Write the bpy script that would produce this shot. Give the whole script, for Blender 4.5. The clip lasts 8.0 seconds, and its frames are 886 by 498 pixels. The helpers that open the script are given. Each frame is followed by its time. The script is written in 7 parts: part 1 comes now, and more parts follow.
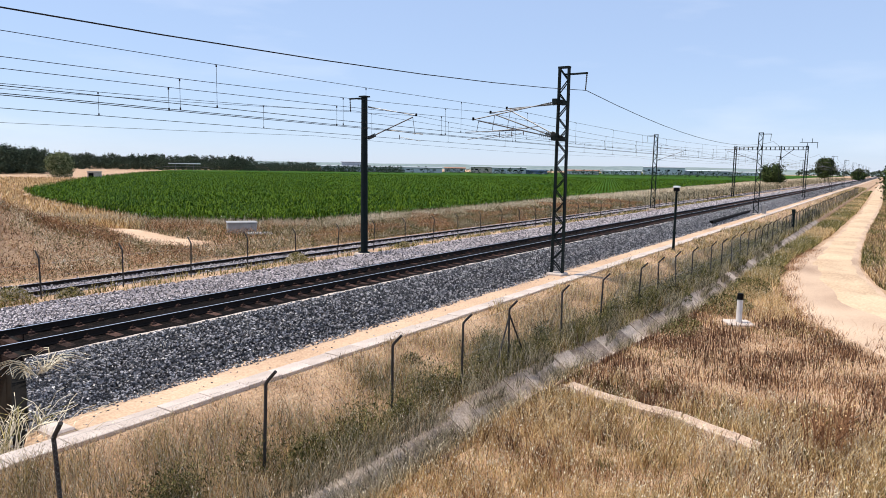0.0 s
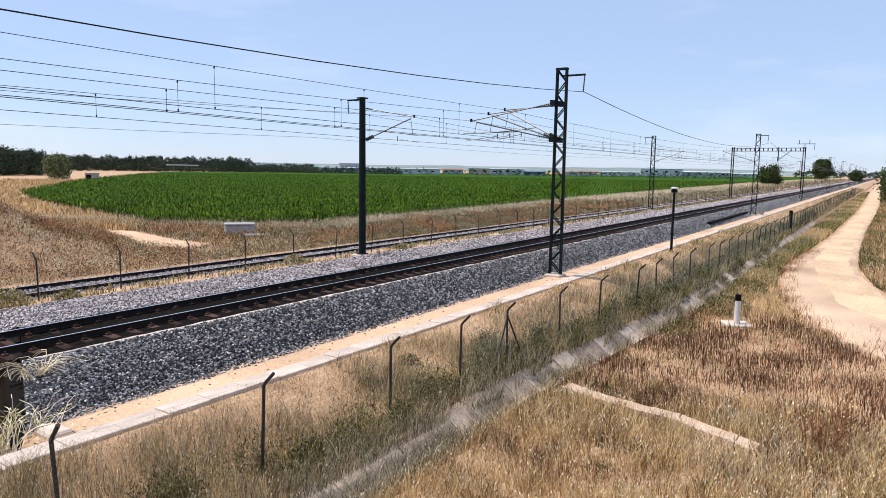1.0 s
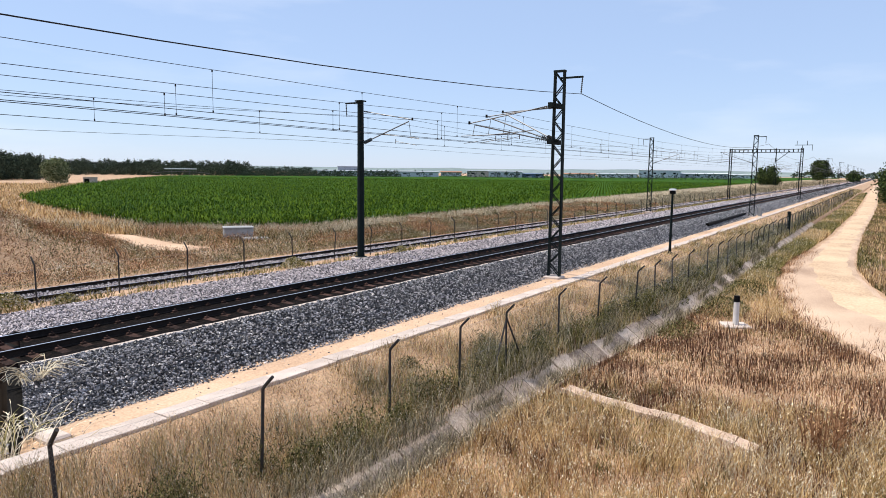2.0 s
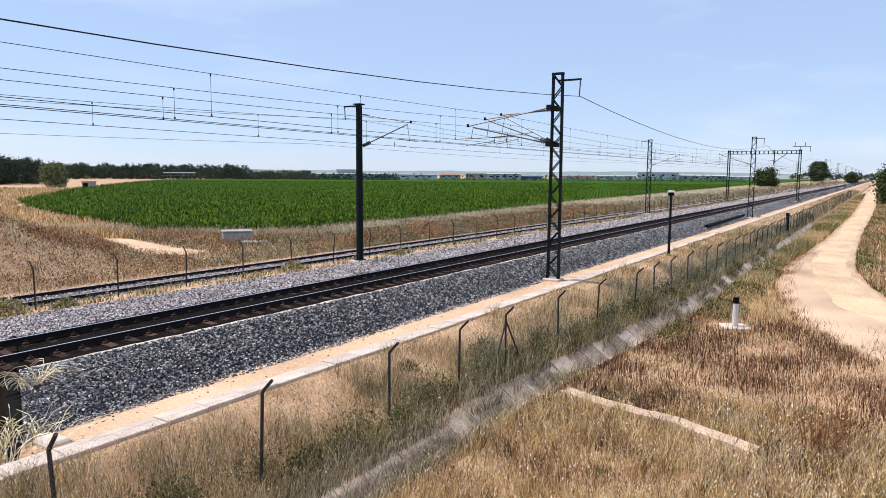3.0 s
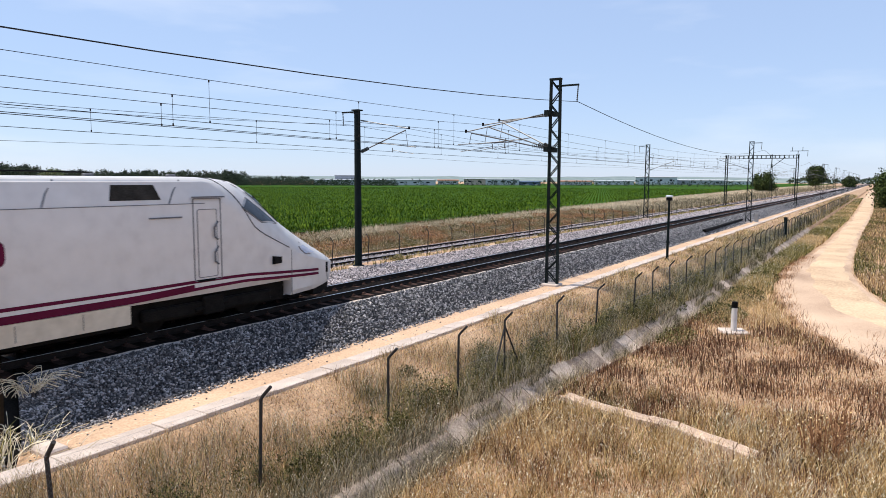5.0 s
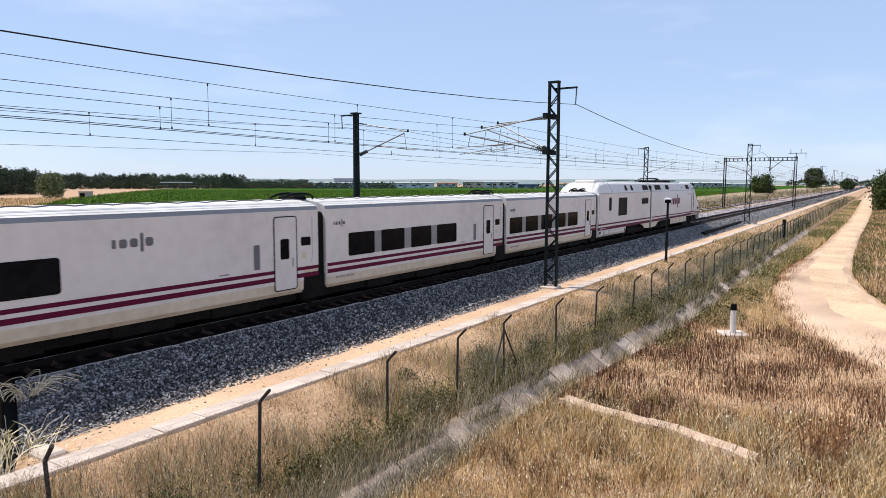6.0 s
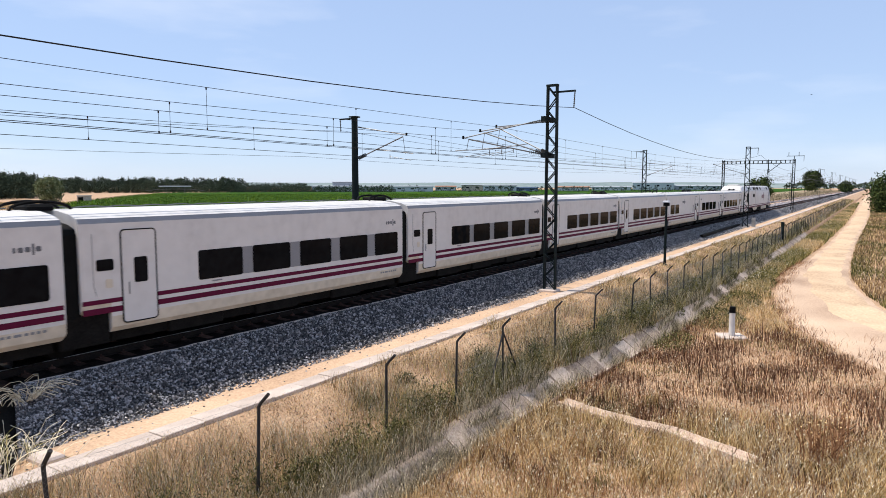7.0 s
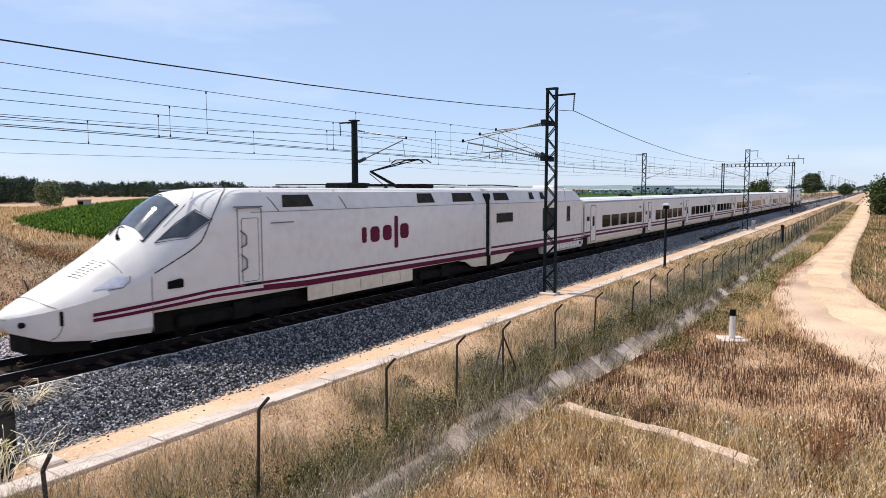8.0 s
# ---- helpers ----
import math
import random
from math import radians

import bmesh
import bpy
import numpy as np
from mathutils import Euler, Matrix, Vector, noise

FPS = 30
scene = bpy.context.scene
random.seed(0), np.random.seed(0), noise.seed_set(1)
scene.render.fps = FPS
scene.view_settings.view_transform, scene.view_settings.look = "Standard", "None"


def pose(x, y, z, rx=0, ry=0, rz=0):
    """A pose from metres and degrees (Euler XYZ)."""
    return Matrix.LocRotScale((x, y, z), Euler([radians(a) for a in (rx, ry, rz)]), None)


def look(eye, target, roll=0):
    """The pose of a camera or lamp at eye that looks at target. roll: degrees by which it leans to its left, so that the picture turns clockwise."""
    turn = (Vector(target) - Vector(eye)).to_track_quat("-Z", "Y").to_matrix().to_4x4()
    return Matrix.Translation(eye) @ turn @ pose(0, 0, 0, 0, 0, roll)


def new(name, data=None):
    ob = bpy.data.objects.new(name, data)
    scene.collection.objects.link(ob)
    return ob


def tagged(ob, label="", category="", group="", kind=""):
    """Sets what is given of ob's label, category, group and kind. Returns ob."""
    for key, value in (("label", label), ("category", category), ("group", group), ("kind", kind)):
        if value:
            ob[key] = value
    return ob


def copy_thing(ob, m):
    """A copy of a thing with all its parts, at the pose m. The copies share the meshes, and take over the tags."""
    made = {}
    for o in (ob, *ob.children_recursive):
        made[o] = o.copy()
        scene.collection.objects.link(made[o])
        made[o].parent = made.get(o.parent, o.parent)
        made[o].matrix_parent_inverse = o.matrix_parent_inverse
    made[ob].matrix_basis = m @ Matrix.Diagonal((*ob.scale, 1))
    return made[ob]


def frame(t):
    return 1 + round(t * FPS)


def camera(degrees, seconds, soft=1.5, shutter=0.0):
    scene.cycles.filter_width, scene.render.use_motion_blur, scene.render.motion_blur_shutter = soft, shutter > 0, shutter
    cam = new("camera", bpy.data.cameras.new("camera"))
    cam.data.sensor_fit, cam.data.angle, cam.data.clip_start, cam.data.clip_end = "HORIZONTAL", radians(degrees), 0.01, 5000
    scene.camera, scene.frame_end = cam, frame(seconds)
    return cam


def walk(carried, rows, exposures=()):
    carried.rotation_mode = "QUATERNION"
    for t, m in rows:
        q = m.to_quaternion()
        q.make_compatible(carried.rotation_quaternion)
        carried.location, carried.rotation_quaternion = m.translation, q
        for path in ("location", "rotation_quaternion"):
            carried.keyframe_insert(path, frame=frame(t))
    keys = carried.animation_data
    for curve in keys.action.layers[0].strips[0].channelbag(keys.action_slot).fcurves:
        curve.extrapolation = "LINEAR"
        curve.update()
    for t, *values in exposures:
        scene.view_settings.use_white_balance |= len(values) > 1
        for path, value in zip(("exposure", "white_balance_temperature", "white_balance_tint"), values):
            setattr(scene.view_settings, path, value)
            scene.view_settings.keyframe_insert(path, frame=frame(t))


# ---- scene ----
# x runs along the railway, y across it towards the field, z = 0 at the top of the rail
cam = camera(67.04, 8.0, soft=0.6, shutter=0.03)


def eye(tilt, lean, turn):
    """Standing in one spot on the embankment, only the view swings."""
    return pose(0, 0, 4.14) @ pose(0, 0, 0, 0, 0, turn) @ pose(0, 0, 0, tilt) @ pose(0, 0, 0, 0, 0, lean)


walk(cam, [
        (0, eye(83.043, 0.926, -56.482)),
        (0.5, eye(83.102, 0.884, -56.570)),
        (1, eye(83.165, 0.891, -56.644)),
        (1.5, eye(83.273, 0.784, -56.693)),
        (3, eye(83.622, 0.421, -56.836)),
        (3.5, eye(83.795, 0.373, -56.880)),
        (4, eye(83.923, 0.285, -56.910)),
        (4.5, eye(84.007, 0.268, -56.932)),
        (6, eye(84.333, 0.144, -57.048)),
        (6.5, eye(84.488, 0.098, -57.122)),
        (7, eye(84.620, 0.030, -57.150)),
        (7.5, eye(84.772, -0.015, -57.145)),
        (8, eye(84.909, -0.089, -57.155))],
     exposures=[(0, 0.14, 6500, 11), (8, 0.14, 6500, 11)])

# ---- light ----
SUN_WAY = Vector((-0.215, 0.47, 1.0)).normalized()
world = bpy.data.worlds.new("sky")
scene.world = world
world.use_nodes = True
wn = world.node_tree
sky = wn.nodes.new("ShaderNodeTexSky")
sky.sky_type = "NISHITA"
sky.sun_disc = False
sky.sun_elevation = math.asin(SUN_WAY.z)
sky.sun_rotation = math.atan2(SUN_WAY.x, SUN_WAY.y)
sky.altitude = 700
sky.air_density, sky.dust_density, sky.ozone_density = 1.0, 0.3, 1.5
# summer haze: the whole dome is paled, with a faint veil of high cloud
haze = wn.nodes.new("ShaderNodeMix")
haze.data_type = "RGBA"
haze.inputs[0].default_value = 0.55
haze.inputs[7].default_value = (5.3, 7.0, 10.4, 1)
wn.links.new(sky.outputs[0], haze.inputs[6])
way = wn.nodes.new("ShaderNodeTexCoord")
flat = wn.nodes.new("ShaderNodeMapping")
flat.inputs["Scale"].default_value = (2.0, 2.0, 9.0)
veil = wn.nodes.new("ShaderNodeTexNoise")
veil.inputs["Scale"].default_value, veil.inputs["Detail"].default_value = 1.6, 6
wisp = wn.nodes.new("ShaderNodeValToRGB")
wisp.color_ramp.elements[0].position, wisp.color_ramp.elements[1].position = 0.56, 0.80
wisp.color_ramp.elements[1].color = (0.30, 0.30, 0.30, 1)
wn.links.new(way.outputs["Generated"], flat.inputs[0])
wn.links.new(flat.outputs[0], veil.inputs["Vector"])
wn.links.new(veil.outputs[0], wisp.inputs[0])
cloud = wn.nodes.new("ShaderNodeMix")
cloud.data_type = "RGBA"
cloud.inputs[7].default_value = (9.0, 9.4, 10.2, 1)
wn.links.new(wisp.outputs[0], cloud.inputs[0])
wn.links.new(haze.outputs[2], cloud.inputs[6])
wn.links.new(cloud.outputs[2], wn.nodes["Background"].inputs[0])
wn.nodes["Background"].inputs[1].default_value = 0.104
sun = new("sun", bpy.data.lights.new("sun", "SUN"))
sun.data.energy, sun.data.angle, sun.data.color = 4.8, radians(0.53), (1.0, 0.94, 0.85)
sun.matrix_world = look(SUN_WAY * 50, (0, 0, 0))


# ---- materials ----
def material(name, dark, light, rough=0.8, scale=6.0, fine=60.0, bump=0.0, metal=0.0, random_by=None, amount=0.35, spec=0.4, mid=None, dist=0.02, hi=0.72):
    """Two scales of noise mix two colours; random_by 'object' or 'island' varies each piece."""
    m = bpy.data.materials.new(name)
    m.use_nodes = True
    nt = m.node_tree
    p = nt.nodes["Principled BSDF"]
    co = nt.nodes.new("ShaderNodeTexCoord")
    big, small = nt.nodes.new("ShaderNodeTexNoise"), nt.nodes.new("ShaderNodeTexNoise")
    for n, s, d in ((big, scale, 4), (small, fine, 3)):
        n.inputs["Scale"].default_value, n.inputs["Detail"].default_value = s, d
        nt.links.new(co.outputs["Object"], n.inputs["Vector"])
    mix = nt.nodes.new("ShaderNodeMath")
    mix.operation = "MULTIPLY_ADD"
    nt.links.new(small.outputs[0], mix.inputs[0])
    mix.inputs[1].default_value = 0.55
    half = nt.nodes.new("ShaderNodeMath")
    half.operation = "MULTIPLY"
    half.inputs[1].default_value = 0.5
    nt.links.new(big.outputs[0], half.inputs[0])
    nt.links.new(half.outputs[0], mix.inputs[2])
    last = mix.outputs[0]
    if random_by:
        src = nt.nodes.new("ShaderNodeObjectInfo").outputs["Random"] if random_by == "object" else nt.nodes.new("ShaderNodeNewGeometry").outputs["Random Per Island"]
        add = nt.nodes.new("ShaderNodeMath")
        add.operation = "MULTIPLY_ADD"
        nt.links.new(src, add.inputs[0])
        add.inputs[1].default_value = amount
        sub = nt.nodes.new("ShaderNodeMath")
        sub.operation = "SUBTRACT"
        nt.links.new(last, sub.inputs[0])
        sub.inputs[1].default_value = amount / 2
        nt.links.new(sub.outputs[0], add.inputs[2])
        last = add.outputs[0]
    ramp = nt.nodes.new("ShaderNodeValToRGB")
    ramp.color_ramp.elements[0].position, ramp.color_ramp.elements[1].position = 0.33, hi
    ramp.color_ramp.elements[0].color, ramp.color_ramp.elements[1].color = (*dark, 1), (*light, 1)
    if mid:
        e = ramp.color_ramp.elements.new(0.52)
        e.color = (*mid, 1)
    nt.links.new(last, ramp.inputs[0])
    nt.links.new(ramp.outputs[0], p.inputs["Base Color"])
    p.inputs["Roughness"].default_value, p.inputs["Metallic"].default_value = rough, metal
    p.inputs["Specular IOR Level"].default_value = spec
    if bump:
        b = nt.nodes.new("ShaderNodeBump")
        b.inputs["Strength"].default_value, b.inputs["Distance"].default_value = bump, dist
        nt.links.new(mix.outputs[0], b.inputs["Height"])
        nt.links.new(b.outputs[0], p.inputs["Normal"])
    return m


M_SOIL = material("dry_soil", (0.20, 0.115, 0.062), (0.64, 0.44, 0.27), 0.95, 0.6, 14, 0.8, mid=(0.42, 0.265, 0.155), dist=0.05)
M_PATHSOIL = material("sandy_soil", (0.36, 0.22, 0.13), (0.68, 0.47, 0.31), 0.95, 0.35, 18, 0.6, mid=(0.53, 0.35, 0.22), dist=0.04)
# dark bed colour carries the shade in the gaps between the loose stones
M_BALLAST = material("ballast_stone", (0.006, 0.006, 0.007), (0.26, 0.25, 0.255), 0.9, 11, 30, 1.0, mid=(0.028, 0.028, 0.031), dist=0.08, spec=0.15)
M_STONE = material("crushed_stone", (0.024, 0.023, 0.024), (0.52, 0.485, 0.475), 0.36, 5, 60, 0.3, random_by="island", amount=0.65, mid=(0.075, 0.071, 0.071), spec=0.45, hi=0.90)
# paler, pinker stone: the far shoulder's sunlit look is put into the colour
M_PALESTONE = material("pale_crushed_stone", (0.08, 0.07, 0.07), (0.66, 0.57, 0.55), 0.5, 5, 60, 0.3, random_by="island", amount=1.0, mid=(0.34, 0.29, 0.285), spec=0.4)
M_SHOULDER = material("pale_ballast", (0.04, 0.036, 0.036), (0.52, 0.45, 0.44), 0.9, 11, 30, 1.0, mid=(0.24, 0.21, 0.205), dist=0.08, spec=0.15)
# ballast between the rails: the shade there is put into this near-black colour
M_DARKBED = material("shaded_ballast", (0.002, 0.002, 0.002), (0.03, 0.02, 0.016), 0.95, 9, 28, 1.0, mid=(0.006, 0.005, 0.0045), dist=0.06, spec=0.05)
M_CONCRETE = material("weathered_concrete", (0.36, 0.285, 0.235), (0.66, 0.555, 0.475), 0.9, 1.5, 40, 0.15, random_by="object", amount=0.12, dist=0.01)
M_DITCH = material("ditch_concrete", (0.17, 0.12, 0.085), (0.62, 0.50, 0.40), 0.92, 1.1, 20, 0.5, mid=(0.41, 0.32, 0.25), random_by="object", amount=0.3)
M_GUTTER = material("gutter_concrete", (0.30, 0.21, 0.15), (0.66, 0.50, 0.38), 0.92, 2.5, 26, 0.4, mid=(0.50, 0.37, 0.28), dist=0.02)
M_GREYCON = material("grey_concrete", (0.20, 0.20, 0.195), (0.40, 0.395, 0.385), 0.9, 1.5, 30, 0.2)
M_DRYBROWN = material("dry_brown_scrub", (0.09, 0.05, 0.025), (0.44, 0.30, 0.165), 0.9, 0.25, 6, random_by="island", amount=0.8, mid=(0.22, 0.14, 0.075), spec=0.1)
M_ROAD = material("gravelly_sand", (0.27, 0.17, 0.11), (0.68, 0.49, 0.335), 0.95, 0.25, 24, 0.9, mid=(0.51, 0.355, 0.24), dist=0.05)
M_PACKED = material("packed_sand", (0.36, 0.23, 0.135), (0.72, 0.52, 0.325), 0.95, 0.3, 9, 0.5, mid=(0.555, 0.39, 0.245), dist=0.03)
# leaves of the far woods, with the bluish tint of haze mixed into the colour
M_FARLEAF = material("hazy_far_foliage", (0.020, 0.030, 0.022), (0.085, 0.11, 0.07), 0.9, 0.2, 2, random_by="island", amount=0.5, spec=0.05)
M_SPIKE = material("dead_spike", (0.045, 0.02, 0.012), (0.24, 0.13, 0.08), 0.9, 0.6, 9, random_by="island", amount=0.7, mid=(0.11, 0.055, 0.033), spec=0.1)
M_SAGELEAF = material("sage_leaf", (0.024, 0.028, 0.009), (0.25, 0.22, 0.085), 0.8, 0.6, 5, random_by="island", amount=0.6, mid=(0.085, 0.083, 0.028), spec=0.1)
M_SLEEPER = material("sleeper_concrete", (0.010, 0.007, 0.006), (0.10, 0.055, 0.042), 0.9, 4, 40, 0.2, random_by="object", amount=0.3, spec=0.1)
M_RAIL = material("rusty_rail_steel", (0.010, 0.008, 0.007), (0.03, 0.021, 0.017), 0.8, 5, 60, 0.1, spec=0.15)
M_RAILTOP = material("polished_rail_head", (0.62, 0.62, 0.64), (0.8, 0.8, 0.82), 0.35, 3, 50, metal=1.0)
M_MAST = material("dark_green_steel", (0.004, 0.008, 0.008), (0.012, 0.019, 0.019), 0.8, 4, 50, 0.1, spec=0.12)
M_WIRE = material("copper_wire", (0.01, 0.01, 0.01), (0.03, 0.028, 0.026), 0.7, 3, 30, spec=0.15)
M_INSUL = material("insulator", (0.04, 0.05, 0.05), (0.10, 0.11, 0.11), 0.4, 10, 50)
M_TUBE = material("galvanised_tube", (0.10, 0.10, 0.10), (0.2, 0.2, 0.2), 0.5, 4, 50, metal=0.6)
M_POST = material("weathered_fence_post", (0.02, 0.02, 0.02), (0.06, 0.055, 0.05), 0.8, 5, 50, spec=0.2)
M_MESH = material("fence_wire", (0.22, 0.22, 0.22), (0.38, 0.38, 0.37), 0.6, 5, 50, metal=0.3)
M_WHITE = material("white_train_paint", (0.565, 0.53, 0.50), (0.685, 0.65, 0.615), 0.40, 0.35, 2.6, 0.0, spec=0.32, mid=(0.64, 0.605, 0.57))
M_CREAM = material("soiled_white_skirt", (0.50, 0.425, 0.32), (0.70, 0.61, 0.48), 0.5, 0.6, 4, 0.0)
M_ROOF = material("roof_white_paint", (0.50, 0.47, 0.43), (0.70, 0.67, 0.63), 0.5, 0.7, 6)
M_PLUM = material("plum_stripe", (0.085, 0.003, 0.022), (0.115, 0.006, 0.034), 0.55, 1, 10, spec=0.12)
M_GREYBAND = material("grey_paint", (0.19, 0.19, 0.20), (0.25, 0.25, 0.26), 0.4, 1, 30)
M_GLASS = material("tinted_glass", (0.004, 0.004, 0.005), (0.010, 0.011, 0.012), 0.05, 1, 5, spec=0.025)
# grey-blue base colour stands in for part of the reflection on the glass
M_SCREEN = material("windscreen_glass", (0.05, 0.06, 0.075), (0.11, 0.125, 0.15), 0.06, 1.2, 4, spec=0.7)
M_SIDEGLASS = material("cab_side_glass", (0.035, 0.04, 0.045), (0.07, 0.08, 0.09), 0.08, 1.2, 4, spec=0.4)
M_LAMPCOVER = material("lamp_cover", (0.42, 0.42, 0.47), (0.6, 0.6, 0.66), 0.12, 2, 9, spec=0.6)
M_GRILLE = material("dusty_grille", (0.012, 0.011, 0.009), (0.055, 0.048, 0.04), 0.85, 3, 40, spec=0.1)
M_BLACK = material("black_rubber", (0.002, 0.002, 0.002), (0.006, 0.006, 0.006), 0.7, 3, 30, spec=0.1)
# near-black grime, which also serves as painted shade on the bridge end wall
M_UNDER = material("grime_and_shade_black", (0.003, 0.0028, 0.0025), (0.016, 0.014, 0.012), 0.85, 3, 25, spec=0.1)
M_SEAM = material("seam_grey", (0.10, 0.10, 0.11), (0.15, 0.15, 0.16), 0.6, 3, 30)
M_CORN = material("corn_leaf", (0.010, 0.036, 0.001), (0.115, 0.18, 0.006), 0.75, 0.08, 3, random_by="island", amount=0.7, mid=(0.038, 0.086, 0.002), spec=0.10)
M_CORNBASE = material("corn_canopy", (0.012, 0.04, 0.003), (0.06, 0.13, 0.008), 0.95, 0.05, 2.5, 0.8, mid=(0.028, 0.075, 0.005), dist=0.3, spec=0.05)
M_GRASS = material("dry_grass", (0.28, 0.17, 0.062), (0.88, 0.66, 0.35), 0.85, 0.5, 8, random_by="island", amount=0.85, mid=(0.62, 0.42, 0.19), spec=0.15)
M_RUSSET = material("russet_weed", (0.08, 0.032, 0.016), (0.56, 0.32, 0.165), 0.9, 0.5, 8, random_by="island", amount=0.85, mid=(0.27, 0.135, 0.066), spec=0.15)
M_GREENWEED = material("green_weed", (0.05, 0.052, 0.012), (0.44, 0.355, 0.13), 0.85, 0.5, 8, random_by="island", amount=0.7, mid=(0.19, 0.168, 0.052), spec=0.15)
M_TREELEAF = material("grey_tree_leaf", (0.045, 0.065, 0.026), (0.27, 0.30, 0.155), 0.8, 0.6, 5, random_by="island", amount=0.6, spec=0.1)
M_GREYWEED = material("grey_green_weed", (0.08, 0.07, 0.04), (0.55, 0.47, 0.32), 0.85, 0.6, 9, random_by="island", amount=0.8, mid=(0.25, 0.215, 0.13), spec=0.15)
M_PALE = material("bleached_grass", (0.52, 0.42, 0.27), (0.88, 0.78, 0.58), 0.85, 0.6, 9, random_by="island", amount=0.5, spec=0.15)
M_LEAF = material("tree_leaf", (0.014, 0.026, 0.008), (0.085, 0.115, 0.035), 0.8, 0.6, 5, random_by="island", amount=0.6, spec=0.1)
M_BARK = material("bark", (0.04, 0.03, 0.022), (0.12, 0.09, 0.065), 0.95, 3, 20, 0.6)
# wall paint toned bluish grey, so the far halls carry haze in their colour
M_SHED = material("painted_wall", (0.46, 0.48, 0.51), (0.66, 0.67, 0.69), 0.8, 0.05, 1.0)
M_SHEDROOF = material("sheet_roof", (0.26, 0.27, 0.29), (0.45, 0.46, 0.48), 0.6, 0.05, 1.0)
M_BLUEROOF = material("blue_sheet", (0.07, 0.11, 0.2), (0.14, 0.19, 0.3), 0.6, 0.05, 1.0)
M_BRICKRED = material("terracotta", (0.22, 0.10, 0.06), (0.38, 0.19, 0.12), 0.85, 0.05, 1.0)
# distance haze is painted in: a paler, bluer green than the woods have
M_HILL = material("hazy_wooded_hill", (0.12, 0.17, 0.17), (0.24, 0.28, 0.26), 0.95, 0.006, 0.05)


# ---- mesh building ----
class Shape:
    """Collects vertices and faces, then makes one mesh object."""

    def __init__(self):
        self.v, self.f, self.m = [], [], []

    def add(self, verts, faces, slot=0):
        n = len(self.v)
        self.v.extend(tuple(p) for p in verts)
        self.f.extend(tuple(n + i for i in f) for f in faces)
        self.m.extend([slot] * len(faces))
        return self

    def box(self, a, b, slot=0, bevel=0.0):
        (x0, y0, z0), (x1, y1, z1) = a, b
        if bevel <= 0:
            v = [(x, y, z) for z in (z0, z1) for x, y in ((x0, y0), (x1, y0), (x1, y1), (x0, y1))]
            return self.add(v, [(3, 2, 1, 0), (4, 5, 6, 7), (0, 1, 5, 4), (1, 2, 6, 5), (2, 3, 7, 6), (3, 0, 4, 7)], slot)
        k = bevel
        ring = lambda i: ((x0 + i, y0), (x1 - i, y0), (x1, y0 + i), (x1, y1 - i), (x1 - i, y1), (x0 + i, y1), (x0, y1 - i), (x0, y0 + i))
        v = [(x, y, z) for z, q in ((z0, k), (z1 - k, k)) for x, y in ring(q)]
        v += [(min(max(x, x0 + k), x1 - k), min(max(y, y0 + k), y1 - k), z1) for x, y in ring(k)]
        f = [tuple(range(7, -1, -1)), tuple(range(16, 24))]
        for o in (0, 8):
            f += [(o + i, o + (i + 1) % 8, o + 8 + (i + 1) % 8, o + 8 + i) for i in range(8)]
        return self.add(v, f, slot)

    def rod(self, a, b, r, r2=None, sides=6, slot=0):
        a, b = Vector(a), Vector(b)
        d = (b - a).normalized()
        u = d.orthogonal().normalized()
        w = d.cross(u)
        r2 = r if r2 is None else r2
        ang = [2 * math.pi * i / sides for i in range(sides)]
        v = [a + (u * math.cos(t) + w * math.sin(t)) * r for t in ang] + [b + (u * math.cos(t) + w * math.sin(t)) * r2 for t in ang]
        f = [(i, (i + 1) % sides, sides + (i + 1) % sides, sides + i) for i in range(sides)]
        f += [tuple(range(sides - 1, -1, -1)), tuple(range(sides, 2 * sides))]
        return self.add(v, f, slot)

    def path(self, pts, r, sides=5, slot=0):
        for a, b in zip(pts, pts[1:]):
            self.rod(a, b, r, None, sides, slot)
        return self

    def loft(self, rings, closed=True, caps=True, slot=0):
        n = len(rings[0])
        v = [p for r in rings for p in r]
        f = []
        for k in range(len(rings) - 1):
            for i in range(n if closed else n - 1):
                j = (i + 1) % n
                f.append((k * n + i, k * n + j, (k + 1) * n + j, (k + 1) * n + i))
        if caps and closed:
            f += [tuple(range(n - 1, -1, -1)), tuple(range((len(rings) - 1) * n, len(rings) * n))]
        return self.add(v, f, slot)

    def mesh(self, name, mats, smooth=False):
        me = bpy.data.meshes.new(name)
        me.from_pydata(self.v, [], self.f)
        for m in mats if isinstance(mats, (list, tuple)) else [mats]:
            me.materials.append(m)
        if any(self.m):
            me.polygons.foreach_set("material_index", self.m)
        if smooth:
            me.polygons.foreach_set("use_smooth", [True] * len(self.f))
        me.update()
        return me


def part(name, shape, mats, parent=None, label="", smooth=False, at=None):
    ob = new(name, shape.mesh(name, mats, smooth) if isinstance(shape, Shape) else shape)
    if parent:
        ob.parent = parent
    if at:
        ob.matrix_local = at
    if label:
        tagged(ob, label)
    return ob


def thing(name, label, category, group="", kind="", at=None):
    ob = tagged(new(name), label, category, group, kind)
    ob.empty_display_size = 0.3
    if at:
        ob.matrix_world = at
    return ob


def stuff_mesh(name, verts, faces, mats):
    me = bpy.data.meshes.new(name)
    me.from_pydata(verts, [], faces)
    me.materials.append(mats)
    me.update()
    return me


# ---- the lie of the land ----
TRACK_Y = 17.07


def fence_y(x):
    return 9.75 - 0.05 * min(max(x, -40), 42)


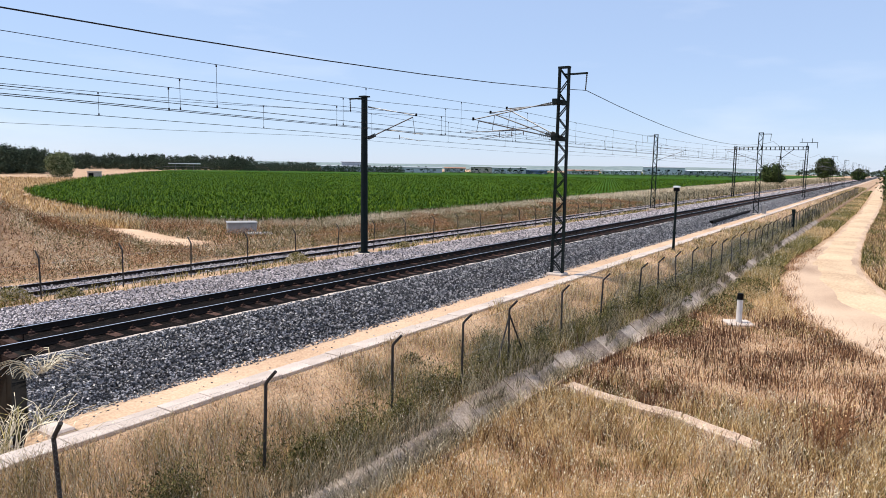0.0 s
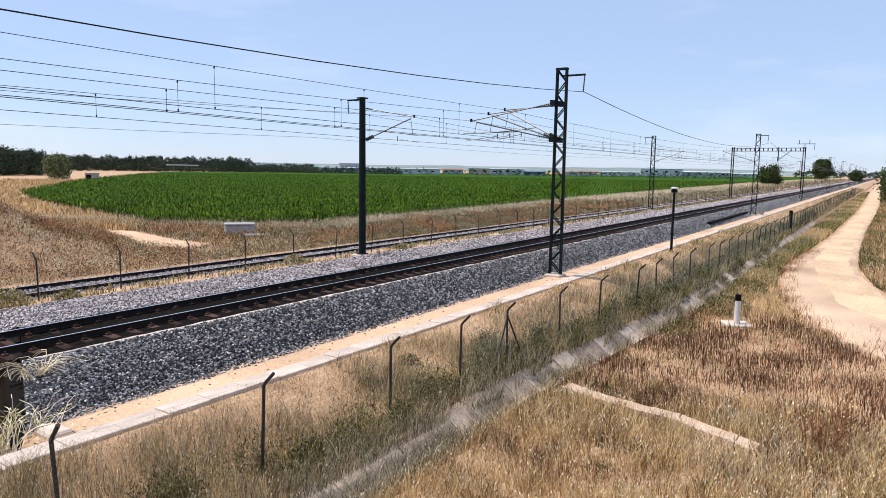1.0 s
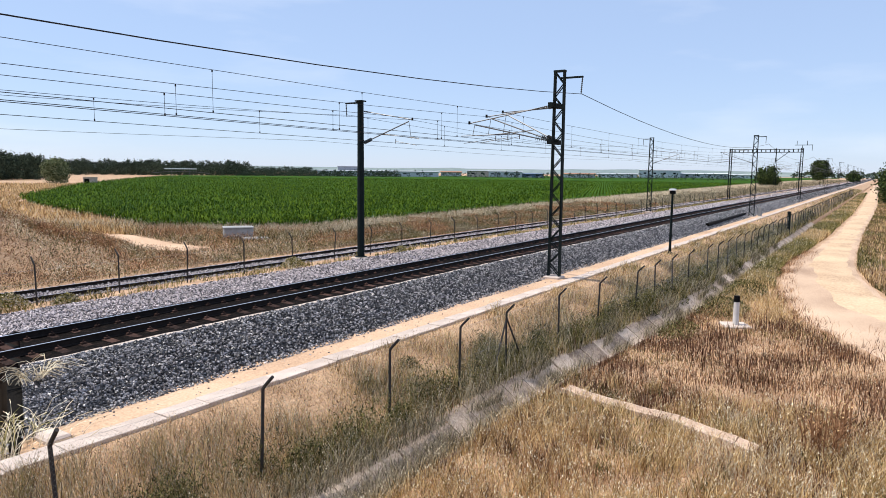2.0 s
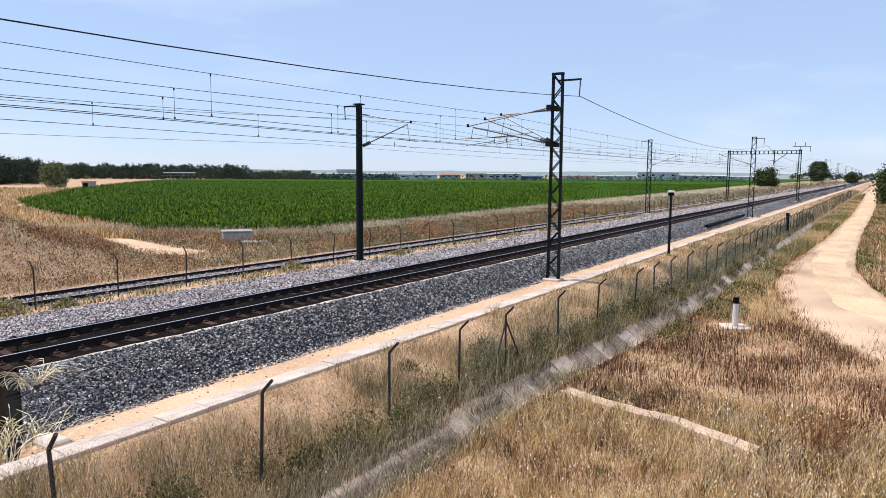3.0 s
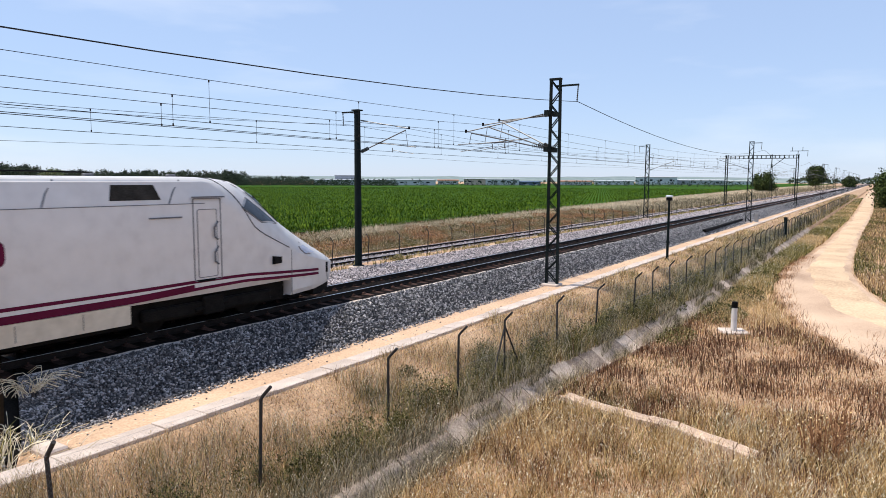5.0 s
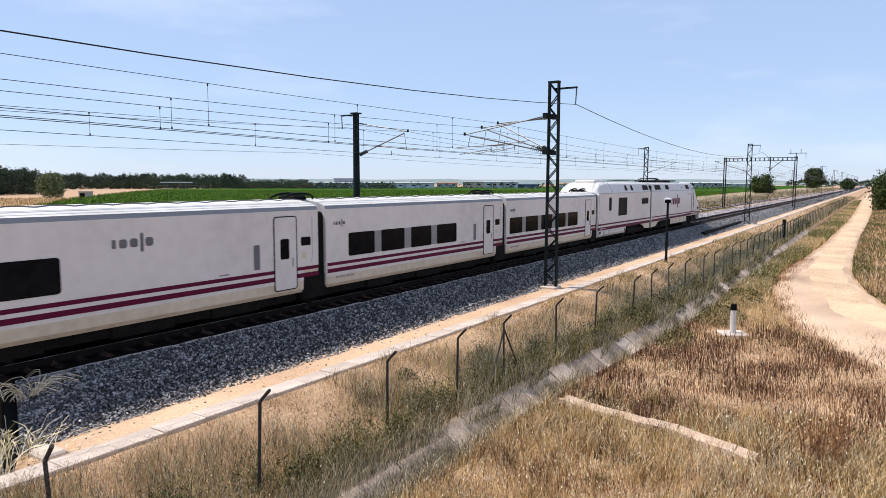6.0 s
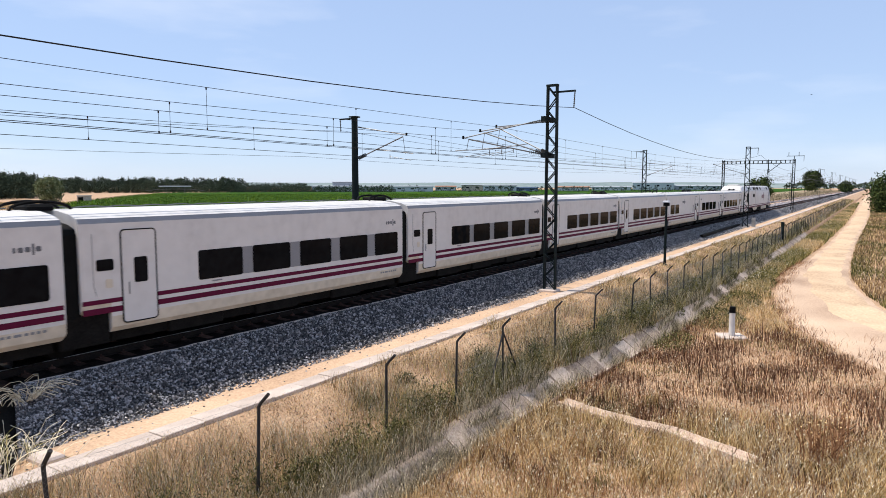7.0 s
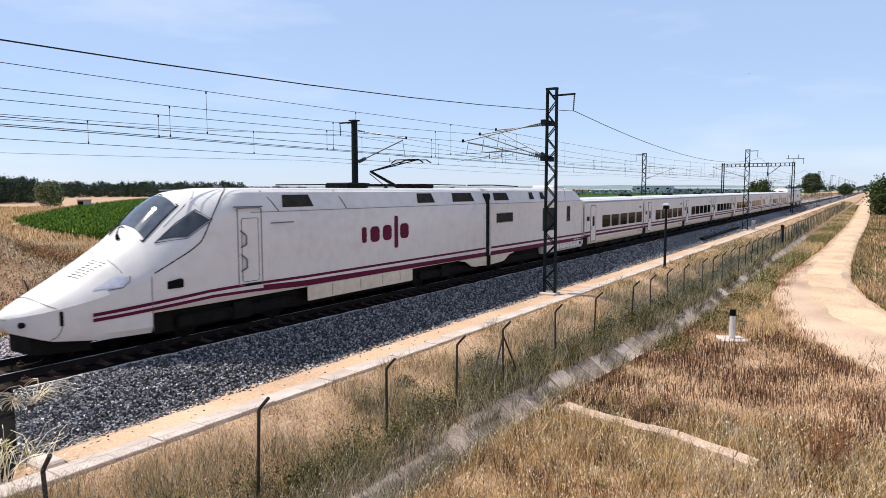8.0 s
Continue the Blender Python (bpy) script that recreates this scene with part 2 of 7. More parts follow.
def ditch_y(x):
    return np.interp(x, [0, 12, 15.4, 18.5, 22.5, 28, 36, 42], [8.3, 8.3, 8.45, 8.3, 8.0, 7.6, 7.4, 7.4])


def smooth(a, b, x):
    t = min(max((x - a) / (b - a), 0), 1)
    return t * t * (3 - 2 * t)


def land(x, y):
    """Height of the ground at a place."""
    dy = float(ditch_y(x))
    n = noise.noise((x * 0.13, y * 0.13, 0.0)) * 0.16 + noise.noise((x * 0.5, y * 0.5, 3.0)) * 0.05
    near = -1.78 + n * smooth(dy - 0.5, dy - 2.5, y)
    # mound at the corner of the field
    hump = 4.4 * math.exp(-(((x - 12) / 8) ** 2 + ((y - 42) / 9) ** 2))
    far = -1.25 + n * 0.6 + hump
    if y < dy - 1.25:
        return near
    if y < dy - 0.55:
        return near + (-2.5 - near) * min((y - dy + 1.25) / 0.5, 1)
    if y < dy:
        return -2.5 + 0.70 * max((y - dy + 0.4) / 0.4, 0)
    if y < 11.75:
        k = (y - dy) / (11.75 - dy)
        return -1.8 + 0.86 * smooth(0.0, 1.0, k) + n * 0.5 * math.sin(k * math.pi)
    if y < 24.6:
        return -0.96
    if y < 27:
        return -0.96 - 0.22 * (y - 24.6) / 2.4
    if y < 31:
        return -1.18
    return -1.18 + (far + 1.18) * smooth(31, 36, y)


# ---- ground, railway bed, channel, road ----
def spread(a, b, first, grow):
    out, d = [a], first
    while out[-1] < b:
        out.append(min(out[-1] + d, b))
        d *= grow
    return out


def sheet(name, xs, ys, height, mat, label, category, kind="structure"):
    v = [(x, y, height(x, y)) for x in xs for y in ys]
    n = len(ys)
    f = [(i * n + j, (i + 1) * n + j, (i + 1) * n + j + 1, i * n + j + 1) for i in range(len(xs) - 1) for j in range(n - 1)]
    s = Shape().add(v, f)
    return tagged(part(name, s, mat, smooth=True), label, category, kind=kind)


def ground():
    xs = [-x for x in reversed(spread(0, 2600, 1.2, 1.13))][:-1] + spread(0, 70, 0.45, 1.0) + spread(70.5, 3600, 1.2, 1.10)
    side = spread(0, 3.2, 0.4, 1.0)
    ys = [-y for y in reversed(spread(0.6, 2600, 0.6, 1.15))] + side
    ys += spread(3.5, 12.0, 0.22, 1.0) + spread(12.5, 36, 0.8, 1.0) + spread(36.5, 2600, 0.9, 1.12)
    ys = sorted(set(round(y, 3) for y in ys))

    def h(x, y):
        # the grassy embankment on which the viewer stands
        f, l = x * 0.839 + y * 0.545, -x * 0.545 + y * 0.839
        bank = 4.2 * smooth(3.4, 0.4, f) * smooth(10, 6, abs(l)) * smooth(-16, -10, f)
        stream = 2.3 * smooth(6.35 + 0.45 * (min(y, 19.0) - 14.5), 5.75 + 0.45 * (min(y, 19.0) - 14.5), x) * smooth(-9, -7, x) * smooth(12.2, 12.9, y) * smooth(24, 22, y)
        return land(x, y) + bank - stream - 0.004
    return sheet("ground", xs, ys, h, M_SOIL, "dry sandy ground with straw-coloured stubble", "ground")


def bed_skew(x, y):
    """The bed ends on a wall set askew to the line; the skew dies out along it."""
    return 0.45 * (min(y, 19.0) - 14.5) * max(0.0, 1 - (x - 6.4) / 8)


def railway_bed():
    """Ballast profile along the line: near slope, level top, wide far shoulder."""
    prof = [(13.45, -0.97), (13.9, -0.74), (14.6, -0.40), (15.1, -0.22), (15.38, -0.19), (15.56, -0.185), (18.7, -0.19), (19.3, -0.26), (20.2, -0.62), (21.2, -0.70), (24.3, -0.80), (25.2, -0.99)]
    xs = spread(6.4, 60, 0.35, 1.0) + spread(60.5, 2500, 0.8, 1.06)
    rows = []
    for x0 in xs:
        r = []
        for k, (y, z) in enumerate(prof):
            x = x0 + bed_skew(x0, y)
            wob = noise.noise((x * 0.7, y * 0.9, 5.0)) * (0.06 if 0 < k < 11 else 0.12)
            r.append((x, y + wob, z + (noise.noise((x * 1.3, y * 1.3, 9.0)) * 0.035 if k not in (0, 11) else 0)))
        rows.append(r)
    n = len(prof)
    s = Shape()
    s.add([p for r in rows for p in r], [(i * n + j, (i + 1) * n + j, (i + 1) * n + j + 1, i * n + j + 1) for i in range(len(rows) - 1) for j in range(n - 1)])
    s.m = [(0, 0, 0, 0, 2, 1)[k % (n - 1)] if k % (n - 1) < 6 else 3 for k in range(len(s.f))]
    b0 = len(s.v)
    s.add([(x, y, z) for x in (-540, -9.5) for y, z in prof], [(j, n + j, n + j + 1, j + 1) for j in range(n - 1)])
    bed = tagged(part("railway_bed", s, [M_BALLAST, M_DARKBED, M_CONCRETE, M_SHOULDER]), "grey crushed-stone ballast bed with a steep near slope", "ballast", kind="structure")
    return bed


def ballast_stones():
    """Loose stones lying on the slope and shoulder."""
    rng = np.random.default_rng(4)
    base = np.array([(1, 0, 0), (-1, 0, 0), (0, 1, 0), (0, -1, 0), (0, 0, 1), (0, 0, -1)], float)
    tri = np.array([(0, 2, 4), (2, 1, 4), (1, 3, 4), (3, 0, 4), (2, 0, 5), (1, 2, 5), (3, 1, 5), (0, 3, 5)])
    steps = [13.2, 13.45, 13.9, 14.6, 15.1, 15.45, 18.7, 19.3, 20.2, 21.2, 24.3, 24.7, 27.4, 27.6, 30.6, 31]
    rise = [-0.96, -0.95, -0.74, -0.40, -0.22, -0.19, -0.19, -0.26, -0.62, -0.70, -0.80, -0.88, -1.22, -1.17, -1.17, -1.3]
    for name, label, N, y0, y1, mat in (("second_track_stones", "pale grey crushed stones between the rails of the second track", 16000, 27.5, 30.8, M_PALESTONE),
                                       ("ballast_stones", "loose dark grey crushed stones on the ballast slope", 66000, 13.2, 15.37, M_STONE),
                                       ("shoulder_stones", "pale pinkish-grey crushed stones on the far shoulder", 40000, 18.6, 24.6, M_PALESTONE)):
        x = 6.45 + 130 * rng.random(N) ** 2.2
        x = np.where(rng.random(N) < 0.10, 90 * (450 / 90) ** rng.random(N), x)
        y = y0 + (y1 - y0) * rng.random(N)
        x = x + 0.45 * (np.minimum(y, 19.0) - 14.5) * np.maximum(0, 1 - (x - 6.4) / 8)
        z = np.interp(y, steps, rise)
        c = np.stack([x, y, z + 0.010 + 0.03 * rng.random(N)], 1)
        size = (0.022 + 0.028 * rng.random(N) ** 1.4) * (1 + x / 75)
        v = base[None] * (0.55 + 0.7 * rng.random((N, 6, 1))) * size[:, None, None]
        a, b, g = rng.random(N) * 6.28, (rng.random(N) - 0.5) * 2.4, (rng.random(N) - 0.5) * 2.4
        X = v[..., 0] * np.cos(a)[:, None] - v[..., 1] * np.sin(a)[:, None]
        Y = v[..., 0] * np.sin(a)[:, None] + v[..., 1] * np.cos(a)[:, None]
        Z = v[..., 2] * 0.8
        Y, Z = Y * np.cos(b)[:, None] - Z * np.sin(b)[:, None], Y * np.sin(b)[:, None] + Z * np.cos(b)[:, None]
        X, Z = X * np.cos(g)[:, None] - Z * np.sin(g)[:, None], X * np.sin(g)[:, None] + Z * np.cos(g)[:, None]
        V = np.stack([X, Y, Z], 2) + c[:, None]
        F = tri[None] + 6 * np.arange(N)[:, None, None]
        me = stuff_mesh(name, V.reshape(-1, 3).tolist(), F.reshape(-1, 3).tolist(), mat)
        tagged(part(name, me, None), label, "ballast", kind="stuff")


def rail_shape(x0, x1):
    prof = [(-0.075, 0), (0.075, 0), (0.07, 0.014), (0.012, 0.03), (0.010, 0.125), (0.034, 0.14), (0.036, 0.166), (0.028, 0.172), (-0.028, 0.172), (-0.036, 0.166), (-0.034, 0.14), (-0.010, 0.125), (-0.012, 0.03), (-0.07, 0.014)]
    s = Shape()
    cut = [x0]
    while cut[-1] < x1:
        cut.append(min(cut[-1] + 36, x1))
    s.loft([[(x, y, z - 0.172) for y, z in prof] for x in cut])
    n = len(prof)
    s.m = [1 if k < (len(cut) - 1) * n and (k % n) == 7 else 0 for k in range(len(s.f))]
    return s


def sleeper_mesh():
    s = Shape()
    rings = []
    for x, w, h in ((-1.3, 0.14, 0.20), (-0.9, 0.15, 0.21), (-0.45, 0.13, 0.19), (0, 0.11, 0.155), (0.45, 0.13, 0.19), (0.9, 0.15, 0.21), (1.3, 0.14, 0.20)):
        rings.append([(-w, x, -0.17), (w, x, -0.17), (w * 0.82, x, h - 0.18), (-w * 0.82, x, h - 0.18)])
    s.loft(rings)
    return s.mesh("sleeper", M_SLEEPER)


def clip_mesh():
    s = Shape()
    for y in (-0.7525, 0.7525):
        for d in (-1, 1):
            s.box((-0.07, y + d * 0.13 - 0.05, 0.02), (0.07, y + d * 0.13 + 0.05, 0.075), 0, 0.015)
            s.rod((0, y + d * 0.14, 0.06), (0, y + d * 0.14, 0.125), 0.022, None, 5)
    return s.mesh("rail_clip", M_SLEEPER)


def track(name, y, z, x0, gauge, label, full):
    t = thing(name, label, "railway track", kind="structure", at=pose(0, y, z))
    for d in (-gauge / 2, gauge / 2):
        part("rail", rail_shape(-520, 2400), [M_RAIL, M_RAILTOP], t, at=pose(0, d, 0))
    sm, cm = sleeper_mesh(), clip_mesh()
    n = 140 if full else 60
    for i in range(n):
        part("sleeper", sm, None, t, at=pose(x0 + 0.4 + 0.6 * i, 0, -0.20))
    if full:
        for i in range(110):
            part("rail_clip", cm, None, t, at=pose(x0 + 0.4 + 0.6 * i, 0, -0.20))
    s = Shape()
    for i in list(range(-840, 0)) + list(range(n, 520)):
        x = x0 + 0.4 + 0.6 * i
        s.box((x - 0.12, -1.3, -0.37), (x + 0.12, 1.3, -0.175))
    tagged(part("far_sleepers", s, M_SLEEPER, t), kind="stuff")
    return t


def far_bed():
    s = Shape()
    prof = [(27.3, -1.25), (27.6, -1.17), (30.6, -1.17), (31.2, -1.35)]
    xs = spread(-120, 2400, 6, 1.03)
    s.loft([[(x, y, z) for y, z in prof] for x in xs], closed=False)
    tagged(part("far_railway_bed", s, M_SHOULDER), "low grey ballast bed of the second track", "ballast", kind="structure")


def kerb_strip():
    """Concrete cable-duct covers laid end to end, and their drop edge."""
    k = thing("kerb", "pale concrete cable-duct strip beside the ballast", "kerb", kind="structure")
    rng = random.Random(3)
    slab = Shape().box((-0.495, -0.27, -0.12), (0.495, 0.27, 0.0), 0, 0.012).mesh("slab", M_CONCRETE)
    for i in range(110):
        part("slab", slab, None, k, at=pose(3.4 + i, 12.05 + rng.uniform(-0.012, 0.012), -0.875 + rng.uniform(-0.012, 0.012), rng.uniform(-1, 1), rng.uniform(-.4, .4), rng.uniform(-0.4, 0.4)))
    s = Shape()
    for i in range(110, 620):
        s.box((2.9 + i + 0.005, 11.79, -0.98), (3.9 + i - 0.005, 12.31, -0.875))
    tagged(part("far_slabs", s, M_CONCRETE, k), kind="stuff")
    tagged(sheet("dirt_path", spread(6.36, 60, 0.4, 1.0) + spread(60.5, 1500, 1, 1.08), [12.25, 12.5, 12.8, 13.1, 13.4, 13.75], lambda x, y: -0.925 + noise.noise((x * 2, y * 2, 1)) * 0.015, M_PATHSOIL, "sandy footpath between ballast and kerb", "path"), kind="structure")
    sheet("far_dirt_path", spread(5.0, 60, 0.5, 1.0) + spread(60.5, 1500, 1, 1.08), [24.7, 25.1, 25.6, 26.1], lambda x, y: -0.97 - (y - 24.7) * 0.1 + noise.noise((x * 1.5, y * 2, 1)) * 0.03, M_PATHSOIL, "sandy strip beyond the ballast shoulder", "path")


def ditch():
    d = thing("drainage_channel", "weathered concrete drainage channel with open joints", "channel", kind="structure")
    seg = 1.0
    s = Shape()
    for y0, z0, y1, z1 in ((0.10, 0.06, -0.48, -0.33), (-0.48, -0.33, -0.70, -0.33), (-0.70, -0.33, -1.12, 0.02)):
        s.add([(0, y0, z0), (seg - 0.03, y0, z0), (seg - 0.03, y1, z1), (0, y1, z1), (0, y0, z0 - 0.08), (seg - 0.03, y0, z0 - 0.08), (seg - 0.03, y1, z1 - 0.08), (0, y1, z1 - 0.08)],
              [(3, 2, 1, 0), (4, 5, 6, 7), (0, 1, 5, 4), (2, 3, 7, 6), (1, 2, 6, 5), (3, 0, 4, 7)])
    s.box((0, 0.10, -0.04), (seg - 0.03, 0.24, 0.06))
    me = s.mesh("channel_segment", M_DITCH)
    rng = random.Random(8)
    for i in range(95):
        x = 2 + i * seg
        part("channel_segment", me, None, d, at=pose(x, ditch_y(x + 0.5), -1.79 + rng.uniform(-0.03, 0.03), rng.uniform(-2, 2), 0, math.degrees(math.atan2(float(ditch_y(x + 1) - ditch_y(x)), 1)) + rng.uniform(-0.8, 0.8)))


def side_drain():
    """Shallow concrete gutter that comes down to the channel."""
    d = thing("side_gutter", "narrow pale concrete gutter crossing the dry grass", "gutter", kind="structure")
    way = [(17.15, 7.5), (16.62, 6.85), (16.38, 6.3), (16.2, 5.75), (16.05, 5.1), (15.93, 4.4), (15.85, 3.7), (15.55, 3.0), (15.3, 2.35), (15.05, 1.9)]
    rng = random.Random(6)
    for (xa, ya), (xb, yb) in zip(way, way[1:]):
        a, b = Vector((xa, ya, land(xa, ya) + 0.08)), Vector((xb, yb, land(xb, yb) + 0.08 + rng.uniform(-0.02, 0.02)))
        side = Vector((b.y - a.y, a.x - b.x, 0)).normalized()
        s = Shape()
        prof = [(-0.20, 0.07), (-0.14, 0.075), (-0.07, -0.01), (0.07, -0.01), (0.14, 0.05), (0.20, 0.05), (0.22, -0.2), (-0.22, -0.2)]
        e = (b - a) * 0.006
        s.loft([[p + side * u + Vector((0, 0, w)) for u, w in prof] for p in (a + e, b - e)])
        part("gutter_segment", s, M_GUTTER, d)


# farm track: x along the line, then its edge away from the railway and its edge towards it
ROAD_X = [8, 18, 25, 30, 36, 42, 50, 60, 80, 120, 165, 315, 700, 1500]
ROAD_LO = [-18.4, -12.8, -7.0, -4.2, -1.2, 0.2, 1.15, 1.42, 1.45, 1.05, 0.85, 1.8, 2.3, 2.3]
ROAD_HI = [-9.6, -3.9, -0.4, 2.2, 3.75, 4.65, 4.8, 4.45, 3.9, 3.55, 3.7, 4.9, 6.0, 6.0]


def dirt_road():
    """Sandy farm track beside the line; it bends off away from the railway near the viewer."""
    xs = spread(8, 165, 0.8, 1.0) + spread(170, 1500, 6, 1.12)
    lo, hi = np.interp(xs, ROAD_X, ROAD_LO), np.interp(xs, ROAD_X, ROAD_HI)
    for _ in range(12):
        for e in (lo, hi):
            e[1:-1] = (e[:-2] + 2 * e[1:-1] + e[2:]) / 4
    rows = []
    for x, a, b in zip(xs, lo.tolist(), hi.tolist()):
        r = []
        for k in range(15):
            u = -1 + k / 7
            e = noise.noise((x * 0.5, u * 3, 2)) * 0.25 if abs(u) == 1 else 0
            yy = (a + b) / 2 + u * ((b - a) / 2 + e)
            rut = -0.05 * (math.exp(-((u - 0.42) / 0.13) ** 2) + math.exp(-((u + 0.42) / 0.13) ** 2))
            r.append((x, yy, land(x, min(yy, 6.0)) + 0.115 * (1 - abs(u) ** 4) + rut - 0.02 + noise.noise((x * 1.5, yy * 1.5, 4)) * 0.004))
        rows.append(r)
    grid = lambda rr, n: Shape().add([p for r in rr for p in r], [(i * n + j, i * n + j + 1, (i + 1) * n + j + 1, (i + 1) * n + j) for i in range(len(rr) - 1) for j in range(n - 1)])
    tagged(part("dirt_road", grid(rows, 15), M_ROAD, smooth=True), "pale sandy farm track strewn with fine gravel", "road", kind="structure")
    # band packed smooth by wheels, which swings wide through the bend
    band = []
    for x, r in zip(xs, rows):
        if x < 20 or x > 420:
            continue
        right = r[0][1] + 0.3 + 0.25 * noise.noise((x * 0.4, 0, 7))
        left = float(np.interp(x, [20, 28, 31.2, 34.7, 39.3, 48.7, 65, 80, 120, 420], [-7.0, -2.6, -0.6, 1.2, 2.5, 3.7, 3.9, 3.65, 3.3, 5.0])) + 0.35 * noise.noise((x * 0.35, 0, 8))
        y0, y1 = r[0][1], r[14][1]
        q = []
        for k in range(9):
            yy = right + (max(left, right + 0.4) - right) * k / 8
            t = min(max((yy - y0) / (y1 - y0) * 14, 0), 13.999)
            z = r[int(t)][2] + (r[int(t) + 1][2] - r[int(t)][2]) * (t - int(t))
            q.append((x, yy, z + (0.018 if 0 < k < 8 else -0.012)))
        band.append(q)
    tagged(part("wheel_band", grid(band, 9), M_PACKED, smooth=True), "smooth yellowish band packed by wheels along the track", "road", kind="structure")


def road_gravel():
    rng = np.random.default_rng(14)
    base = np.array([(1, 0, 0), (-0.5, 0.87, 0), (-0.5, -0.87, 0), (0, 0, 0.8)], float)
    tri = np.array([(0, 1, 3), (1, 2, 3), (2, 0, 3)])
    N = 26000
    x = 20 + 60 * rng.random(N) ** 1.8
    lo, hi = np.interp(x, ROAD_X, ROAD_LO), np.interp(x, ROAD_X, ROAD_HI)
    mid, w = (lo + hi) / 2, (hi - lo) / 2
    u = rng.random(N) * 2.2 - 1.1
    ok = rng.random(N) < np.where(u > 0.1, 0.95, 0.06 + 0.6 * (u < -0.9))
    x, mid, w, u = x[ok], mid[ok], w[ok], u[ok]
    y = mid + u * w
    z = np.array([land(a, min(b, 6.0)) for a, b in zip(x.tolist(), y.tolist())]) + 0.07 * (1 - np.minimum(np.abs(u), 1) ** 4) - 0.03 - 0.05 * (np.exp(-((u - 0.42) / 0.13) ** 2) + np.exp(-((u + 0.42) / 0.13) ** 2))
    n = len(x)
    V = base[None] * (0.012 + 0.03 * rng.random((n, 1, 1)) ** 2) * (0.7 + 0.6 * rng.random((n, 4, 1)))
    V = V + np.stack([x, y, z + 0.012], 1)[:, None]
    F = tri[None] + 4 * np.arange(n)[:, None, None]
    me = stuff_mesh("road_gravel", V.reshape(-1, 3).tolist(), F.reshape(-1, 3).tolist(), M_GUTTER)
    tagged(part("road_gravel", me, None), "small loose stones on the sandy track", "gravel", kind="stuff")
    # and strewn over the footpath by the ballast
    N = 420
    x, y = 5 + 60 * rng.random(N) ** 1.7, 12.3 + 1.2 * rng.random(N) ** 0.5
    V = base[None] * (0.015 + 0.035 * rng.random((N, 1, 1)) ** 2) + np.stack([x, y, 0 * x - 0.925], 1)[:, None]
    F = tri[None] + 4 * np.arange(N)[:, None, None]
    me = stuff_mesh("path_gravel", V.reshape(-1, 3).tolist(), F.reshape(-1, 3).tolist(), M_STONE)
    tagged(part("path_gravel", me, None), "stray ballast stones on the footpath", "gravel", kind="stuff")


road_gravel()
ground()
railway_bed()
far_bed()
ballast_stones()
kerb_strip()
ditch()
side_drain()
dirt_road()
track("railway_track", TRACK_Y, 0.0, 3.4, 1.505, "dark electrified railway track with concrete sleepers", True)
track("second_railway_track", 28.8, -1.0, 3.0, 1.74, "older single track beyond the fence", False)


# ---- masts and overhead line ----
def lattice_mast(height, w0=0.56, w1=0.46):
    """Four corner angles laced by diagonal bars; origin at the base."""
    m = thing("catenary_mast", "dark steel lattice mast of the overhead line", "mast", "masts of the overhead line")
    part("foundation", Shape().box((-0.4, -0.4, -0.25), (0.4, 0.4, 0.06), 0, 0.03), M_CONCRETE, m)
    half = lambda z: (w0 + (w1 - w0) * z / height) / 2
    for sy in (-1, 1):
        s = Shape()
        s.loft([[(-0.11, sy * (q - 0.035), z), (0.11, sy * (q - 0.035), z), (0.11, sy * (q + 0.035), z), (-0.11, sy * (q + 0.035), z)] for q, z in ((half(0), 0.05), (half(height), height))])
        part("channel_post", s, M_MAST, m)
    n = int(height / 0.55)
    for sx in (-0.1, 0.1):
        s = Shape()
        for k in range(n):
            za, zb = 0.1 + (height - 0.15) * k / n, 0.1 + (height - 0.15) * (k + 1) / n
            d = 1 if k % 2 else -1
            s.rod((sx, d * half(za), za), (sx, -d * half(zb), zb), 0.032, None, 4)
        tagged(part("lacing", s, M_MAST, m), kind="stuff")
    part("top_plate", Shape().box((-0.12, -half(height) - 0.05, height - 0.06), (0.12, half(height) + 0.05, height + 0.03)), M_MAST, m)
    return m


def round_post(height):
    m = thing("catenary_post", "dark green tubular steel post of the overhead line", "mast", "masts of the overhead line")
    part("foundation", Shape().box((-0.42, -0.42, -0.3), (0.42, 0.42, 0.05), 0, 0.04), M_CONCRETE, m)
    s = Shape()
    s.loft([[(0.21 * k * math.cos(a), 0.21 * k * math.sin(a), z) for a in [math.pi * i / 7 for i in range(14)]] for z, k in ((0.05, 1.0), (height, 0.82))])
    part("shaft", s, M_MAST, m, smooth=False)
    part("base_flange", Shape().rod((0, 0, 0.05), (0, 0, 0.09), 0.34, None, 14), M_MAST, m)
    part("cap", Shape().box((-0.24, -0.24, height), (0.24, 0.24, height + 0.07), 0, 0.02), M_MAST, m)
    return m


def insulator_rod(a, b, r=0.07):
    s = Shape()
    a, b = Vector(a), Vector(b)
    s.rod(a, b, 0.025)
    for i in range(7):
        p = a.lerp(b, (i + 0.7) / 8)
        s.rod(p, p + (b - a).normalized() * 0.02, r, r * 0.5, 8)
    return s


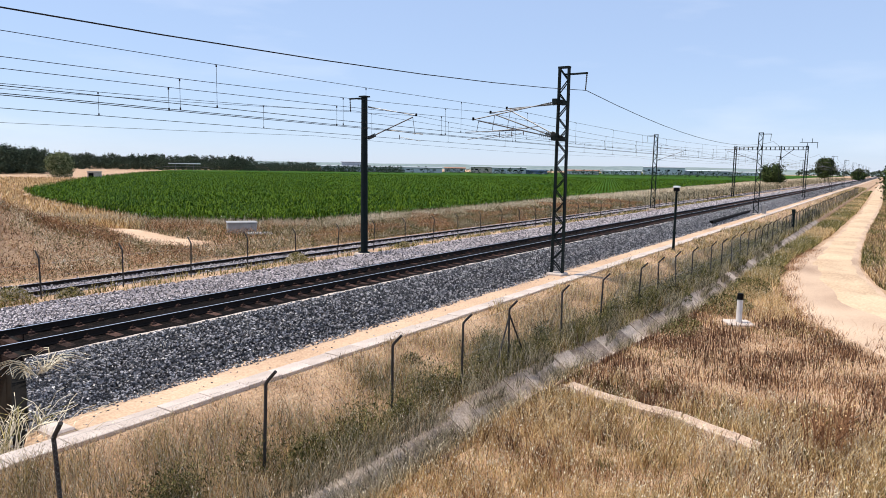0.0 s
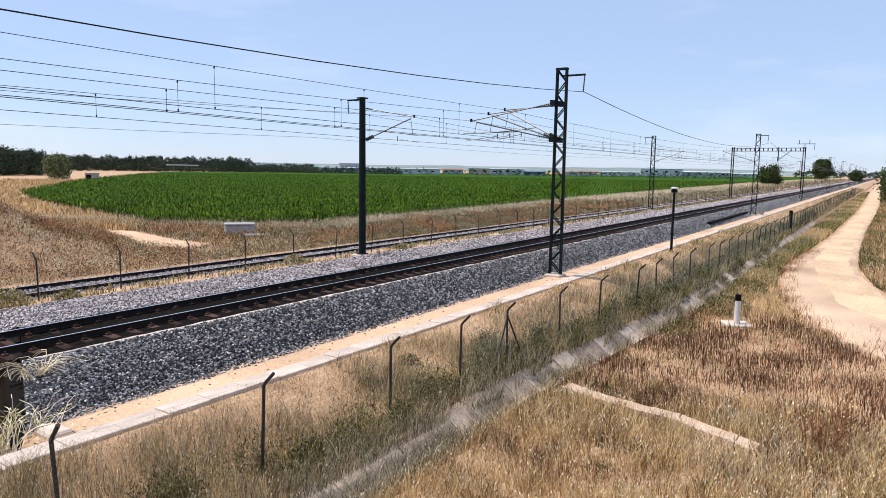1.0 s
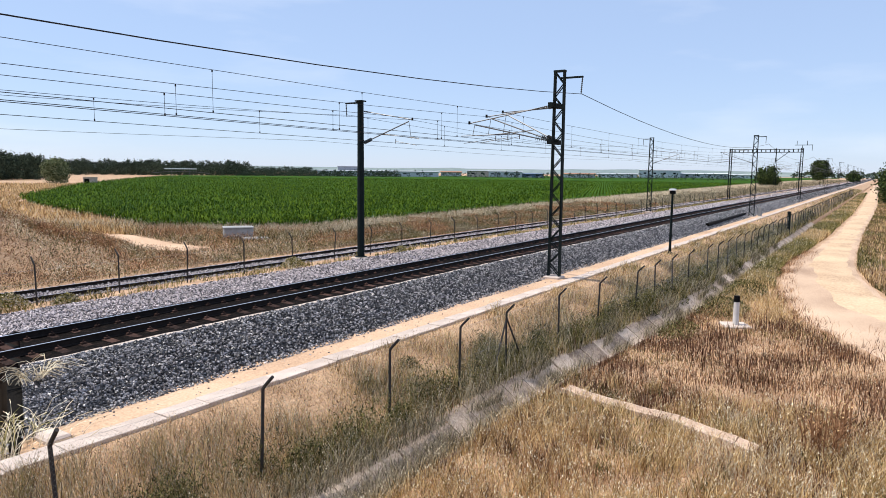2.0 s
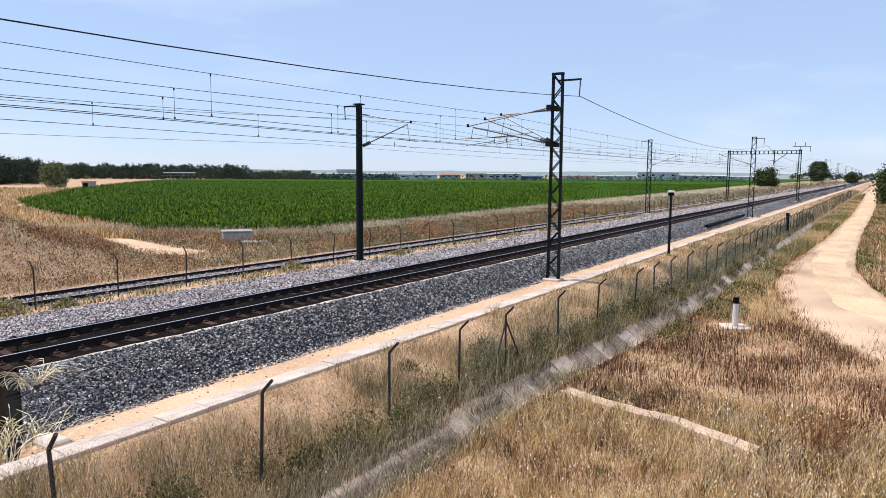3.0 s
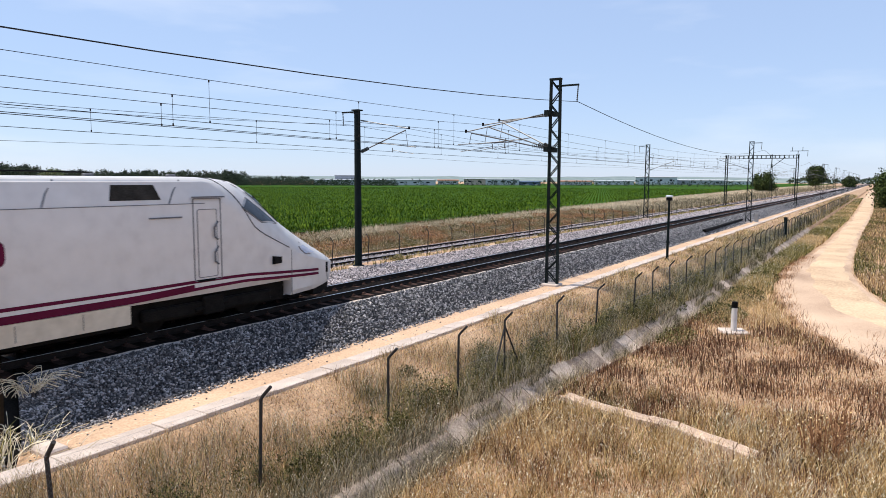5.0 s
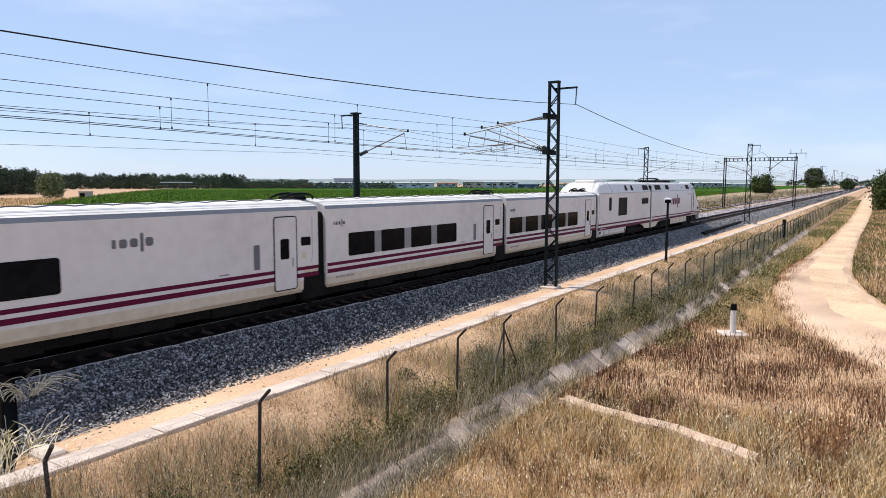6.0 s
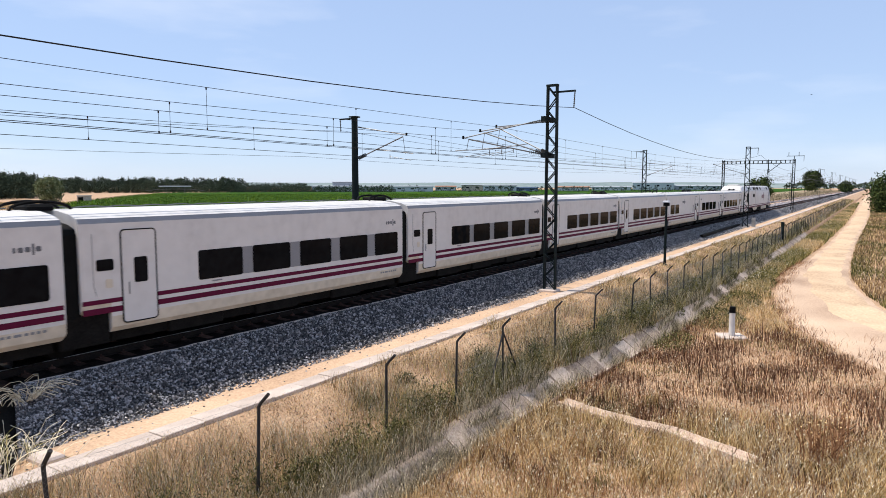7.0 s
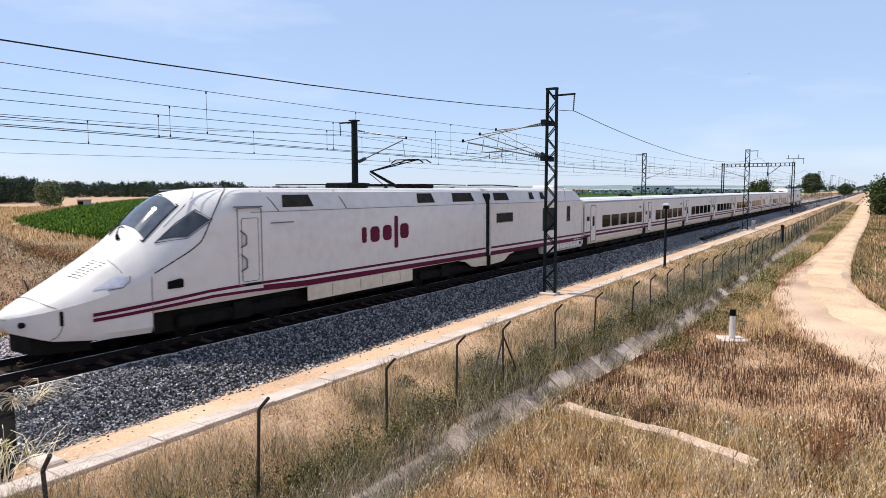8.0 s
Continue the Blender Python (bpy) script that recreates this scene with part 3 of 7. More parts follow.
def cantilever(parent, y, z_top, z_low, x=0.0, reach=3.9, x_tip=None, z_tip=None, reg=5.6):
    """Bracket arms from a mast to the wires; y = +1 or -1 is the way it points, heights from the mast's foot."""
    x_tip = x if x_tip is None else x_tip
    z_tip = z_top - 0.4 if z_tip is None else z_tip
    a_top, a_low = Vector((x, y * 0.25, z_top)), Vector((x, y * 0.25, z_low))
    tip = Vector((x_tip, y * reach, z_tip))
    root = a_low.lerp(tip, 0.93)
    part("insulator", insulator_rod(a_top, a_top.lerp(tip, 0.18), 0.05), M_INSUL, parent)
    part("stay_tube", Shape().rod(a_top.lerp(tip, 0.18), tip, 0.026), M_TUBE, parent)
    part("insulator", insulator_rod(a_low, a_low.lerp(root, 0.2), 0.11), M_INSUL, parent)
    part("bracket_tube", Shape().rod(a_low.lerp(root, 0.2), root, 0.032), M_TUBE, parent)
    q = a_low.lerp(root, 0.55)
    z_reg = reg + 0.88 + 0.35
    u, v = Vector((q.x, q.y, z_reg)), Vector((x_tip, y * (reach + 0.45), z_reg))
    s = Shape()
    s.rod(a_low.lerp(root, 0.42), v, 0.02)
    s.rod(root, u.lerp(v, 0.75), 0.014)
    s.rod(u.lerp(v, 0.25), u.lerp(v, 0.25) - Vector((0, 0, 0.25)), 0.022)
    s.rod(u.lerp(v, 0.25) - Vector((0, 0, 0.12)), Vector((x_tip, y * (reach + 0.3), reg + 0.88)), 0.014)
    part("registration_arm", s, M_TUBE, parent)
    part("wire_clamp", Shape().box((tip.x - 0.045, tip.y - 0.045, tip.z - 0.04), (tip.x + 0.045, tip.y + 0.045, tip.z + 0.11), 0, 0.015), M_BLACK, parent)


def feeder_arm(parent, y, z, length=1.15, hang=0.8):
    s = Shape()
    s.box((-0.05, min(0, y * length), z - 0.05), (0.05, max(0, y * length), z + 0.03))
    part("feeder_bracket", s, M_MAST, parent)
    part("insulator", insulator_rod((0, y * length * 0.97, z - 0.05), (0, y * length * 0.93, z - hang), 0.055), M_INSUL, parent)


NEAR_Y, FAR_Y = 13.05, 24.75
m = lattice_mast(9.75)
copies = [copy_thing(m, pose(x, NEAR_Y + 0.25 * (x > 60), -0.88)) for x in (88.8, 210, 270, 330, 390, 450, 510, 570)]
far_lattice = [copy_thing(m, pose(x, 26.0, -0.9)) for x in (89.5, 210, 270, 330, 390, 450, 510)]
m.matrix_world = pose(29.72, NEAR_Y, -0.88)
for dx, xt, zt, rg in ((-0.5, -1.75, 7.32, 5.5), (0.0, -0.1, 7.76, 5.6), (0.5, 1.6, 8.1, 5.72)):
    cantilever(m, 1, 8.12, 6.5, dx, 3.85, xt, zt, rg)
feeder_arm(m, -1, 9.42)
for z in (8.05, 6.35):
    part("cantilever_yoke", Shape().box((-0.6, 0.1, z), (0.6, 0.3, z + 0.22)), M_MAST, m)
for c in copies:
    cantilever(c, 1, 8.1, 6.45)
    feeder_arm(c, -1, 9.6)
for c in far_lattice:
    cantilever(c, -1, 8.1, 6.4, 0, 3.8)
    feeder_arm(c, 1, 9.6)
p = round_post(8.84)
p.matrix_world = pose(29.43, FAR_Y + 0.2, -0.86)
cantilever(p, -1, 8.3, 6.55, 0, 3.52, 0.12, 7.74, 5.5)
feeder_arm(p, 1, 8.8, 1.1, 0.75)


def gantry(x):
    g = thing("signal_gantry", "dark lattice portal carrying the overhead line over the tracks", "gantry", at=pose(x, 0, -0.9))
    for y in (14.0, 27.1):
        for sx in (-1, 1):
            for sy in (-1, 1):
                part("leg", Shape().box((sx * 0.24 - 0.05, y + sy * 0.2 - 0.05, 0), (sx * 0.24 + 0.05, y + sy * 0.2 + 0.05, 10.4)), M_MAST, g)
        s = Shape()
        for k in range(22):
            d = 1 if k % 2 else -1
            s.rod((-0.24, y + d * 0.2, k * 0.47), (-0.24, y - d * 0.2, k * 0.47 + 0.47), 0.03, None, 4)
            s.rod((d * 0.24, y - 0.2, k * 0.47), (-d * 0.24, y - 0.2, k * 0.47 + 0.47), 0.03, None, 4)
        part("lacing", s, M_MAST, g)
    s = Shape()
    for z in (9.6, 10.2):
        for sx in (-0.24, 0.24):
            s.box((sx - 0.05, 13.8, z - 0.05), (sx + 0.05, 27.4, z + 0.05))
    part("beam_chord", s, M_MAST, g)
    for k in range(17):
        part("beam_batten", Shape().box((-0.26, 13.9 + k * 0.83 - 0.06, 9.6), (0.26, 13.9 + k * 0.83 + 0.06, 10.2)), M_MAST, g)
    part("top_arm", Shape().box((-0.05, 12.2, 10.95), (0.05, 15.4, 11.05)).rod((0, 12.3, 11), (0, 12.3, 9.9), 0.04).rod((0, 13.2, 11), (0, 13.2, 11.8), 0.05).rod((0, 15.0, 11), (0, 15.0, 11.8), 0.05).rod((0, 14.0, 10.2), (0, 14.0, 11.0), 0.06), M_MAST, g)
    part("hanger", Shape().rod((0, 18.6, 10.4), (0, 18.6, 7.6), 0.09).rod((0, 18.5, 7.9), (0, 16.2, 9.8), 0.06), M_MAST, g)


gantry(150)


def wire(name, label, pts, r, sag, n=14, mat=None):
    """One span after another, each hanging in its own curve."""
    line = []
    for a, b in zip(pts, pts[1:]):
        a, b = Vector(a), Vector(b)
        for i in range(n):
            t = i / n
            line.append(a.lerp(b, t) - Vector((0, 0, sag * 4 * t * (1 - t))))
    line.append(Vector(pts[-1]))
    return tagged(part(name, Shape().path(line, r, 4), mat or M_WIRE), label, "overhead wire", kind="structure"), line


def overhead_line():
    xs = [-31, 29.7, 89, 150, 210, 270, 330, 390, 450, 510, 570]
    # three lines overlap over the main track; a fourth hangs from the far posts
    for y, dx, zm0, zm, sag, zc, reach, step in ((16.92, 1.6, 7.42, 7.24, 0.28, 5.76, 4, 13.2), (17.0, -0.1, 7.0, 6.9, 0.5, 5.6, 11, 12.0), (16.95, -1.75, 6.6, 6.45, 0.33, 5.56, 3, 11.6), (21.4, -0.2, 6.9, 6.86, 0.62, 5.58, 11, 12.1)):
        far = xs[:reach]
        mess = [(x + dx, y + (0.15 if i % 2 else -0.15) * (i > 1), zm if i else zm0) for i, x in enumerate(far)]
        con = [(x + dx, y + (0.15 if i % 2 else -0.15) * (i > 1), zc + 0.2 * (i == 0)) for i, x in enumerate(far)]
        w, ml = wire("messenger_wire", "sagging messenger wire above the railway", mess, 0.010, sag, 18)
        c, cl = wire("contact_wire", "taut contact wire above the railway", con, 0.012, 0.02, 18)
        s = Shape()
        at_x = lambda line, x: np.array([np.interp(x, [p.x for p in line], [p[i] for p in line]) for i in range(3)])
        for k in range(-5, 32):
            x = step + 6.85 * k
            if x > far[-1]:
                break
            a, b = Vector(at_x(ml, x)), Vector(at_x(cl, x))
            s.rod(a, b, 0.006, None, 4)
            s.rod(b, b + Vector((0, 0, 0.07)), 0.022, None, 4)
            s.rod(a, a - Vector((0, 0, 0.07)), 0.022, None, 4)
        tagged(part("dropper_wire", s, M_WIRE, w), kind="stuff")
    wire("feeder_wire", "thick feeder wire on the near brackets", [(-31, 11.9, 7.72)] + [(x, 11.93, 7.75 + 0.1 * (x > 60)) for x in xs[1:]], 0.016, 1.25)
    wire("return_wire", "thin return wire on the far brackets", [(x, 25.9, 7.28 + 0.62 * (x > 60)) for x in xs], 0.011, 0.8)
    wire("second_track_wire", "thin wire slung along the second track", [(x, 29.0, 5.9 - 0.35 * (x < 0)) for x in xs[:8]], 0.010, 0.25)


overhead_line()


# ---- the train ----
COACH = 13.14
# roof section of the tall cars: steep cant, rounded shoulder, nearly flat top
ROOF_S, ROOF_Y, ROOF_Z = (0, 0.5, 0.625, 0.75, 1), (1, 0.85, 0.76, 0.55, 0), (0, 0.80, 0.93, 0.985, 1)


def coach_ring(x, zb, k=1.0):
    half = [(1.36, zb), (1.45, zb + 0.12), (1.47, max(zb + 0.3, 0.95)), (1.47, 3.24), (1.41, 3.36), (1.12, 3.46), (0.6, 3.54), (0.0, 3.57)]
    ring = [(x, -y * k, z) for y, z in half] + [(x, y * k, z) for y, z in reversed(half[:-1])]
    return ring


def shell(rings_list):
    """Body shell; slots: 0 white side, 1 grey cant rail, 2 roof, 3 lower panel."""
    s = Shape()
    for rings in rings_list:
        n = len(rings[0])
        start = len(s.f)
        s.loft(rings)
        kinds = [3, 3, 0, 1, 2, 2, 2, 2, 2, 2, 1, 0, 3, 3, 3]
        for q in range(start, len(s.f)):
            r = (q - start) % n
            s.m[q] = kinds[r] if q - start < (len(rings) - 1) * n else 0
    return s


def side_panel(x0, x1, z0, z1, out=0.006, r=0.06, y=1.47, slot=0, shape=None):
    """Rounded flat panel on both sides of the body."""
    s = shape or Shape()
    arc = [(math.cos(a), math.sin(a)) for a in (0, math.pi / 6, math.pi / 3, math.pi / 2)]
    pts = []
    for cx, cz, q in ((x1 - r, z1 - r, 0), (x0 + r, z1 - r, 1), (x0 + r, z0 + r, 2), (x1 - r, z0 + r, 3)):
        for c, d in arc:
            for _ in range(q):
                c, d = -d, c
            pts.append((cx + r * c, cz + r * d))
    n = len(pts)
    for sgn in (-1, 1):
        v = [(x, sgn * (y + out), z) for x, z in pts] + [(x, sgn * (y - 0.02), z) for x, z in pts]
        f = [tuple(range(n)) if sgn < 0 else tuple(range(n - 1, -1, -1))]
        f += [(i, i + n, (i + 1) % n + n, (i + 1) % n) for i in range(n)]
        s.add(v, f, slot)
    return s


def one_side(x0, x1, z0, z1, sgn, out=0.006, r=0.06, y=1.47):
    s = side_panel(x0, x1, z0, z1, out, r, y)
    n = len(s.v) // 2
    k = len(s.f) // 2
    t = Shape()
    if sgn < 0:
        t.add(s.v[:n], s.f[:k])
    else:
        t.add(s.v[n:], [tuple(i - n for i in f) for f in s.f[k:]])
    return t


def outline(x0, x1, z0, z1, sgn, w=0.022, y=1.47, r=0.10):
    arc = [0, math.pi / 8, math.pi / 4, 3 * math.pi / 8, math.pi / 2]
    pts = []
    for cx, cz, q in ((x1 - r, z1 - r, 0), (x0 + r, z1 - r, 1), (x0 + r, z0 + r, 2), (x1 - r, z0 + r, 3)):
        for a in arc:
            pts.append(Vector((cx + r * math.cos(a + q * math.pi / 2), sgn * (y + 0.004), cz + r * math.sin(a + q * math.pi / 2))))
    return Shape().path(pts + [pts[0]], w, 4)


def bars_logo(parent, x, z, h, mat, y=1.47, sgn=-1):
    """A word mark drawn as five plain shapes."""
    u = h
    spec = ((0.0, 0.30, 0.0, 0.62), (0.52, 0.60, 0.0, 0.62), (1.32, 0.60, 0.02, 0.64), (2.10, 0.26, -0.34, 1.0), (2.50, 0.62, 0.03, 0.66))
    for px, w, z0, z1 in spec:
        lo = x + sgn * -1 * px * u
        part("mark", one_side(min(lo, lo - sgn * w * u), max(lo, lo - sgn * w * u), z + z0 * u, z + z1 * u, sgn, 0.005, min(w, z1 - z0) * u * 0.3, y), mat, parent)


def wheels(parent, xs, r=0.44):
    for x in xs:
        for y in (-0.75, 0.75):
            s = Shape()
            s.rod((x, y - 0.065, r), (x, y + 0.065, r), r, None, 24)
            s.rod((x, y - 0.09, r), (x, y - 0.065, r), 0.15, r * 0.75, 20)
            w = part("wheel", s, M_UNDER, parent)
        part("axle_box", Shape().box((x - 0.16, -1.12, r - 0.16), (x + 0.16, -0.86, r + 0.2), 0, 0.04), M_UNDER, parent)
        part("axle_box", Shape().box((x - 0.16, 0.86, r - 0.16), (x + 0.16, 1.12, r + 0.2), 0, 0.04), M_UNDER, parent)


def coach_common(c, door_at):
    part("stripe", side_panel(0.22, 12.92, 1.29, 1.40, 0.005, 0.01), M_PLUM, c, "plum upper stripe")
    part("stripe", side_panel(0.22, 12.92, 1.05, 1.19, 0.005, 0.01), M_PLUM, c, "plum lower stripe")
    part("gangway", Shape().loft([[(x, y * 0.93, 0.35 + (z - 0.55) * 0.985) for _, y, z in coach_ring(0, 0.62)] for x in (-0.14, 0.24)]), M_BLACK, c)
    part("underframe", Shape().box((1.0, -1.22, 0.28), (12.8, 1.22, 0.6), 0, 0.05), M_UNDER, c)
    for a, b in ((2.6, 4.4), (5.6, 7.4), (9.0, 10.6)):
        part("equipment_box", Shape().box((a, -1.3, 0.24), (b, 1.3, 0.56), 0, 0.04), M_UNDER, c)
    part("wheel_housing", Shape().box((-0.30, -1.38, 0.30), (0.92, 1.38, 1.08), 0, 0.05), M_UNDER, c)
    wheels(c, (0.0,))
    for sgn in (-1, 1):
        d = part("door", one_side(1.22, 2.17, 0.74, 3.06, sgn, 0.012, 0.1), M_WHITE, c)
        part("door_seal", outline(1.22, 2.17, 0.74, 3.06, sgn), M_BLACK, d)
        part("door_window", one_side(1.55, 1.92, 1.72, 2.36, sgn, 0.018, 0.05), M_GLASS, d)
        part("door_handle", Shape().rod((1.40, sgn * 1.495, 1.45), (1.40, sgn * 1.495, 1.75), 0.012), M_SEAM, d)
        part("service_window", one_side(0.58, 1.02, 2.09, 2.37, sgn, 0.008, 0.05), M_GLASS, c)
        part("service_hatch", Shape().path([(0.50, sgn * 1.474, 3.0), (0.50, sgn * 1.474, 1.75), (0.56, sgn * 1.474, 1.5)], 0.006, 4), M_GREYBAND, c)
        part("notice", one_side(0.80, 0.98, 1.66, 1.88, sgn, 0.006, 0.04), M_CREAM, c)
        part("notice", one_side(3.9, 4.25, 1.46, 1.50, sgn, 0.005, 0.015), M_GREYBAND, c)
        for x in (11.55, 11.68, 11.82, 11.9, 12.04, 12.17, 12.3, 12.43):
            part("lettering_bar", one_side(x, x + 0.08, 0.84, 0.90, sgn, 0.004, 0.004), M_GREYBAND, c)
    # conduit along the roof and the hoses over the coupling
    s = Shape()
    pts = [Vector((0.5 + i * 0.31, 0.95, 3.56 + (0.03 if i % 3 else 0.0))) for i in range(41)]
    part("roof_conduit", s.path(pts, 0.022, 4), M_SEAM, c)
    for y in (-0.25, 0.35):
        arc = [Vector((0.72 * math.cos(a), y + 0.1 * math.sin(a), 3.56 + 0.20 * math.sin(a))) for a in [math.pi * i / 8 for i in range(9)]]
        part("roof_hose", Shape().path(arc, 0.042, 6), M_BLACK, c)
    part("roof_pod", Shape().box((-0.35, -0.35, 3.54), (0.28, 0.45, 3.70), 0, 0.06), M_BLACK, c)


def coach(cuts, label, grille):
    c = thing("train_coach", label, "train coach", "coaches of the train")
    part("body", shell([[coach_ring(x, 0.55) for x in (0.92, 6.5, 12.9)] + [coach_ring(12.97, 0.6, 0.985)], [coach_ring(0.20, 1.06, 0.985), coach_ring(0.27, 1.06), coach_ring(0.92, 1.06)]]), [M_WHITE, M_GREYBAND, M_ROOF, M_CREAM], c)
    coach_common(c, 0)
    for sgn in (-1, 1):
        last = len(cuts) - 2
        for k in range(0, len(cuts), 2):
            w = part("window", one_side(cuts[k], cuts[k + 1], 1.55, 2.37, sgn, 0.009, 0.07), M_GLASS, c)
            if k < last:
                part("window_pillar", one_side(cuts[k + 1], cuts[k + 2], 1.56, 2.36, sgn, 0.005, 0.01), M_GREYBAND, c)
        if grille:
            part("grille", one_side(2.88, 3.10, 1.5, 2.25, sgn, 0.008, 0.02), M_SEAM, c, "narrow slatted vent")
        bars_logo(c, 11.9 if sgn < 0 else 12.6, 2.68, 0.19, M_SEAM, sgn=sgn)
    return c


def buffet():
    c = thing("train_coach", "white buffet coach with two short windows and a blank side", "train coach", "coaches of the train")
    part("body", shell([[coach_ring(x, 0.55) for x in (0.92, 6.5, 12.22)], [coach_ring(12.22, 1.06), coach_ring(12.87, 1.06), coach_ring(12.94, 1.06, 0.985)], [coach_ring(0.20, 1.06, 0.985), coach_ring(0.27, 1.06), coach_ring(0.92, 1.06)]]), [M_WHITE, M_GREYBAND, M_ROOF, M_CREAM], c)
    coach_common(c, 0)
    part("gangway", Shape().loft([[(x, y * 0.93, 0.35 + (z - 0.55) * 0.985) for _, y, z in coach_ring(0, 0.62)] for x in (12.9, 13.28)]), M_BLACK, c)
    part("wheel_housing", Shape().box((12.22, -1.38, 0.30), (13.30, 1.38, 1.08), 0, 0.05), M_UNDER, c)
    wheels(c, (13.14,))
    for y in (-0.25, 0.35):
        arc = [Vector((13.14 + 0.72 * math.cos(a), y + 0.1 * math.sin(a), 3.56 + 0.22 * math.sin(a))) for a in [math.pi * i / 8 for i in range(9)]]
        part("roof_hose", Shape().path(arc, 0.05, 6), M_BLACK, c)
    for sgn in (-1, 1):
        part("window", one_side(10.4, 11.75, 1.58, 2.42, sgn, 0.009, 0.08), M_GLASS, c)
        part("window", one_side(8.65, 10.0, 1.58, 2.42, sgn, 0.009, 0.08), M_GLASS, c)
        part("window_pillar", one_side(10.0, 10.4, 1.60, 2.40, sgn, 0.005, 0.01), M_GREYBAND, c)
        part("grille", one_side(2.75, 2.98, 1.5, 2.25, sgn, 0.008, 0.02), M_SEAM, c)
        part("notice", one_side(11.0, 11.25, 1.42, 1.47, sgn, 0.006, 0.02), M_SEAM, c)
        part("lamp", one_side(12.3, 12.4, 1.55, 1.66, sgn, 0.012, 0.04), M_SEAM, c)
        bars_logo(c, 7.4 if sgn > 0 else 5.2, 2.5, 0.36, M_SEAM, sgn=sgn)
    return c


def power_ring(w, n=9):
    """Cross-section of the power car, w metres from its flat end towards the nose tip."""
    z_top = float(np.interp(w, [0, 14.6, 15.4, 16.28, 16.7, 17.08, 17.6, 18.09, 18.83, 19.57, 20.12, 20.6, 20.85, 20.95], [4.2, 4.2, 4.19, 4.11, 3.97, 3.75, 3.30, 2.88, 2.40, 1.96, 1.66, 1.42, 1.28, 1.20]))
    z_c = float(np.interp(w, [0, 15.0, 15.32, 15.92, 16.68, 17.4, 17.93, 18.22, 18.98, 19.6, 20.3, 20.8, 20.95], [3.45, 3.45, 3.40, 3.0, 2.48, 2.14, 1.90, 1.76, 1.54, 1.40, 1.26, 1.17, 1.12]))
    hw = float(np.interp(w, [0, 15.5, 16.8, 17.8, 18.6, 19.3, 19.9, 20.3, 20.6, 20.8, 20.95], [1.47, 1.47, 1.45, 1.41, 1.32, 1.18, 0.99, 0.80, 0.58, 0.38, 0.12]))
    zb = float(np.interp(w, [0, 17.86, 17.9, 19.2, 20.2, 20.8, 20.95], [0.93, 0.93, 0.42, 0.45, 0.56, 0.80, 0.98]))
    full = smooth(15.6, 14.8, w)
    k = 0.34 * smooth(15.5, 17.2, w)
    half = [(hw * 0.94, zb), (hw, zb + 0.16), (hw, min(z_c, 1.0 + 0.5 * (z_c - 1.0)) if z_c > 1.3 else (zb + z_c) / 2 + 0.1), (hw, z_c)]
    for i in range(1, n):
        a = math.pi / 2 * i / (n - 1)
        s = i / (n - 1)
        # round hood over the nose, flatter towards the crease
        y, z = (math.cos(a) ** 0.70 if i < n - 1 else 0.0), math.sin(a) ** 1.05
        y, z = y * (1 - k) + (1 - s) * k, z * (1 - k) + s * k
        # steep flat cant along the box-shaped machine room
        ry, rz = float(np.interp(s, ROOF_S, ROOF_Y)), float(np.interp(s, ROOF_S, ROOF_Z))
        half.append((hw * (y + (ry - y) * full), z_c + (z_top - z_c) * (z + (rz - z) * full)))
    return half


def hood(w, a, out=0.008):
    """A point on the skin above the crease; a from -90 (near side) to 90 degrees, 0 = ridge."""
    half = power_ring(w, 25)[3:]
    t = (1 - abs(a) / 90) * (len(half) - 1)
    i = min(int(t), len(half) - 2)
    y = half[i][0] + (half[i + 1][0] - half[i][0]) * (t - i)
    z = half[i][1] + (half[i + 1][1] - half[i][1]) * (t - i)
    k = Vector((0.5 * smooth(15.5, 17.5, w), y, max(z - 1.0, 0.2))).normalized() * out
    return Vector((-w - k.x, math.copysign(y + k.y, a if a else -1), z + k.z))


def hood_patch(corners, n=7, m=7, out=0.010):
    """Patch through four (w, a) corners: low-left, low-right, up-right, up-left."""
    (w0, a0), (w1, a1), (w2, a2), (w3, a3) = corners
    v = []
    for i in range(n):
        s = i / (n - 1)
        for j in range(m):
            t = j / (m - 1)
            w = (w0 * (1 - t) + w1 * t) * (1 - s) + (w3 * (1 - t) + w2 * t) * s
            a = (a0 * (1 - t) + a1 * t) * (1 - s) + (a3 * (1 - t) + a2 * t) * s
            v.append(hood(w, a, out))
    f = [(i * m + j, i * m + j + 1, (i + 1) * m + j + 1, (i + 1) * m + j) for i in range(n - 1) for j in range(m - 1)]
    return Shape().add(v, f)


def hood_line(pts, r=0.012, out=0.004):
    return Shape().path([hood(w, a, out) for w, a in pts], r, 4)


def stripe_along(z_of, height, w0, w1, sgn, n=30):
    v = []
    for i in range(n + 1):
        w = w0 + (w1 - w0) * i / n
        half = power_ring(w)
        y = half[3][0] + (0.006 if w < 16.8 else 0.02)
        z = z_of(w)
        v += [(-w, sgn * y, z), (-w, sgn * y, z + height), ]
    return Shape().add(v, [(2 * i, 2 * i + 1, 2 * i + 3, 2 * i + 2) for i in range(n)])


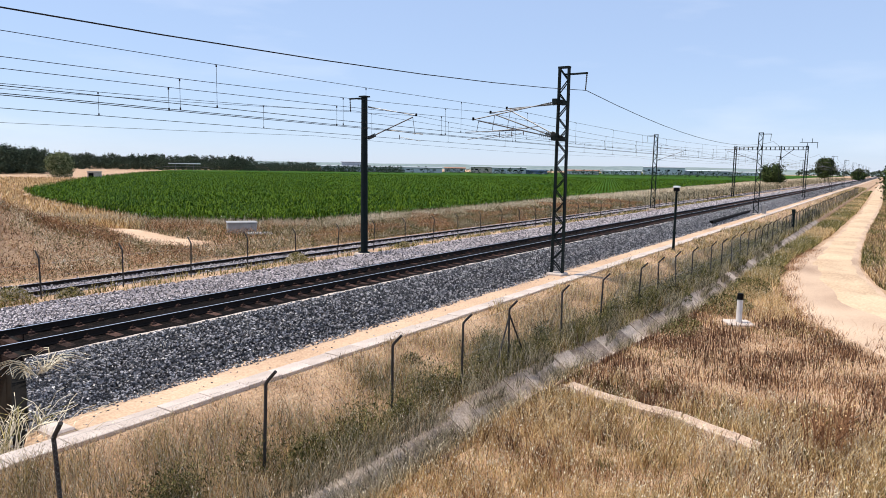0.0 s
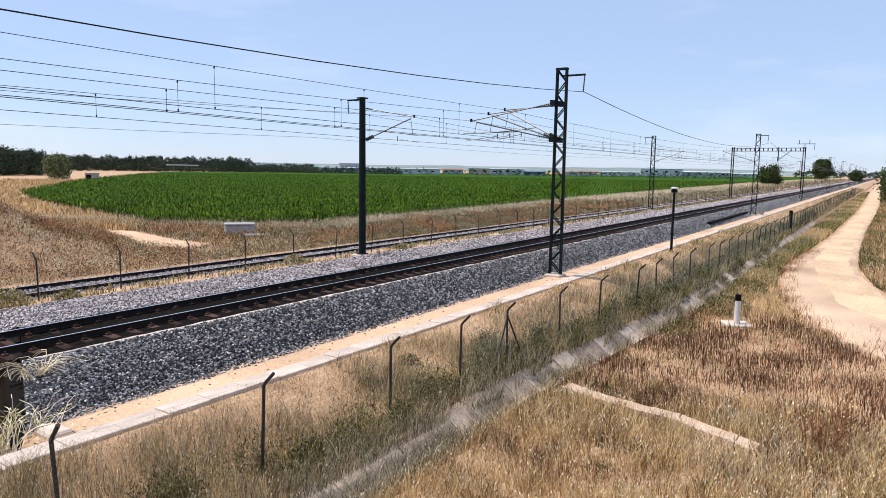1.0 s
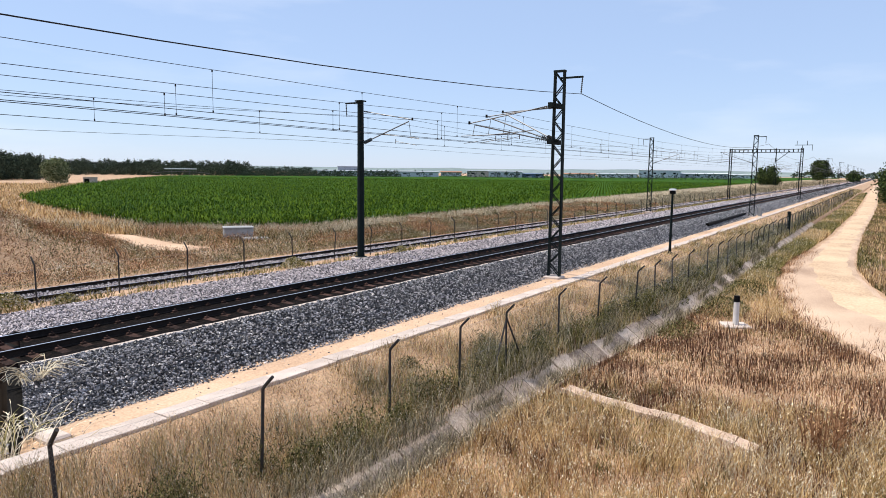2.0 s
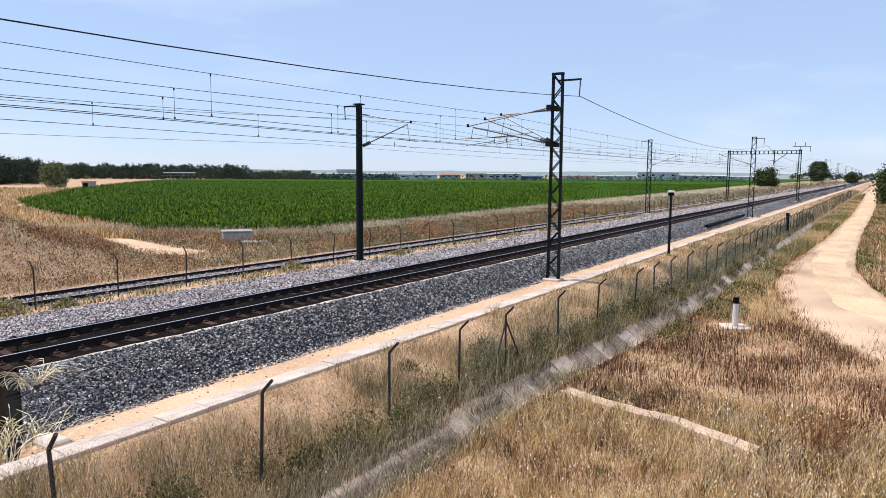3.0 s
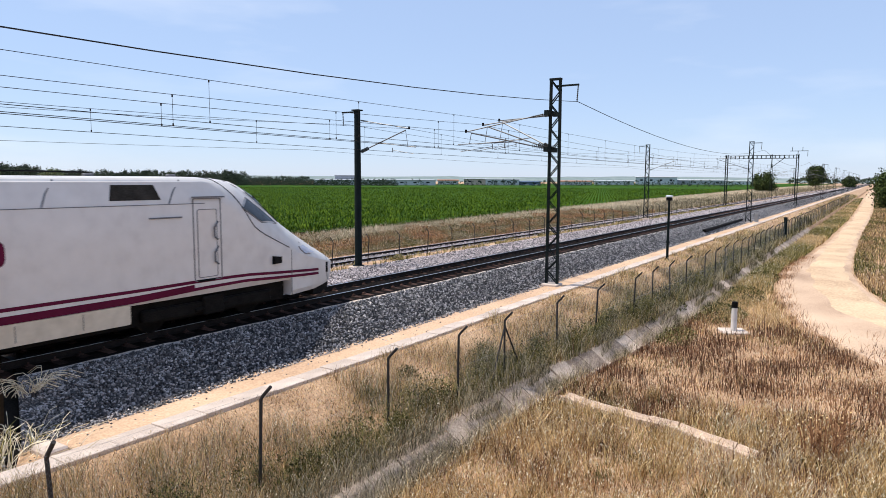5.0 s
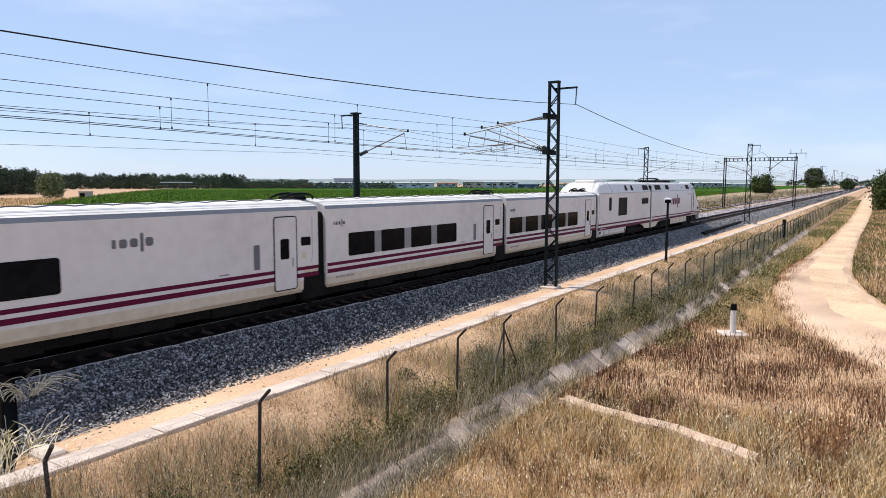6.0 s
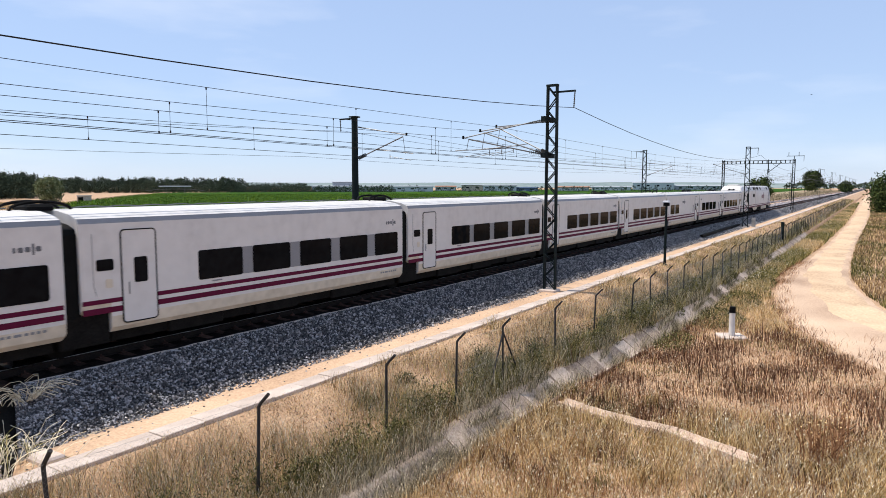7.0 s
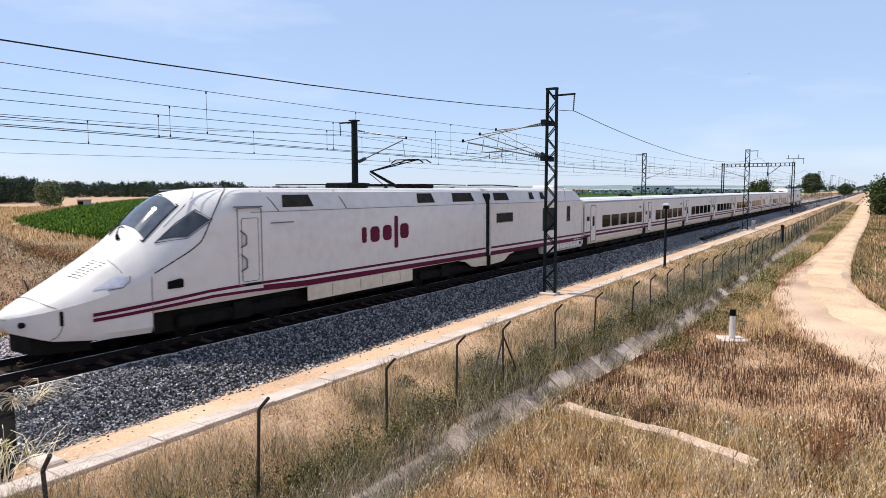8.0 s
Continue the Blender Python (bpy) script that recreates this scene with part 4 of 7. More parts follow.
def end_skirt(x, d, sgn):
    """Plate below the sill at a car's end; its lower edge rises in a curve to the bogie."""
    pts = [(0, 0.94), (0, 0.50), (1.1, 0.54), (1.4, 0.58), (1.75, 0.74), (1.95, 0.84), (2.4, 0.90), (2.5, 0.94)]
    n = len(pts)
    v = [(x + d * u, sgn * 1.472, z) for u, z in pts] + [(x + d * u, sgn * 1.43, z) for u, z in pts]
    return Shape().add(v, [tuple(range(n)), tuple(range(2 * n - 1, n - 1, -1))] + [(i, i + n, (i + 1) % n + n, (i + 1) % n) for i in range(n)])


def pantograph(parent, raised):
    base = Vector((-5.5, 0, 4.30))
    s = Shape()
    for y in (-0.5, 0.5):
        s.box((-7.0, y - 0.04, 4.26), (-3.4, y + 0.04, 4.33))
    for x in (-6.9, -5.2, -3.5):
        s.box((x - 0.04, -0.55, 4.26), (x + 0.04, 0.55, 4.33))
    part("pantograph_frame", s, M_BLACK, parent)
    for x in (-6.8, -3.6):
        for y in (-0.5, 0.5):
            part("insulator", insulator_rod((x, y, 4.14), (x, y, 4.3), 0.1), M_INSUL, parent)
    if raised:
        knee, head = Vector((-7.15, 0, 4.86)), Vector((-4.35, 0, 5.40))
    else:
        knee, head = Vector((-7.15, 0, 4.5)), Vector((-4.3, 0, 4.56))
    lower = part("lower_arm", Shape().rod(base, knee, 0.07, 0.05), M_BLACK, parent)
    part("thrust_rod", Shape().rod(base + Vector((-0.6, 0.1, 0)), knee + Vector((0.05, 0.1, -0.08)), 0.018), M_BLACK, lower)
    up = part("upper_arm", Shape().rod(knee, head + Vector((0, -0.28, 0)), 0.035, 0.022).rod(knee, head + Vector((0, 0.28, 0)), 0.035, 0.022), M_BLACK, parent)
    h = Shape()
    for x in (-0.3, 0.3):
        h.path([head + Vector((x, y, z)) for y, z in ((-0.85, -0.12), (-0.6, 0.02), (0.6, 0.02), (0.85, -0.12))], 0.03, 4)
    h.rod(head + Vector((-0.3, 0, 0)), head + Vector((0.3, 0, 0)), 0.025)
    part("collector_head", h, M_BLACK, up)


def power_car(raised):
    c = thing("power_car", "white streamlined power car with long sloping nose and plum stripes", "locomotive", "power cars of the train")
    ws = [0.24, 0.30, 5, 10, 14, 14.7, 15.1, 15.4, 15.7, 16.0, 16.3, 16.6, 16.9, 17.2, 17.5, 17.7, 17.86, 17.9, 18.1, 18.4, 18.8, 19.2, 19.6, 19.9, 20.15, 20.35, 20.5, 20.6, 20.7, 20.8, 20.88, 20.95]
    rings = []
    for w in ws:
        k = 0.985 if w < 0.27 else 1.0
        half = power_ring(w)
        rings.append([(-w, -y * k, z) for y, z in half] + [(-w, y * k, z) for y, z in reversed(half[:-1])])
    s = Shape().loft(rings)
    part("body", s, M_WHITE, c, smooth=True)
    me = c.children[0].data
    for p in me.polygons:
        p.use_smooth = p.center.x < -14.8
    me.set_sharp_from_angle(angle=radians(24))
    part("gangway", Shape().box((-0.35, -1.40, 0.5), (0.30, 1.40, 3.95), 0, 0.06), M_BLACK, c)
    part("underframe", Shape().box((-17.8, -1.15, 0.32), (-0.3, 1.15, 0.96), 0, 0.05), M_UNDER, c)
    for a, b in ((1.5, 5.9), (12.4, 17.4)):
        for sgn in (-1, 1):
            part("bogie_frame", Shape().box((-b + 0.3, sgn * 1.24 - 0.08, 0.42), (-a - 0.3, sgn * 1.24 + 0.08, 0.72), 0, 0.05).rod((-(a + b) / 2 - 0.5, sgn * 1.3, 0.62), (-(a + b) / 2 + 0.6, sgn * 1.3, 0.5), 0.07), M_UNDER, c)
            part("sandbox", Shape().box((-(a + b) / 2 - 0.35, sgn * 1.32 - 0.06, 0.35), (-(a + b) / 2 + 0.35, sgn * 1.32 + 0.06, 0.85), 0, 0.04), M_UNDER, c)
        wheels(c, (-a - 0.85, -b + 0.85), 0.48)
    part("track_scraper", Shape().loft([[(-19.3, -0.95, 0.2), (-19.3, 0.95, 0.2), (-19.3, 0.95, 0.55), (-19.3, -0.95, 0.55)], [(-20.5, -0.5, 0.24), (-20.5, 0.5, 0.24), (-20.5, 0.5, 0.66), (-20.5, -0.5, 0.66)]]), M_UNDER, c)
    lower = lambda w: float(np.interp(w, [0, 12.5, 14.5, 16, 18, 19.4], [0.96, 1.0, 1.08, 1.10, 1.0, 0.92]))
    upper = lambda w: lower(w) + float(np.interp(w, [0, 12.5, 14.5, 16, 19.4], [0.33, 0.26, 0.20, 0.17, 0.13]))
    for sgn in (-1, 1):
        part("stripe", stripe_along(upper, 0.085, 0.3, 19.35, sgn), M_PLUM, c, "plum upper stripe")
        part("stripe", stripe_along(lower, 0.18, 0.3, 14.2, sgn), M_PLUM, c, "plum lower stripe")
        part("stripe", stripe_along(lower, 0.085, 14.2, 19.35, sgn), M_PLUM, c, "plum lower stripe")
        sk = part("skirt", one_side(-12.3, -6.35, 0.48, 0.98, sgn, 0.0, 0.05), M_CREAM, c, "soiled white skirt panel")
        for x in (-11.1, -9.6, -8.3, -7.2):
            part("skirt_seam", Shape().rod((x, sgn * 1.475, 0.55), (x, sgn * 1.475, 0.93), 0.008, None, 4), M_SEAM, sk)
        part("skirt", end_skirt(-0.22, -1, sgn), M_CREAM, c, "soiled white end skirt")
        part("door_recess", outline(-15.12, -14.22, 1.33, 3.60, sgn, 0.016, 1.470, 0.05), M_SEAM, c)
        d = part("cab_door", one_side(-14.98, -14.35, 1.42, 3.30, sgn, 0.008, 0.06), M_WHITE, c)
        part("door_seam", outline(-14.98, -14.35, 1.42, 3.30, sgn, 0.012, 1.472, 0.06), M_SEAM, d)
        for z in (1.75, 2.45):
            part("handrail", Shape().path([(-15.02, sgn * 1.48, z), (-14.86, sgn * 1.54, z + 0.08), (-14.86, sgn * 1.54, z + 0.34), (-15.02, sgn * 1.48, z + 0.5)], 0.025, 5), M_SEAM, d)
        part("door_gutter", Shape().box((-15.25, sgn * 1.48 - 0.04, 3.62), (-14.2, sgn * 1.48 + 0.03, 3.66)), M_SEAM, c)
        part("foot_step", Shape().box((-14.9, sgn * 1.45 - 0.08, 1.30), (-14.3, sgn * 1.45 + 0.05, 1.36), 0, 0.02), M_BLACK, c)
        part("handle_bar", Shape().rod((-13.85, sgn * 1.5, 3.12), (-12.9, sgn * 1.5, 3.12), 0.018), M_SEAM, c)
        part("camera_pod", Shape().loft([[(-17.45, sgn * 1.40, 1.52), (-17.45, sgn * 1.40, 1.72), (-17.45, sgn * 1.44, 1.72), (-17.45, sgn * 1.44, 1.52)], [(-17.05, sgn * 1.40, 1.50), (-17.05, sgn * 1.40, 1.78), (-17.05, sgn * 1.56, 1.74), (-17.05, sgn * 1.56, 1.54)]]), M_BLACK, c)
        part("roof_seam", hood_line([(0.3, sgn * 89), (14.6, sgn * 89)], 0.012), M_SEAM, c)
        part("roof_seam", hood_line([(10.3, sgn * 88), (10.45, sgn * 65), (10.7, sgn * 40), (10.8, sgn * 10)], 0.02), M_SEAM, c)
        part("roof_seam", hood_line([(13.5, sgn * 88), (13.7, sgn * 65), (14.0, sgn * 40), (14.2, sgn * 10)], 0.02), M_SEAM, c)
        part("crease", hood_line([(14.95 + i * 0.13, sgn * (20 + min(i * 6.5, 69))) for i in range(12)] + [(16.6 + i * 0.2, sgn * 89) for i in range(7)], 0.016), M_BLACK, c)
        for w0, w1 in ((11.9, 13.3), (4.6, 5.9), (1.3, 3.2)):
            part("roof_vent", hood_patch([(w0, sgn * 80), (w1, sgn * 80), (w1 - 0.12, sgn * 51), (w0 + 0.12, sgn * 51)], 3, 3), M_GRILLE, c, "dark roof vent")
        part("side_window", hood_patch([(17.50, sgn * 53), (16.76, sgn * 72), (16.0, sgn * 72), (16.34, sgn * 50)], 14, 14, 0.014), M_SIDEGLASS, c)
        hl = part("headlight", hood_patch([(19.3, sgn * 68), (18.62, sgn * 85), (18.40, sgn * 74), (18.72, sgn * 61)], 7, 7, 0.008), M_LAMPCOVER, c, "clear headlight cover")
        part("headlight_rim", hood_line([(18.95, sgn * 80), (18.62, sgn * 86), (18.42, sgn * 80), (18.38, sgn * 73)], 0.014, 0.012), M_SEAM, hl)
        part("window_frame", hood_line([(17.56, sgn * 53), (16.74, sgn * 73.5), (15.95, sgn * 73), (16.30, sgn * 48.5), (16.9, sgn * 49.5), (17.56, sgn * 53)], 0.014, 0.010), M_SEAM, c)
        part("brow_seam", hood_line([(15.72, sgn * 2), (15.95, sgn * 18), (16.16, sgn * 29), (16.5, sgn * 36), (17.2, sgn * 44)], 0.009, 0.003), M_SEAM, c)
        part("hood_joint", Shape().path([(-17.89, sgn * (power_ring(17.89)[3][0] + 0.006), z) for z in (1.9, 1.2, 0.46)], 0.010, 4), M_SEAM, c)
        part("coupler_gap", Shape().box((-20.02, sgn * 0.93 - 0.04, 0.92), (-19.90, sgn * 0.93 + 0.07, 1.27), 0, 0.02), M_BLACK, c)
        part("nose_joint", Shape().path([(-w, sgn * (power_ring(w)[3][0] + 0.004), z) for w, z in ((19.96, 0.95), (20.0, 0.8), (20.08, 0.66), (20.2, 0.6))], 0.009, 4), M_SEAM, c)
        part("tow_hole", Shape().rod((-20.6, sgn * 0.5, 1.0), (-20.72, sgn * 0.53, 1.0), 0.07, None, 10), M_BLACK, c)
        bars_logo(c, -9.5 if sgn < 0 else -6.6, 2.2, 0.93, M_PLUM, sgn=sgn)
    wind = part("windscreen", hood_patch([(17.72, -39), (17.72, 39), (16.68, 31), (16.68, -31)], 17, 17, 0.012), M_SCREEN, c)
    part("screen_frame", hood_line([(17.78, -40), (17.78, 0), (17.78, 40), (17.2, 36), (16.62, 31), (16.60, 0), (16.62, -31), (17.2, -36), (17.78, -40)], 0.022, 0.006), M_BLACK, wind)
    part("wiper", hood_line([(18.05, 4), (17.0, 24)], 0.022, 0.05), M_BLACK, wind)
    part("wiper", hood_line([(18.05, -4), (17.45, 18)], 0.016, 0.05), M_BLACK, wind)
    part("wiper_pivot", Shape().rod(hood(18.08, -8, 0), hood(18.08, -8, 0.12), 0.06, 0.04, 8), M_BLACK, wind)
    for k in range(8):
        part("louvre", hood_line([(18.72 + k * 0.09, -33 + k * 0.4), (18.84 + k * 0.085, -12)], 0.013, 0.006), M_SEAM, c)
    part("hood_seam", hood_line([(18.52, -62), (18.58, -45), (18.62, -30), (18.66, 0), (18.62, 30), (18.52, 62)], 0.008, 0.003), M_SEAM, c)
    part("nose_seam", hood_line([(19.98 + 0.34 * math.cos(radians(-85 + 17 * i)) ** 0.6, -85 + 17 * i) for i in range(11)], 0.010), M_SEAM, c)
    part("roof_gear", Shape().box((-9.2, -0.6, 4.15), (-8.1, 0.6, 4.4), 0, 0.06).rod((-8.2, 0.2, 4.38), (-7.0, 0.2, 4.36), 0.04), M_BLACK, c)
    part("roof_gear", Shape().box((-4.9, -0.7, 4.12), (-3.6, 0.5, 4.38), 0, 0.06), M_UNDER, c)
    part("roof_busbar", Shape().path([(-12.5, -0.3, 4.3), (-9.2, -0.3, 4.33), (-3.0, -0.4, 4.36), (-0.4, -0.4, 4.34)], 0.022, 5), M_BLACK, c)
    for x in (-14.6, -12.2, -1.0):
        part("antenna", Shape().box((x - 0.12, -0.08, 4.18), (x + 0.12, 0.08, 4.27), 0, 0.02), M_SEAM, c)
    pantograph(c, raised)
    return c


def generator_car():
    """Technical car; x = 0 at the power car, 12.5 at the first coach."""
    c = thing("generator_car", "white windowless generator car with dark grilles", "train coach", "generator cars of the train")
    rings = []
    for x, zc, zt, zb in ((0.16, 3.45, 4.18, 0.93), (0.22, 3.45, 4.2, 0.93), (6.4, 3.45, 4.2, 0.93), (6.42, 3.45, 4.2, 0.5), (10.9, 3.45, 4.2, 0.5), (11.5, 3.42, 4.08, 0.5), (12.0, 3.38, 3.85, 0.5), (12.3, 3.34, 3.60, 0.5), (12.38, 3.3, 3.52, 0.55)):
        half = [(1.38, zb), (1.47, zb + 0.14), (1.47, 2.0), (1.47, zc)]
        for i in range(1, 9):
            half.append((1.47 * float(np.interp(i / 8, ROOF_S, ROOF_Y)), zc + (zt - zc) * float(np.interp(i / 8, ROOF_S, ROOF_Z))))
        rings.append([(x, -y, z) for y, z in half] + [(x, y, z) for y, z in reversed(half[:-1])])
    part("body", Shape().loft(rings), M_WHITE, c)
    part("gangway", Shape().box((12.3, -1.38, 0.5), (12.66, 1.38, 3.38), 0, 0.06), M_BLACK, c)
    part("underframe", Shape().box((0.3, -1.15, 0.3), (12.3, 1.15, 0.95), 0, 0.05), M_UNDER, c)
    wheels(c, (2.3, 4.9), 0.48)
    for sgn in (-1, 1):
        part("bogie_frame", Shape().box((1.7, sgn * 1.24 - 0.08, 0.42), (5.5, sgn * 1.24 + 0.08, 0.72), 0, 0.05), M_UNDER, c)
        part("skirt", end_skirt(0.22, 1, sgn), M_CREAM, c, "soiled white end skirt")
        part("stripe", one_side(0.22, 12.36, 1.27, 1.37, sgn, 0.006, 0.01), M_PLUM, c, "plum upper stripe")
        part("stripe", one_side(0.22, 12.36, 0.94, 1.14, sgn, 0.006, 0.01), M_PLUM, c, "plum lower stripe")
        part("grille", one_side(6.2, 8.15, 1.80, 3.09, sgn, 0.008, 0.06), M_GRILLE, c, "large dark intake grille")
        g = part("vent", one_side(9.65, 10.2, 2.2, 3.15, sgn, 0.006, 0.02), M_GREYBAND, c, "slatted grey vent")
        for k in range(6):
            part("slat", Shape().box((9.70 + k * 0.085, sgn * 1.482 - 0.006, 2.24), (9.735 + k * 0.085, sgn * 1.482 + 0.006, 3.11)), M_BLACK, g)
        lv = part("vent", one_side(0.8, 2.5, 2.52, 2.95, sgn, 0.006, 0.02), M_GRILLE, c, "brown-grey slatted vent")
        part("vent_frame", outline(0.78, 2.52, 2.50, 2.97, sgn, 0.014, 1.47, 0.03), M_SEAM, lv)
        for x0, x1 in ((0.6, 2.2), (4.6, 5.2), (6.0, 6.6)):
            v = Shape()
            e = lambda x, t: (x, sgn * (1.47 * (1 - 0.3 * t) + 0.014), 3.45 + 0.75 * 1.6 * t + 0.006)
            v.add([e(x0, 0.12), e(x1, 0.12), e(x1 - 0.1, 0.43), e(x0 + 0.1, 0.43)], [(0, 1, 2, 3)])
            part("roof_vent", v, M_GRILLE, c, "dark roof vent")
        part("roof_seam", Shape().rod((0.2, sgn * 1.478, 3.45), (12.2, sgn * 1.478, 3.43), 0.012, None, 4), M_SEAM, c)
        part("roof_seam", Shape().path([(9.4 + 0.1 * i, sgn * (1.478 * float(np.interp(i / 8, ROOF_S, ROOF_Y))), 3.45 + 0.75 * float(np.interp(i / 8, ROOF_S, ROOF_Z)) + 0.005) for i in range(7)], 0.01, 4), M_SEAM, c)
        for x in (8.6, 10.2, 11.2):
            part("skirt_seam", Shape().rod((x, sgn * 1.475, 0.55), (x, sgn * 1.475, 0.9), 0.008, None, 4), M_SEAM, c)
        for x in (7.6, 8.9, 9.5, 10.6):
            h = part("hatch", one_side(x, x + 0.38, 0.62, 0.87, sgn, 0.004, 0.03), M_SEAM, c, "skirt hatch with a dark gap round it")
            part("hatch_cover", one_side(x + 0.018, x + 0.362, 0.638, 0.852, sgn, 0.008, 0.025), M_WHITE, h)
        part("socket_box", one_side(11.75, 12.02, 0.70, 0.86, sgn, 0.006, 0.02), M_BLACK, c, "dark socket box")
        part("end_seam", Shape().rod((12.16, sgn * 1.475, 0.6), (12.16, sgn * 1.475, 3.3), 0.009, None, 4), M_SEAM, c)
        for x in (10.75, 10.87, 10.99, 11.11, 11.3, 11.42, 11.61, 11.73, 11.85):
            part("lettering_bar", one_side(x, x + 0.07, 1.01, 1.075, sgn, 0.010, 0.004), M_WHITE, c)
        part("skirt_hatch", one_side(6.5, 6.72, 0.62, 0.8, sgn, 0.004, 0.02), M_BLACK, c)
    part("roof_hatch", Shape().box((9.4, -0.75, 4.16), (11.1, 0.75, 4.36), 0, 0.1), M_ROOF, c)
    part("roof_busbar", Shape().path([(-0.2, -0.4, 4.34), (2.0, -0.5, 4.36), (5.0, -0.5, 4.3)], 0.03, 5), M_BLACK, c)
    return c


# place the vehicles by their distance from the joint behind the leading generator car
TRAIN = []
first = coach((3.46, 5.0, 5.38, 6.91, 7.34, 8.82, 9.26, 10.77, 11.2, 12.62), "white passenger coach with plum stripes and tinted windows", False)
short = coach((4.60, 6.17, 6.60, 8.05, 8.50, 9.97, 10.37, 11.83), "white passenger coach with four tinted windows and a vent", True)
for k in range(9):
    rear = -COACH * (k + 1)
    if k == 2:
        TRAIN.append((buffet(), rear + COACH, 180))
    elif k == 1:
        TRAIN.append((short, rear + COACH, 180))
    elif k == 0:
        TRAIN.append((copy_thing(first, pose(0, 0, 0)), rear + COACH, 180))
    elif k == 8:
        TRAIN.append((first, rear, 0))
    else:
        TRAIN.append((copy_thing(first, pose(0, 0, 0)), rear, 0))
gen = generator_car()
TRAIN.append((copy_thing(gen, pose(0, 0, 0)), 12.5, 180))
TRAIN.append((gen, -9 * COACH - 12.5, 0))
TRAIN.append((power_car(True), -9 * COACH - 12.5, 0))
TRAIN.append((power_car(False), 12.5, 180))


# ---- end of the cutting: bridge deck over a stream beside the embankment ----
def bridge_end():
    b = thing("bridge_abutment", "concrete abutment holding back the ballast, end wall coloured shade-black", "bridge", kind="structure")
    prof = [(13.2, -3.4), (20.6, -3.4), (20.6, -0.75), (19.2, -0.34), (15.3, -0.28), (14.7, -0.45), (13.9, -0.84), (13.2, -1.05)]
    # sunlit concrete in reality; the darkness of the void is put into its colour
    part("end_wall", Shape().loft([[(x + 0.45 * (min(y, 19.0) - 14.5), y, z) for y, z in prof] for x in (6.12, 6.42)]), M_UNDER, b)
    part("wing_wall", Shape().box((5.9, 12.5, -3.2), (6.35, 13.1, -0.86), 0, 0.04), M_CONCRETE, b)
    part("girder", Shape().box((-30, 15.2, -1.15), (6.04, 15.5, -0.22), 0, 0.02), M_MAST, b)
    part("girder", Shape().box((-30, 18.6, -1.15), (6.04, 18.9, -0.22), 0, 0.02), M_MAST, b)
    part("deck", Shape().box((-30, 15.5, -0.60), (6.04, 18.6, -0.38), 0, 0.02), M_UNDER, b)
    part("bearing_block", Shape().box((5.0, 14.7, -1.5), (5.5, 15.05, -1.2), 0, 0.05), M_GREYCON, b)


bridge_end()


# ---- fences ----
def fence_post(height, tip):
    """Steel post with its head bent over."""
    s = Shape()
    pts = [Vector((0, 0, -0.3)), Vector((0, 0, height - 0.28)), Vector((0, tip * 0.06, height - 0.2)), Vector((0, tip * 0.25, height))]
    s.path(pts, 0.032, 7)
    return s.mesh("post", M_POST)


def netting(length, height, cell, r):
    """Diagonal wires of a woven fence between two posts."""
    s = Shape()
    n = int((length + height) / cell)
    for d in (1, -1):
        for i in range(n):
            u = i * cell - height
            a, b = max(0.0, u), min(length, u + height)
            if b - a < 0.05:
                continue
            za, zb = a - u, b - u
            if d < 0:
                za, zb = height - za, height - zb
            s.add([(a, d * r, za - r), (b, d * r, zb - r), (b, d * r, zb + r), (a, d * r, za + r)], [(0, 1, 2, 3)])
    for z in (0.05, height / 2, height):
        s.rod((0, 0, z), (length, 0, z), r * 1.2, None, 4)
    return s.mesh("wire_netting", M_MESH)


def near_fence():
    f = thing("fence", "rusty wire-mesh fence on bent steel posts along the line", "fence", kind="structure")
    pm = fence_post(2.05, -1)
    nets = {}
    rng = random.Random(2)
    spots = [1.2, 4.6, 8.15, 11.8, 14.6, 17.0, 20.4, 23.6, 27.5, 29.9, 32.5, 35.0, 38.5, 40.7]
    spots += [43.4 + 2.8 * i for i in range(70)]
    for k, x in enumerate(spots[:-1]):
        gap = spots[k + 1] - x
        y = fence_y(x)
        z = max(land(x, y), -1.66) - 0.02
        part("post", pm, None, f, at=pose(x, y, z, rng.uniform(-2.5, 2.5), rng.uniform(-2, 2), 0))
        key = (round(gap, 1), (x > 14) + (x > 26))
        if key not in nets:
            nets[key] = netting(key[0], 1.7, 0.085, 0.0013 if x < 14 else 0.0026 if x < 26 else 0.0046)
        part("wire_netting", nets[key], None, f, at=pose(x, y, z + 0.05, 0, 0, -2.86 if x < 42 else 0))
        if k in (5, 30):
            for d in (-1.1, 1.1):
                part("brace", Shape().rod((0, 0, 1.6), (d, -0.1, -0.15), 0.026, None, 7), M_POST, f, at=pose(x, y, z))
    part("gate_post", Shape().box((-0.15, -0.15, -0.3), (0.15, 0.15, 2.3), 0, 0.03), M_MAST, f, at=pose(74, fence_y(74), -1.7))


def far_fence():
    f = thing("far_fence", "thin wire fence on bent posts before the second track", "fence", kind="structure")
    pm = fence_post(1.9, 1)
    for k in range(-2, 60):
        x = 9.3 + 3.35 * k
        part("post", pm, None, f, at=pose(x, 27.0, -1.2, random.uniform(-3, 3), random.uniform(-3, 3), 0))
    s = Shape()
    for z in (0.4, 0.9, 1.4):
        s.rod((0, 27.0, -1.2 + z), (205, 27.0, -1.2 + z), 0.004, None, 3)
    tagged(part("strand", s, M_MESH, f), kind="stuff")


near_fence()
far_fence()


